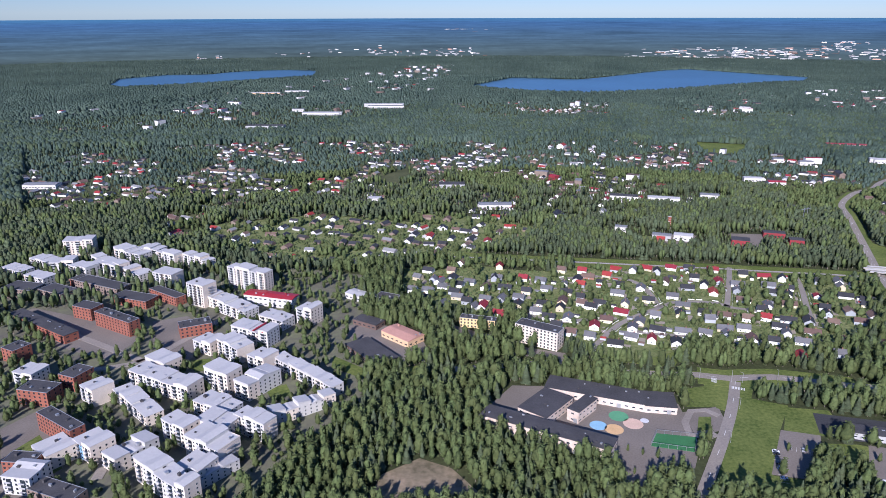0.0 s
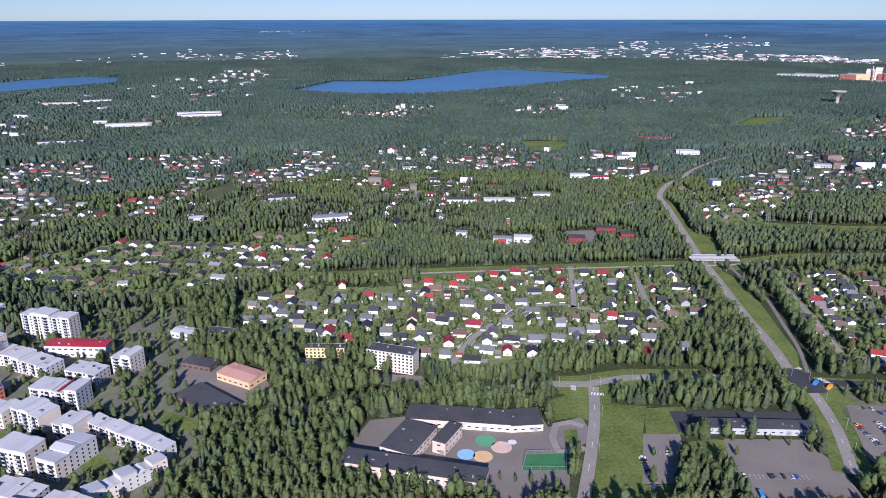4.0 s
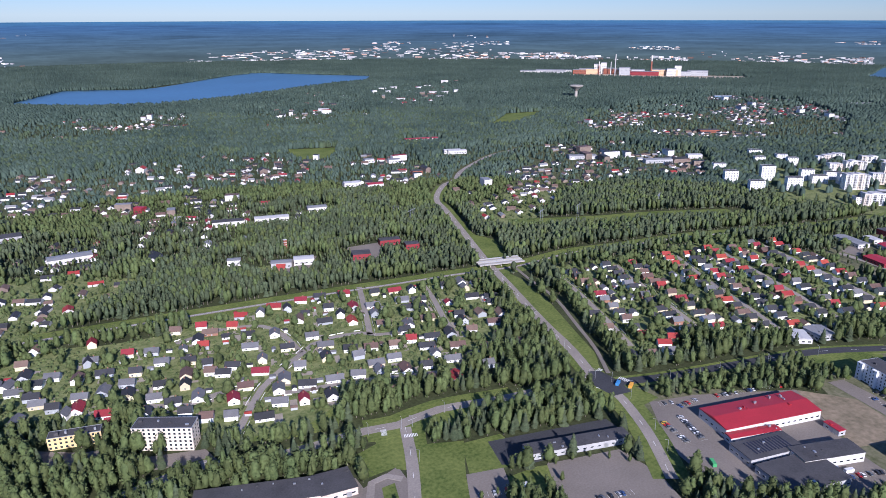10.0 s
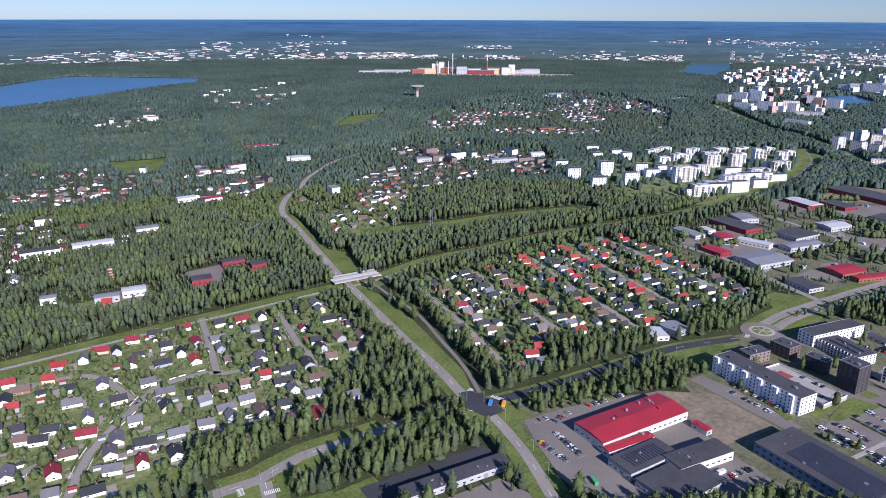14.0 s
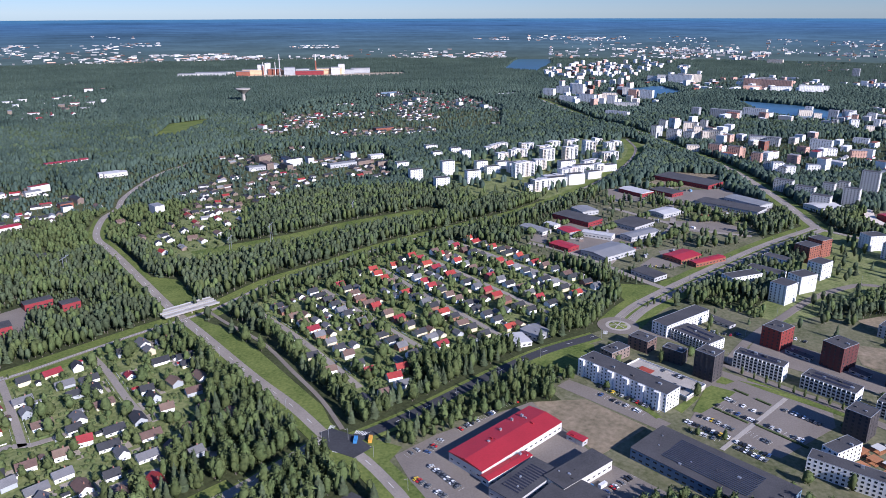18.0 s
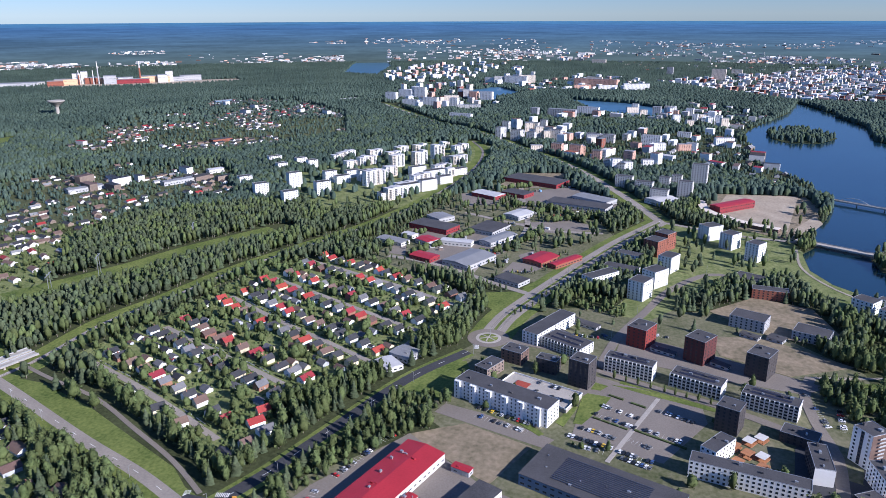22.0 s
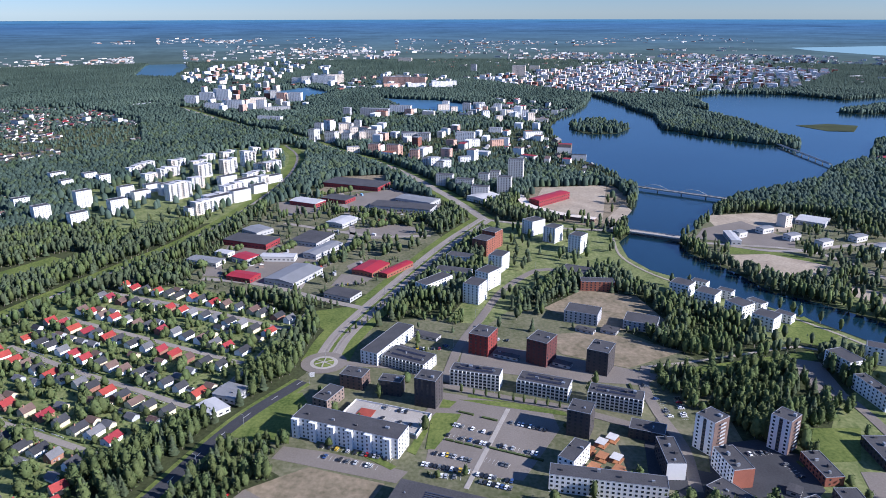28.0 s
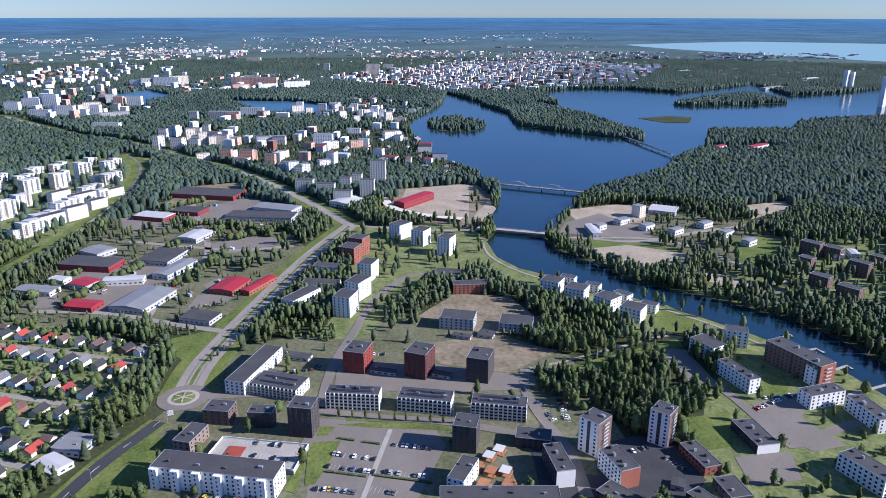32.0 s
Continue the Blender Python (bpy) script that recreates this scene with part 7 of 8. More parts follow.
# school yard
for (x, y), r, tone, word in zip(PLAY, (6, 6.5, 7, 7, 3), ((0.25, 0.45, 0.6), (0.62, 0.4, 0.2), (0.6, 0.42, 0.32), (0.1, 0.3, 0.16), (0.6, 0.6, 0.6)), ("pale blue", "orange", "peach", "green", "pale grey")):
    spot = part("play_surface", disc(bmesh.new(), x, y, r, 0.3), surface("play_" + word.replace(" ", "_"), tone, 0.9, 0.12, 0.2, 1.0))
    tagged(spot, f"round {word} rubber play surface in the school yard", "playground", kind="structure")
pitch = sheet("sports_pitch", PITCH, 0.2, surface("green_turf", (0.04, 0.16, 0.06), 0.9, 0.15, 0.1, 1.0), "small green fenced ball pitch", "pitch")
fence = thing("pitch_fence", pose(0, 0, 0), "thin steel mesh fence round the green pitch", "fence")
for a, b in zip(PITCH, PITCH[1:] + PITCH[:1]):
    part("fence_rail", bar((*a, 3.2), (*b, 3.2), 0.15, 0.15), STEEL, fence)
    for k in range(5):
        q = Vector(a).lerp(Vector(b), k / 5)
        part("post", boxes((q.x - 0.08, q.x + 0.08, q.y - 0.08, q.y + 0.08, 0, 3.3)), STEEL, fence)

# solar arrays, crossings and yard goods
panel_rows(480, 244.7, 73.6, 66, 26, 8.52, 14)
panel_rows(412.1, 341, -103.7, 15, 30, 6.52, 12)
for x, y, turn, w, n in ((401, 484, 20, 4, 8), (408, 463, -75, 4, 8), (384, 465, 20, 4, 7), (226, 487, -20, 4, 9), (212, 500, 70, 4, 7), (652, 372, 15, 4, 7), (640, 330, 80, 4, 6)):
    zebra(x, y, turn, w, n)
CONTAINER = {w: surface("painted_steel_" + w, c, 0.5, 0.15, 0.3, 2.0) for w, c in (("blue", (0.05, 0.2, 0.42)), ("white", (0.6, 0.6, 0.6)), ("green", (0.06, 0.32, 0.12)), ("red", (0.4, 0.06, 0.04)), ("orange", (0.6, 0.3, 0.05)))}
for k, (x, y, turn, word) in enumerate(((424, 300, -20, "blue"), (427, 303, -20, "blue"), (430, 306, -20, "blue"), (437, 300, -20, "white"), (372, 352, 60, "green"), (398, 460, 30, "blue"), (404, 452, 30, "orange"), (268, 352, 70, "blue"), (246, 402, -20, "red"), (250, 396, -20, "white"), (256, 399, 60, "white"), (1010, 400, 30, "orange"), (1030, 380, 60, "white"), (900, 420, 20, "red"))):
    owner = thing("steel_container", pose(x, y, 0.25, 0, 0, turn), f"{word} steel container standing in a yard", "container")
    part("shell", boxes((-3.0, 3.0, -1.2, 1.2, -0.15, 2.4)), CONTAINER[word], owner)
    for q in (-2.98, -1.0, 1.0, 2.98):
        part("rib", boxes((q - 0.08, q + 0.08, -1.26, 1.26, -0.1, 2.46)), CONTAINER[word], owner)

# water tower
tower = thing("water_tower", pose(*WATER_TOWER, 0), "grey concrete mushroom-shaped water tower above the trees", "water tower")
part("shaft", lathe(bmesh.new(), [(7, -0.5), (5, 12), (5, 32)], 20), CONCRETE, tower)
part("bowl", lathe(bmesh.new(), [(5.1, 31), (10, 36), (23, 46), (23, 48.5), (20, 49), (1, 50)], 28), CONCRETE, tower)

# mill by the horizon
mill_mid = Vector(CHIMNEY)
view = (mill_mid - MIDDLE).normalized()
across = Vector((view.y, -view.x))
for k, (u, w, d, h, tone) in enumerate(((-330, 60, 40, 20, "BRICK_WALL"), (-250, 30, 30, 46, "WHITE_WALL"), (-190, 60, 50, 26, "BRICK_WALL"), (-120, 50, 40, 34, "GREY_WALL"), (-60, 60, 40, 24, "WHITE_WALL"), (20, 60, 30, 20, "PEACH_WALL"), (90, 40, 40, 32, "WHITE_WALL"), (150, 60, 30, 18, "GREY_WALL"), (-420, 90, 40, 14, "WHITE_WALL"), (-560, 110, 50, 12, "WHITE_WALL"), (-290, 90, 40, 24, "PEACH_WALL"), (-150, 120, 50, 22, "PEACH_WALL"), (-30, 130, 40, 18, "RED_WALL"), (60, 120, 50, 26, "PEACH_WALL"), (210, 90, 40, 22, "GREY_WALL"), (-470, 140, 50, 17, "GREY_WALL"), (120, 30, 30, 44, "WHITE_WALL"), (-220, 26, 30, 52, "WHITE_WALL"))):
    q = mill_mid + across * u + view * (k % 3) * 25
    hall(round(q.x), round(q.y), math.degrees(math.atan2(across.y, across.x)), w, d, h, tone, "GREY_ROOF")
for u, r, h, tone in ((0, 4.5, 92, "RED_BRICK"), (-165, 3, 95, "GREY"), (-185, 2.5, 60, "WHITE"), (-240, 3, 60, "RED_BRICK")):
    q = mill_mid + across * u
    stack = thing("factory_chimney", pose(q.x, q.y, 0), f"tall {WORDS[tone]} factory chimney", "chimney")
    part("shaft", lathe(bmesh.new(), [(r, -0.5), (r * 0.75, h * 0.7)], 12), PALETTE[tone], stack)
    part("upper_shaft", lathe(bmesh.new(), [(r * 0.75, h * 0.7 + 0.01), (r * 0.6, h)], 12), PALETTE["WHITE"], stack)

# drill tower
drill = thing("drill_tower", pose(*REDT, 0), "slender red and white striped drill tower", "tower")
for k in range(6):
    part("storey", boxes((-1.8, 1.8, -1.8, 1.8, k * 3.0 - (0.4 if k == 0 else 0), k * 3.0 + 2.7)), HALL_WALLS["BRICK_WALL"], drill)
    part("landing", boxes((-2.1, 2.1, -2.1, 2.1, k * 3.0 + 2.71, k * 3.0 + 2.99)), PALETTE["WHITE"], drill)

# pylons and lamps
for x, y in PYLONS:
    mast = thing("power_pylon", pose(x, y, 0, 0, 0, 30), "slim grey steel power line pylon", "pylon")
    for s in (-1, 1):
        part("leg", bar((s * 5, 0, -0.3), (s * 3.4, 0, 24), 0.4, 0.4), STEEL, mast)
    part("cross_arm", bar((-10, 0, 22), (10, 0, 22), 0.5, 0.6), STEEL, mast)


def lamp_mesh():
    bm = boxes((-0.09, 0.09, -0.09, 0.09, 0, 9))
    beam(bm, (0, 0, 8.95), (1.8, 0, 9.2), 0.1, 0.1)
    return mesh_of("pole", bm, STEEL)


pole = lamp_mesh()
head = mesh_of("lamp_head", boxes((1.5, 2.4, -0.15, 0.15, 9.1, 9.3)), CONCRETE)
for line, off, gap_ in ((NORTH_ROAD[:8], 6, 42), (MAIN_EAST, 0, 38), (MAIN_DARK, 7, 36), (SOUTH_ROAD, 6, 34), (SCHOOL_ROAD, 5, 36), (TOWN_ST_A, 5, 34), (TOWN_ST_B, 5, 36), (MAIN_WEST[:6], 6, 40)):
    way_points = curve_through(line, gap_)
    for i in range(len(way_points) - 1):
        way = (way_points[i + 1] - way_points[i]).normalized()
        q = way_points[i] + Vector((-way.y, way.x)) * off
        post = thing("street_lamp", pose(q.x, q.y, 0, 0, 0, math.degrees(math.atan2(way.y, way.x)) - 90), "tall grey steel street lamp beside the road", "street lamp", "street lamps")
        child("lamp_head", head, child("pole", pole, post))


# ---- hedges on the car park, wooden terraces in the courtyard ----
for line in (LOT_HEDGE_A, LOT_HEDGE_B, LOT_HEDGE_C, LOT_HEDGE_D, LOT_HEDGE_E):
    edging("hedge", line, 0.0, 1.1, 0.8, LEAF, "low clipped hedge between parking bays", 0.9)
WOOD = surface("warm_deck_boards", (0.34, 0.15, 0.07), 0.8, 0.2, 0.3, 2.0)
for n, (x, y) in enumerate(TERRACES):
    owner = thing("garden_terrace", pose(x, y, 0.2, 0, 0, -32), "wooden courtyard terrace with a flat pergola", "terrace", "courtyard terraces")
    SOLID.append(footprint(x, y, -32, 9, 8, 0.5))
    part("deck", boxes((-4.5, 4.5, -4, 4, 0, 0.35)), WOOD, owner)
    for a in (-3.6, 3.6):
        for b in (-3.0, 3.0):
            part("post", boxes((a - 0.12, a + 0.12, b - 0.12, b + 0.12, 0.35, 2.7)), WOOD, owner)
    part("roof", boxes((-4.0, 4.0, -3.4, 3.4, 2.7, 2.9)), WOOD if n % 3 else PALETTE["WHITE"], owner)

# ---- vans, containers and stacks in the works yards ----
YRNG = random.Random(17)
for n, (x, y) in enumerate(YARD_SPOTS):
    for k in range(2):
        px, py, turn = x + YRNG.uniform(-9, 9), y + YRNG.uniform(-9, 9), YRNG.choice((-60, 30)) + YRNG.uniform(-6, 6)
        if any(inside(np.array([(px, py)]), foot)[0] for foot in SOLID):
            continue
        if (n + k) % 3 == 0:
            car(px, py, turn, YRNG.choice((0, 0, 1, 2, 3)))
            continue
        tone = YRNG.choice(("WHITE", "BLUE", "RED_BRICK", "GREY", "TAUPE"))
        owner = thing("storage_container", pose(px, py, 0.2, 0, 0, turn), f"{WORDS[tone].split()[0]} steel storage container in a works yard", "container", "yard containers")
        part("body", boxes((-3.0, 3.0, -1.2, 1.2, 0, 2.6)), PALETTE[tone], owner)
        part("door", boxes((3.005, 3.08, -1.1, 1.1, 0.1, 2.5)), STEEL, owner)
# ---- ground and distance ----
bm = bmesh.new()
ring = [bm.verts.new((MIDDLE.x + 4800 * math.cos(2 * math.pi * k / 96), MIDDLE.y + 4800 * math.sin(2 * math.pi * k / 96), 0)) for k in range(96)]
bm.faces.new(ring)
tagged(part("ground", bm, GROUND), "flat wooded ground reaching to the horizon", "ground", kind="structure")
# the backdrop ring glows by itself, with distance haze in its colours
far = bpy.data.materials.new("hazed_distance_glow")
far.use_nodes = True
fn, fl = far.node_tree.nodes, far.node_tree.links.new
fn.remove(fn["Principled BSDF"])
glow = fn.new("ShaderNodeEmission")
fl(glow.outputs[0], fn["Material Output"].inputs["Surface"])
where = fn.new("ShaderNodeNewGeometry")
split = fn.new("ShaderNodeSeparateXYZ")
fl(where.outputs["Position"], split.inputs[0])
EYE = 275.0


def fnode(kind, **values):
    node = fn.new(kind)
    for key, value in values.items():
        node.inputs[key].default_value = value
    return node


def fmath(op, a, b):
    node = fn.new("ShaderNodeMath")
    node.operation = op
    for k, v in enumerate((a, b)):
        if isinstance(v, float):
            node.inputs[k].default_value = v
        else:
            fl(v, node.inputs[k])
    return node.outputs[0]


# the plain beyond, laid out in ground metres that shrink towards the horizon
centred = fn.new("ShaderNodeVectorMath")
centred.operation, centred.inputs[1].default_value = "SUBTRACT", (MIDDLE.x, MIDDLE.y, 0)
fl(where.outputs["Position"], centred.inputs[0])
spread_ = fmath("DIVIDE", EYE, fmath("SUBTRACT", EYE, split.outputs["Z"]))
plain = fn.new("ShaderNodeVectorMath")
plain.operation = "SCALE"
fl(centred.outputs[0], plain.inputs[0])
fl(spread_, plain.inputs["Scale"])
flat = fn.new("ShaderNodeVectorMath")
flat.operation, flat.inputs[1].default_value = "MULTIPLY", (1, 1, 0)
fl(plain.outputs[0], flat.inputs[0])


def plain_noise(size, detail, low, high, to_low, to_high):
    tex = fnode("ShaderNodeTexNoise", Scale=1.0 / size, Detail=detail, Roughness=0.65)
    fl(flat.outputs[0], tex.inputs["Vector"])
    out = fn.new("ShaderNodeMapRange")
    for key, value in (("From Min", low), ("From Max", high), ("To Min", to_low), ("To Max", to_high)):
        out.inputs[key].default_value = value
    fl(tex.outputs["Fac"], out.inputs["Value"])
    return out.outputs["Result"]


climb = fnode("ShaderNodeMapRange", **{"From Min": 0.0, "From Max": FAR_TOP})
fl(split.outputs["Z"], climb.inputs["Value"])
# bluer towards the top: haze painted as a colour ramp
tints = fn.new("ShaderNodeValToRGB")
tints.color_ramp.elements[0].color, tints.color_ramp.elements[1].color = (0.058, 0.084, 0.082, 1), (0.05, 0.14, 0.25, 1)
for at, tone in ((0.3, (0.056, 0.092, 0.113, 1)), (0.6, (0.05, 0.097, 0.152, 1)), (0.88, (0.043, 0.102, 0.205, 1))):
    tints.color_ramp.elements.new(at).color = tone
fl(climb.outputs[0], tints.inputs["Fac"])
# forest tone and grain; the widest noise is painted cloud shadow
forest = fmath("MULTIPLY", fmath("MULTIPLY", plain_noise(700.0, 9.0, 0.3, 0.7, 0.72, 1.28), plain_noise(90.0, 4.0, 0.3, 0.7, 0.86, 1.14)), plain_noise(5200.0, 3.0, 0.34, 0.46, 0.72, 1.0))
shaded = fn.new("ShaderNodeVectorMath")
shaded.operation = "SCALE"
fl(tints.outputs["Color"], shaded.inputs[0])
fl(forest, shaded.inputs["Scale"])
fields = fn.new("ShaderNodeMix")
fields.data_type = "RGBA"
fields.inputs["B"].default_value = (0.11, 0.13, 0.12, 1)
fl(plain_noise(420.0, 6.0, 0.66, 0.74, 0.0, 0.55), fields.inputs["Factor"])
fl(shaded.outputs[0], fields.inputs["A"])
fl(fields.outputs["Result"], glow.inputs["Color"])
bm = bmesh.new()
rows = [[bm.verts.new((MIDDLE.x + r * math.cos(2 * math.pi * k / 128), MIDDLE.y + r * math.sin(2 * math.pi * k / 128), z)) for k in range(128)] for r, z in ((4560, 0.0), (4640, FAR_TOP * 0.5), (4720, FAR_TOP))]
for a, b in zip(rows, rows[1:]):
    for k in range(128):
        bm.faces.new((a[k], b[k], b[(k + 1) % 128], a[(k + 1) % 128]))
tagged(part("backdrop", bm, far), "glowing forest plain backdrop with blue haze in its colour", "backdrop", kind="structure")

# sea strip laid on the backdrop, bright by its own emission
sea = bpy.data.materials.new("far_sea_glow")
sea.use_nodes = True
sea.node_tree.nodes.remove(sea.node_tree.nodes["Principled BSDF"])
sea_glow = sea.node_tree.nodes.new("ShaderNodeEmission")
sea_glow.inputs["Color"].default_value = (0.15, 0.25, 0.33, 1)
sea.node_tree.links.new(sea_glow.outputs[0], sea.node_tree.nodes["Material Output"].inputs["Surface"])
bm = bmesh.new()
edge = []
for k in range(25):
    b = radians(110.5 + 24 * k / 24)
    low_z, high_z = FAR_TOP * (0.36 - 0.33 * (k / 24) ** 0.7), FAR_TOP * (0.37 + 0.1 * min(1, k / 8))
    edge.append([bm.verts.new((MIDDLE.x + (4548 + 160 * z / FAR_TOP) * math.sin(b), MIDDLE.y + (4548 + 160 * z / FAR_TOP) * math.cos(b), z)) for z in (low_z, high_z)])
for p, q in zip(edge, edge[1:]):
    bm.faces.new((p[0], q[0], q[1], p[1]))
tagged(part("backdrop", bm, sea), "pale glowing backdrop strip of sea along the horizon", "backdrop", kind="structure")

# small pale buildings strewn over the plain towards the horizon
SRNG = random.Random(23)
PALE = [PALETTE["BRIGHT"], PALETTE["GREY"], PALETTE["PINK"], SEAM_GREY, ROOF_TONES["brown"]]


def strewn(b0, b1, d0, d1, n, wide=34.0, tall=8.0):
    """Buildings between two bearings and two ground distances, drawn in to the rim of the built ground."""
    bm = bmesh.new()
    knots = [(SRNG.uniform(b0, b1), SRNG.uniform(d0 ** 0.5, d1 ** 0.5) ** 2) for _ in range(max(3, n // 5))]
    for _ in range(2 * n):
        b, d = SRNG.choice(knots)
        b, d = min(b1, max(b0, b + SRNG.gauss(0, 1.0))), min(d1, max(d0, d * (1 + SRNG.gauss(0, 0.045))))
        z = EYE * (1 - 4640 / d)
        r = 4548 + 160 * z / FAR_TOP
        z = EYE * (1 - r / d)
        k = r / d
        w, h = wide * SRNG.uniform(0.2, 1.1) ** 1.5 * k / 2, tall * SRNG.uniform(0.25, 0.95) * k
        m = Matrix.Translation((MIDDLE.x + r * math.sin(radians(b)), MIDDLE.y + r * math.cos(radians(b)), z)) @ Matrix.Rotation(radians(-b + SRNG.uniform(-35, 35)), 4, "Z")
        start = len(bm.verts)
        tone = SRNG.choice((0, 0, 0, 1, 1, 1, 1, 2, 3, 4))
        box(bm, -w, w, -5, 5, 0, h, tone)
        bm.faces.ensure_lookup_table()
        bm.faces[-5].material_index = SRNG.choice((1, 3, 3, 4)) if tone != 4 else 4
        bm.verts.ensure_lookup_table()
        for v in bm.verts[start:]:
            v.co = m @ v.co
    tagged(part("distant_town", bm, PALE), "tiny pale buildings on the wooded plain towards the horizon", "houses", kind="stuff")


for zone in ((13.3, 27.3, 4700, 6100, 90, 60, 7), (27, 37.4, 4650, 7600, 120, 45, 8), (37, 42, 4700, 5400, 35, 60, 8), (38.6, 51.4, 4650, 5000, 60, 50, 13), (33.2, 35.8, 9000, 10100, 7),
             (46.7, 50.2, 6160, 6600, 26), (56, 63, 4700, 5350, 45), (60.5, 63.3, 7800, 9500, 12, 50, 9), (64.9, 71.2, 7600, 9500, 40, 40, 9), (71.3, 76.4, 4900, 6260, 60, 36, 11), (52, 62.7, 4680, 6100, 40),
             (66.6, 80, 4650, 9000, 110, 36, 11), (76.8, 82, 4750, 5700, 40, 50, 17), (82, 97.4, 4650, 8300, 110, 36, 11), (89.7, 113.3, 4650, 5370, 220, 36, 14), (84.8, 97.8, 5800, 8100, 35, 40, 9),
             (97.7, 110, 6000, 10500, 45, 50, 9), (113, 119, 4745, 5480, 45, 40, 10), (118, 127, 4760, 5700, 40, 50, 9), (-7, 3, 4650, 6200, 40, 28, 8), (-20, -8, 4700, 5600, 12), (-1.3, 3.2, 10600, 12300, 10, 110, 5)):
    strewn(*zone)

# ---- woods ----
TRNG = np.random.default_rng(5)


def stem(r, top, lean=0.0):
    v = np.array([(r * math.cos(a), r * math.sin(a), 0) for a in (0, 2.1, 4.2)] + [(lean + 0.4 * r * math.cos(a), 0.4 * r * math.sin(a), top) for a in (0, 2.1, 4.2)])
    return v, np.array([(0, 1, 4), (0, 4, 3), (1, 2, 5), (1, 5, 4), (2, 0, 3), (2, 3, 5)])


def gather(pieces):
    verts, faces, slot, n = [], [], [], 0
    for (v, f), s in pieces:
        verts.append(v)
        faces.append(f + n)
        slot.append(np.full(len(f), s))
        n += len(v)
    return np.concatenate(verts), np.concatenate(faces), np.concatenate(slot)


def birch(rng, rings, leaves, wide=0.2, size=0.034, foot=0.12, full=0.55, sides=7):
    """A crown: an uneven core, and round it a loose shell of many small sprays of leaves."""
    pieces = [(stem(0.013, 0.6), 1)]

    def reach(z):
        return wide * np.clip((z - foot + 0.02) / 0.22, 0.12, 1) ** 0.6 * np.clip((1.02 - z) / 0.5, 0, 1) ** (full + 0.06)
    top = np.array([(0, 0, 0.97), (0, 0, foot + 0.02)])
    grid, z = [], np.linspace(foot + 0.03, 0.87, rings)
    phase = rng.uniform(0, 6, 3)
    for k in range(rings):
        a = np.arange(sides) * 6.283 / sides + (k % 2) * 0.45
        lobe = 1 + 0.22 * np.sin(2 * a + phase[0] + 5 * z[k]) + 0.18 * np.sin(3 * a + phase[1] - 9 * z[k])
        q = reach(z[k]) * 0.82 * lobe * rng.uniform(0.78, 1.2, sides)
        grid.append(np.stack([q * np.cos(a), q * np.sin(a), z[k] + rng.uniform(-0.035, 0.035, sides)], 1))
    v = np.concatenate([*grid, top])
    f = []
    for k in range(rings - 1):
        for i in range(sides):
            a, b, c, d = k * sides + i, k * sides + (i + 1) % sides, (k + 1) * sides + i, (k + 1) * sides + (i + 1) % sides
            f += [(a, b, d), (a, d, c)]
    f += [((rings - 1) * sides + i, (rings - 1) * sides + (i + 1) % sides, rings * sides) for i in range(sides)]
    f += [((i + 1) % sides, i, rings * sides + 1) for i in range(sides)]
    pieces.append(((v, np.array(f)), 0))
    if leaves:
        z = foot + 0.02 + (0.98 - foot) * rng.uniform(0, 1, leaves) ** 0.9
        a = rng.uniform(0, 6.28, leaves)
        lobes = 1 + 0.22 * np.sin(2 * a + phase[0] + 5 * z) + 0.18 * np.sin(3 * a + phase[1] - 9 * z)
        q = reach(z) * lobes * rng.uniform(0.75, 1.15, leaves)
        c = np.stack([q * np.cos(a), q * np.sin(a), z], 1)
        v = (c[:, None] + rng.normal(0, size, (leaves, 3, 3))).reshape(-1, 3)
        pieces.append(((v, np.arange(leaves * 3).reshape(-1, 3)), 0))
    return gather(pieces)


def spruce(rng, tiers, sides, wide=0.17):
    pieces = [(stem(0.012, 0.4), 1)]
    for k in range(tiers):
        low, high = 0.1 + 0.8 * k / tiers, 0.1 + 0.8 * k / tiers + 1.5 * 0.8 / tiers
        r = wide * (1 - k / tiers) ** 0.85 + 0.02
        a = np.arange(sides) * 6.283 / sides + rng.uniform(0, 6)
        q = r * rng.uniform(0.65, 1.25, sides)
        v = np.concatenate([np.stack([q * np.cos(a), q * np.sin(a), low + rng.uniform(-0.03, 0.03, sides)], 1), [(0, 0, min(1.0, high))]])
        pieces.append(((v, np.array([(i, (i + 1) % sides, sides) for i in range(sides)])), 0))
    return gather(pieces)


def dome(rng, n=4):
    """A crown seen from afar: a rough pointed cap."""
    a = np.arange(n) * 6.283 / n + rng.uniform(0, 6)
    low = np.stack([0.45 * np.cos(a), 0.45 * np.sin(a), np.zeros(n)], 1)
    mid = np.stack([0.36 * rng.uniform(0.6, 1.3, n) * np.cos(a + 0.6), 0.36 * rng.uniform(0.6, 1.3, n) * np.sin(a + 0.6), rng.uniform(0.4, 0.75, n)], 1)
    v = np.concatenate([low, mid, [(rng.uniform(-0.1, 0.1), rng.uniform(-0.1, 0.1), 1.0)]])
    f = [(i, (i + 1) % n, n + i) for i in range(n)] + [((i + 1) % n, n + (i + 1) % n, n + i) for i in range(n)] + [(n + i, n + (i + 1) % n, 2 * n) for i in range(n)]
    return v, np.array(f), np.zeros(3 * n, int)


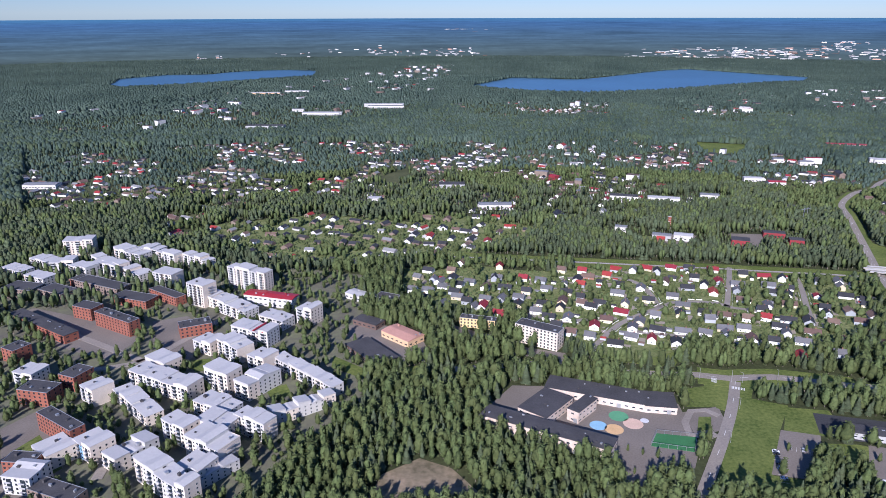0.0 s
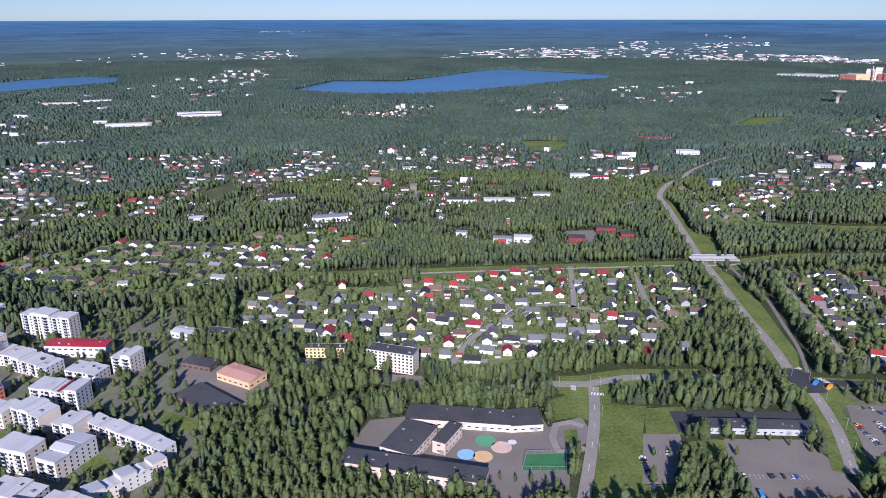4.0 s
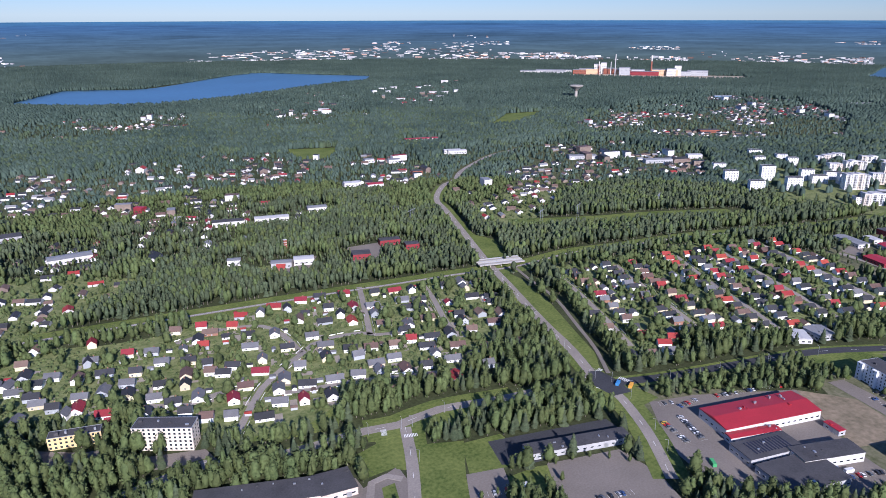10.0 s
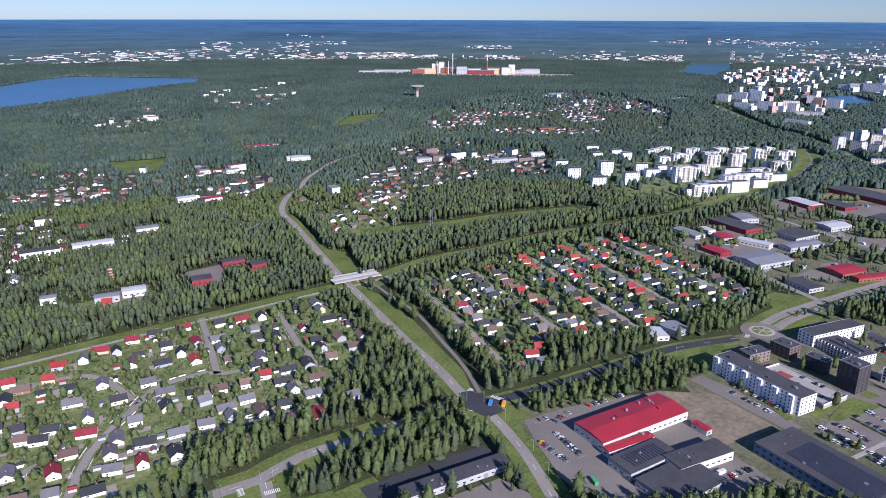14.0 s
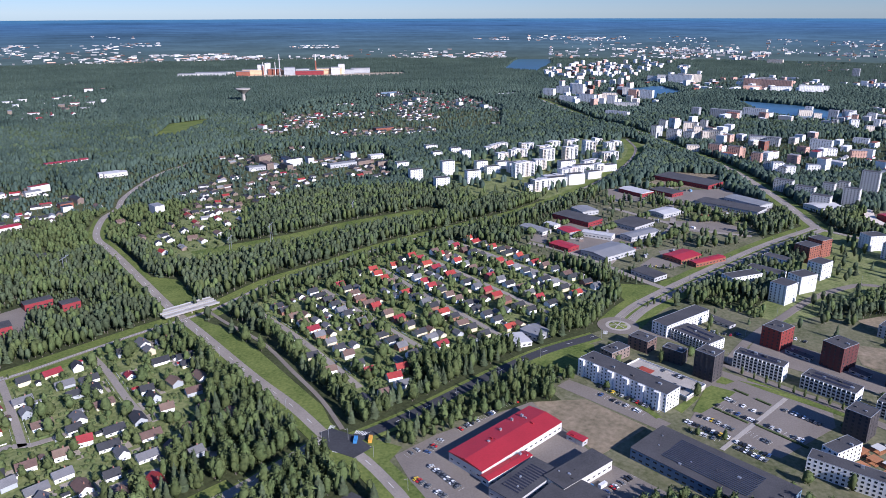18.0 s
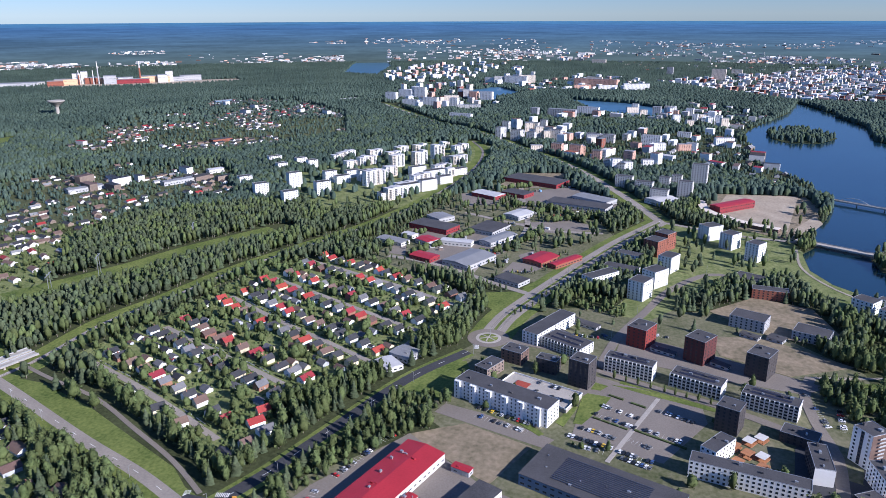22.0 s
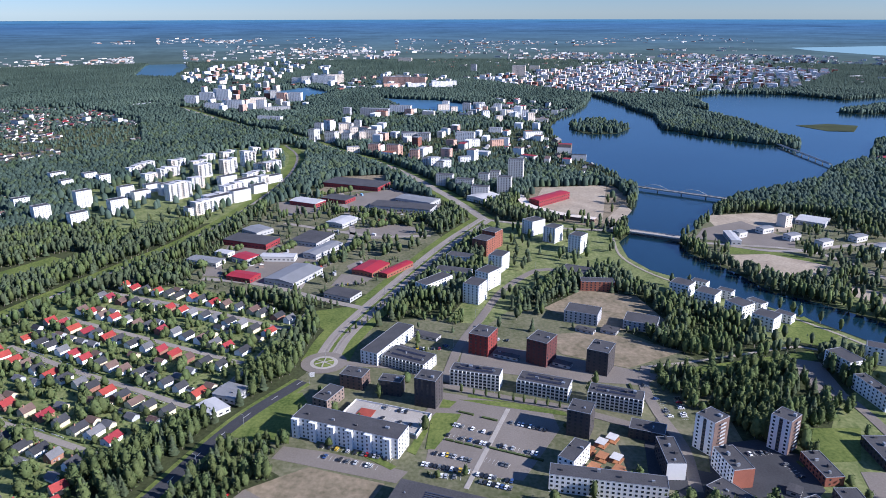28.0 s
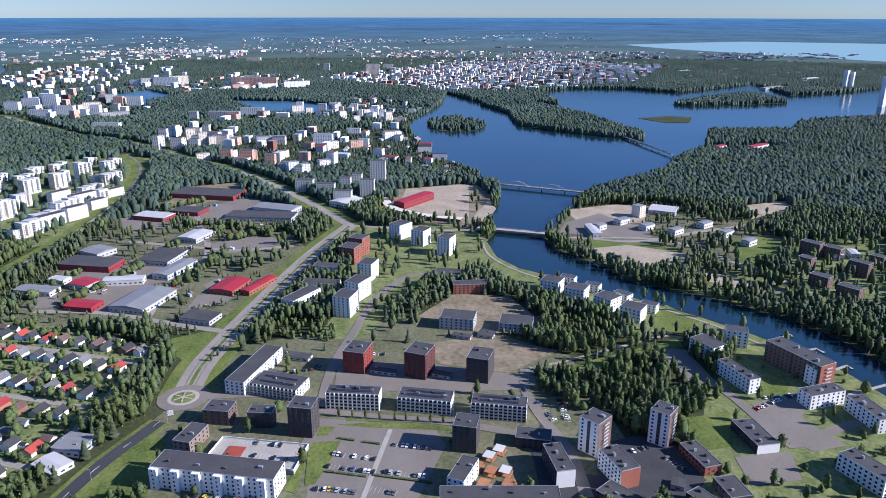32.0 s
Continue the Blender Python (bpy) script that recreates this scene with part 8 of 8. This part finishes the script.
def tip(rng, n, shoulder):
    """A slim crown in a far wood: a ring at the shoulder under a pointed top, or a plain leaning cone."""
    a = np.arange(n) * 6.283 / n + rng.uniform(0, 6)
    low = np.stack([0.5 * rng.uniform(0.75, 1.2, n) * np.cos(a), 0.5 * rng.uniform(0.75, 1.2, n) * np.sin(a), np.full(n, 0.1)], 1)
    top = [(rng.uniform(-0.08, 0.08), rng.uniform(-0.08, 0.08), 1.0)]
    if not shoulder:
        return np.concatenate([low, top]), np.array([(i, (i + 1) % n, n) for i in range(n)]), np.zeros(n, int)
    mid = np.stack([0.46 * rng.uniform(0.65, 1.2, n) * np.cos(a + 0.5), 0.46 * rng.uniform(0.65, 1.2, n) * np.sin(a + 0.5), shoulder + rng.uniform(-0.1, 0.1, n)], 1)
    f = [(i, (i + 1) % n, n + i) for i in range(n)] + [((i + 1) % n, n + (i + 1) % n, n + i) for i in range(n)] + [(n + i, n + (i + 1) % n, 2 * n) for i in range(n)]
    return np.concatenate([low, mid, top]), np.array(f), np.zeros(3 * n, int)


def mesh_from(name, verts, faces, slots, materials):
    me = bpy.data.meshes.new(name)
    me.vertices.add(len(verts))
    me.vertices.foreach_set("co", np.ascontiguousarray(verts, np.float32).ravel())
    me.loops.add(faces.size)
    me.loops.foreach_set("vertex_index", np.ascontiguousarray(faces, np.int32).ravel())
    me.polygons.add(len(faces))
    me.polygons.foreach_set("loop_start", np.arange(0, faces.size, 3, dtype=np.int32))
    me.polygons.foreach_set("material_index", np.ascontiguousarray(slots, np.int32))
    for one in materials:
        me.materials.append(one)
    me.polygons.foreach_set("use_smooth", np.ones(len(faces), bool))
    me.update(calc_edges=True)
    return me


def plant(name, forms, spots, heights, materials, label, girth=None):
    """Many trees as one mesh, each one of the forms, turned and sized."""
    verts, faces, slots, n = [], [], [], 0
    pick = TRNG.integers(0, len(forms), len(spots))
    for k, (v, f, s) in enumerate(forms):
        mine = np.where(pick == k)[0]
        if not len(mine):
            continue
        a = TRNG.uniform(0, 6.283, len(mine))
        h = heights[mine][:, None]
        g = h * TRNG.uniform(1.0, 1.4, (len(mine), 1)) if girth is None else girth[mine][:, None]
        x, y = v[:, 0][None] * g, v[:, 1][None] * g
        c, s_ = np.cos(a)[:, None], np.sin(a)[:, None]
        out = np.stack([x * c - y * s_ + spots[mine][:, :1], x * s_ + y * c + spots[mine][:, 1:2], v[:, 2][None] * h - 0.1], 2)
        verts.append(out.reshape(-1, 3))
        faces.append((f[None] + (n + np.arange(len(mine)) * len(v))[:, None, None]).reshape(-1, 3))
        slots.append(np.tile(s, len(mine)))
        n += len(mine) * len(v)
    me = mesh_from(name, np.concatenate(verts), np.concatenate(faces), np.concatenate(slots), materials)
    return tagged(new(name, me), label, "trees", kind="stuff")


def spread_out(r0, r1, gap):
    """Jittered spots between two distances, on the side that the path looks over."""
    n = int(r1 / gap) + 1
    i, j = np.meshgrid(np.arange(-n, n + 1), np.arange(-n, n + 1))
    p = np.stack([i.ravel(), j.ravel()], 1) * gap + TRNG.uniform(-0.45, 0.45, (i.size, 2)) * gap
    d = np.hypot(*p.T)
    p, d = p[(d >= r0) & (d < r1)], d[(d >= r0) & (d < r1)]
    bearing = np.degrees(np.arctan2(p[:, 0], p[:, 1]))
    p = p[(bearing > (-72 if r1 < 700 else -48)) & (bearing < 142)]
    return p + (MIDDLE.x, MIDDLE.y)


def smooth_noise(p, size, seed):
    rng = np.random.default_rng(seed)
    out = np.zeros(len(p))
    for _ in range(7):
        k, ph = rng.normal(0, 6.283 / size, 2), rng.uniform(0, 6.283)
        out += np.sin(p @ k + ph)
    return out / 7


HOOD_DENSITY = [(np.array(h), d) for h, d in ((HOOD_NEAR, 0.24), (HOOD_LOW, 0.24), (HOOD_CORNER, 0.3), (HOOD_EAST, 0.36), (HOOD_A, 0.4), (HOOD_F, 0.4), (HOOD_K, 0.35), (HOOD_L, 0.3), (HOOD_M, 0.45), (HOOD_J, 0.5), (HOOD_E, 0.6),
                                              (FS_A, 0.62), (FS_C, 0.6), (FS_E, 0.5), (FS_F, 0.5), (FS_G, 0.5), (FS_H, 0.55), (FS_I, 0.55), (FS_K, 0.4), (FS_M, 0.38), (FS_O, 0.5), (FS_Q, 0.6), (FS_R, 0.5), (TOWN_A, 0.35), (TOWN_B, 0.35), (TOWN_C, 0.4), (TOWN_D, 0.45),
                                              (TOWN_F, 0.4), (TOWN_I, 0.5), (CITY, 0.3), (CITY_B, 0.35), (CITY_C, 0.55), (CITY_D, 0.5), (SUB_G, 0.8), (SUB_B, 0.8), (SUB_C, 0.6), (SUB_D, 0.6), (SUB_J, 0.5))]


GROVES = (GROVE_A, GROVE_B, GROVE_C, GROVE_D, GROVE_E)


YARD_CELL = 6.0
yard_map = np.zeros((1700, 1700), bool)
for x, y in FAR_SOLID:
    i, j, n = int((x + 5100) / YARD_CELL), int((y + 5100) / YARD_CELL), 2
    yard_map[max(0, i - n):i + n + 1, max(0, j - n):j + n + 1] = True


def by_houses(p):
    """Which of the spots lie in the yards of the farther houses."""
    cell = np.clip(((p + 5100) / YARD_CELL).astype(int), 0, 1699)
    return yard_map[cell[:, 0], cell[:, 1]]


def stand(p, reach=0.0):
    """Where trees stand: (kept spots, whether in gardens)."""
    keep = np.ones(len(p), bool)
    for kind, data in CLEAR:
        keep &= ~(inside(p, data) if kind == "area" else beside(p, data[0], data[1] + reach))
    for isle in ISLES:
        keep |= inside(p, isle)
    for foot in SOLID:
        keep &= ~inside(p, foot)
    p = p[keep]
    chance, garden = np.clip(1.02 + 0.75 * np.minimum(smooth_noise(p, 150, 12) + 0.22, 0), 0.25, 0.95), np.zeros(len(p), bool)
    for area, d in HOOD_DENSITY[::-1]:
        m = inside(p, area)
        chance[m], garden[m] = d, True
    for area, share in OPEN_WOODS:
        m = inside(p, area)
        chance[m] = np.minimum(chance[m], share)
    for grove in GROVES:
        m = inside(p, np.array(grove))
        chance[m], garden[m] = 0.9, False
    for isle, share in zip(ISLES, (0.93, 0.93, 0.5)):
        m = inside(p, isle)
        chance[m], garden[m] = share, False
    keep = TRNG.random(len(p)) < chance
    return p[keep], garden[keep]


ISLES = [np.array(q) for q in (ISLAND_LONG, ISLAND_FAR, ISLAND_WEST)]
for isle in (ISLAND_LONG, ISLAND_FAR, ISLAND_LOW, ISLAND_WEST):
    sheet("island", isle, 0.6, GROUND, "low dark grassy island in the bay" if isle is ISLAND_LOW else "wooded island with a grassy shore", "island")
OPEN_WOODS = [(np.array(q), s) for q, s in zip(TOWN_AREAS, TREE_SHARES)]
rng = np.random.default_rng(21)
BIRCHES = [birch(rng, 5, 84, rng.uniform(0.15, 0.22), 0.036, 0.1, 0.42) for _ in range(8)]
GARDEN = [birch(rng, 5, 56, rng.uniform(0.3, 0.42), 0.055, 0.1, 0.42) for _ in range(6)]
SPRUCES = [spruce(rng, 11, 9, rng.uniform(0.13, 0.18)) for _ in range(6)]
GARDEN_MID = [birch(rng, 4, 28, rng.uniform(0.32, 0.42), 0.06, 0.06, 0.36, 6) for _ in range(5)]
BIRCHES_MID = [birch(rng, 3, 9, rng.uniform(0.16, 0.21), 0.042, 0.1, 0.36, 4) for _ in range(7)]
SPRUCES_MID = [spruce(rng, 4, 5, 0.17) for _ in range(2)] + [birch(rng, 3, 7, 0.17, 0.05, 0.2, 0.32, 4) for _ in range(5)]
BIRCHES_FAR = [tip(rng, 5, 0.72) for _ in range(6)]
SPRUCES_FAR = [tip(rng, 5, 0.55) for _ in range(2)] + [tip(rng, 5, 0.7) for _ in range(5)]
TIPS = [tip(rng, 3, 0.75) for _ in range(8)]
CONES = [tip(rng, 4, 0.0) for _ in range(6)]
DOMES = [dome(rng) for _ in range(8)]
near, garden = stand(spread_out(150, 640, 5.7))
kind = smooth_noise(near, 60, 4) + TRNG.normal(0, 0.35, len(near)) > 0.36
open_land = np.zeros(len(near), bool)
for area, share in OPEN_WOODS:
    open_land |= inside(near, area)
for area in GROVES:
    open_land &= ~inside(near, np.array(area))
for area in GROVES:
    garden |= inside(near, np.array(area)) & (TRNG.random(len(near)) < 0.4)
garden |= open_land & (TRNG.random(len(near)) < 0.65)
kind &= ~(garden | open_land)
height = np.where(garden, TRNG.uniform(4.0, 12.5, len(near)) * np.where(TRNG.random(len(near)) < 0.3, 1.25, 0.85), TRNG.uniform(10.5, 18, len(near)) + 3 * smooth_noise(near, 120, 9))
height[inside(near, np.array(TOWN_AREAS[1]))] *= 0.95
height[open_land] *= 0.75
for area in GROVES:
    height[inside(near, np.array(area))] *= 0.85
mid, garden_m = stand(spread_out(640, 1150, 5.9))
grove_m = np.zeros(len(mid), bool)
for area in GROVES:
    grove_m |= inside(mid, np.array(area))
kind_m = smooth_noise(mid, 90, 6) + TRNG.normal(0, 0.35, len(mid)) > -0.15
kind_m &= ~grove_m
garden_m |= grove_m & (TRNG.random(len(mid)) < 0.6)
height_m = np.where(garden_m, TRNG.uniform(5, 12, len(mid)), TRNG.uniform(12, 17, len(mid)))
height_m[grove_m] *= 0.7
off, garden_o = stand(np.concatenate([spread_out(1150, 1600, 6.8), spread_out(1600, 2100, 8.2)]))
kind_o = smooth_noise(off, 90, 6) + TRNG.normal(0, 0.35, len(off)) > -0.3
height_o = np.where(garden_o, TRNG.uniform(5, 10, len(off)), TRNG.uniform(12, 16.5, len(off)))
height_o[by_houses(off)] *= 0.45
height_m[by_houses(mid)] *= 0.45
low, garden_l = stand(np.concatenate([spread_out(2100, 3100, 9.0), spread_out(3100, 4580, 12.5)]), 4.0)
rim_wood = np.hypot(*(low - (MIDDLE.x, MIDDLE.y)).T) > 3100
height_l = np.where(garden_l, TRNG.uniform(7, 12, len(low)), TRNG.uniform(12, 17, len(low)))
height_l[by_houses(low)] *= 0.5

# shrubs and hedges in the gardens
shrub = spread_out(200, 800, 4.2)
shrub = shrub[inside(shrub, np.array(HOOD_NEAR)) | inside(shrub, np.array(HOOD_LOW)) | inside(shrub, np.array(HOOD_EAST)) | inside(shrub, np.array(HOOD_A)) | inside(shrub, np.array(HOOD_K)) | inside(shrub, np.array(HOOD_L))]
for form, data in CLEAR:
    shrub = shrub[~(inside(shrub, data) if form == "area" else beside(shrub, data[0], data[1] - 1.0))]
for foot in SOLID:
    shrub = shrub[~inside(shrub, foot)]
shrub = shrub[smooth_noise(shrub, 26, 2) + TRNG.normal(0, 0.25, len(shrub)) > 0.0]
plant("garden_shrubs", DOMES, shrub, TRNG.uniform(1.2, 2.8, len(shrub)), [LEAF], "green hedges and shrubs in the gardens", TRNG.uniform(2.5, 5.0, len(shrub)))

# the trees nearest to the path stand as things of their own
order = np.argsort(np.hypot(*(near - (MIDDLE.x, MIDDLE.y)).T))
single = np.zeros(len(near), bool)
single[order[:SINGLE_TREES]] = True
crowns = []
for v, f, s in (*BIRCHES, *SPRUCES):
    green = LEAF if len(crowns) < len(BIRCHES) else NEEDLE
    crowns.append((mesh_from("crown", v, f[s == 0], s[s == 0], [green]), mesh_from("trunk", v, f[s == 1], s[s == 1] * 0, [BARK])))
for k in np.where(single)[0]:
    leafy = not kind[k]
    which = int(TRNG.integers(0, len(BIRCHES))) if leafy else len(BIRCHES) + int(TRNG.integers(0, len(SPRUCES)))
    h = float(height[k])
    m = pose(float(near[k][0]), float(near[k][1]), -0.1, 0, 0, float(TRNG.uniform(0, 360))) @ Matrix.Diagonal((h, h, h, 1))
    owner = thing("birch_tree" if leafy else "spruce_tree", m, "leafy green birch tree in the wood" if leafy else "dark green pointed spruce tree in the wood", "tree", "trees")
    child("crown", crowns[which][0], owner)
    child("trunk", crowns[which][1], owner)
rest = ~single
plant("birch_wood", BIRCHES, near[rest & ~kind & ~garden], height[rest & ~kind & ~garden], [LEAF, BARK], "dense green birch wood")
plant("garden_trees", GARDEN, near[rest & garden], height[rest & garden], [LEAF, BARK], "round leafy trees in the gardens", height[rest & garden] * 0.85 + 1.0)
plant("spruce_wood", SPRUCES, near[rest & kind], height[rest & kind], [NEEDLE, BARK], "dark green spruce wood")
plant("garden_trees", GARDEN_MID, mid[garden_m], height_m[garden_m], [LEAF, BARK], "round leafy garden trees farther off", height_m[garden_m] * 0.9)
kind_m |= garden_m
plant("birch_wood", BIRCHES_MID, mid[~kind_m], height_m[~kind_m], [LEAF, BARK], "green birch wood farther off", height_m[~kind_m] * 1.3)
kind_m &= ~garden_m
plant("spruce_wood", SPRUCES_MID, mid[kind_m], height_m[kind_m], [NEEDLE, BARK], "dark spruce and pine wood farther off", height_m[kind_m] * 1.38)
# from here outwards the crown colours carry the haze tint
plant("birch_wood", BIRCHES_FAR, off[~kind_o], height_o[~kind_o], [HAZED_LEAF], "green birch wood in the distance", height_o[~kind_o] * TRNG.uniform(0.5, 0.8, int((~kind_o).sum())))
plant("spruce_wood", SPRUCES_FAR, off[kind_o], height_o[kind_o], [HAZED_CANOPY], "dark spruce and pine wood in the distance", height_o[kind_o] * TRNG.uniform(0.46, 0.74, int(kind_o.sum())))
plant("far_wood", TIPS, low[~rim_wood], height_l[~rim_wood], [HAZED_CANOPY], "distant forest canopy", TRNG.uniform(9, 13, int((~rim_wood).sum())))
plant("far_wood", CONES, low[rim_wood], height_l[rim_wood], [HAZED_CANOPY], "forest canopy at the edge of the plain", TRNG.uniform(12, 18, int(rim_wood.sum())))
# rows of planted trees
for line in (TREE_ROW_A, TREE_ROW_B, TREE_ROW_C, TREE_ROW_D, TREE_ROW_E, TREE_ROW_F, TREE_ROW_G):
    for q in curve_through(line, 8.5):
        h = float(TRNG.uniform(5.5, 8.5))
        which = int(TRNG.integers(0, len(BIRCHES)))
        owner = thing("street_tree", pose(q.x, q.y, 0, 0, 0, float(TRNG.uniform(0, 360))) @ Matrix.Diagonal((h, h, h, 1)), "small leafy planted tree in a row", "tree", "planted trees")
        child("crown", crowns[which][0], owner)
        child("trunk", crowns[which][1], owner)
spots = np.array([tuple(q + Vector((TRNG.uniform(-2.5, 2.5), TRNG.uniform(-2.5, 2.5)))) for line in (YARD_ROW_A, YARD_ROW_B, YARD_ROW_C, YARD_ROW_D, YARD_ROW_E, YARD_ROW_F, YARD_ROW_G) for q in curve_through(line, 6.0)])
for foot in SOLID:
    spots = spots[~inside(spots, foot)]
plant("works_trees", GARDEN_MID, spots, TRNG.uniform(6, 12, len(spots)), [LEAF, BARK], "leafy trees between the works yards")
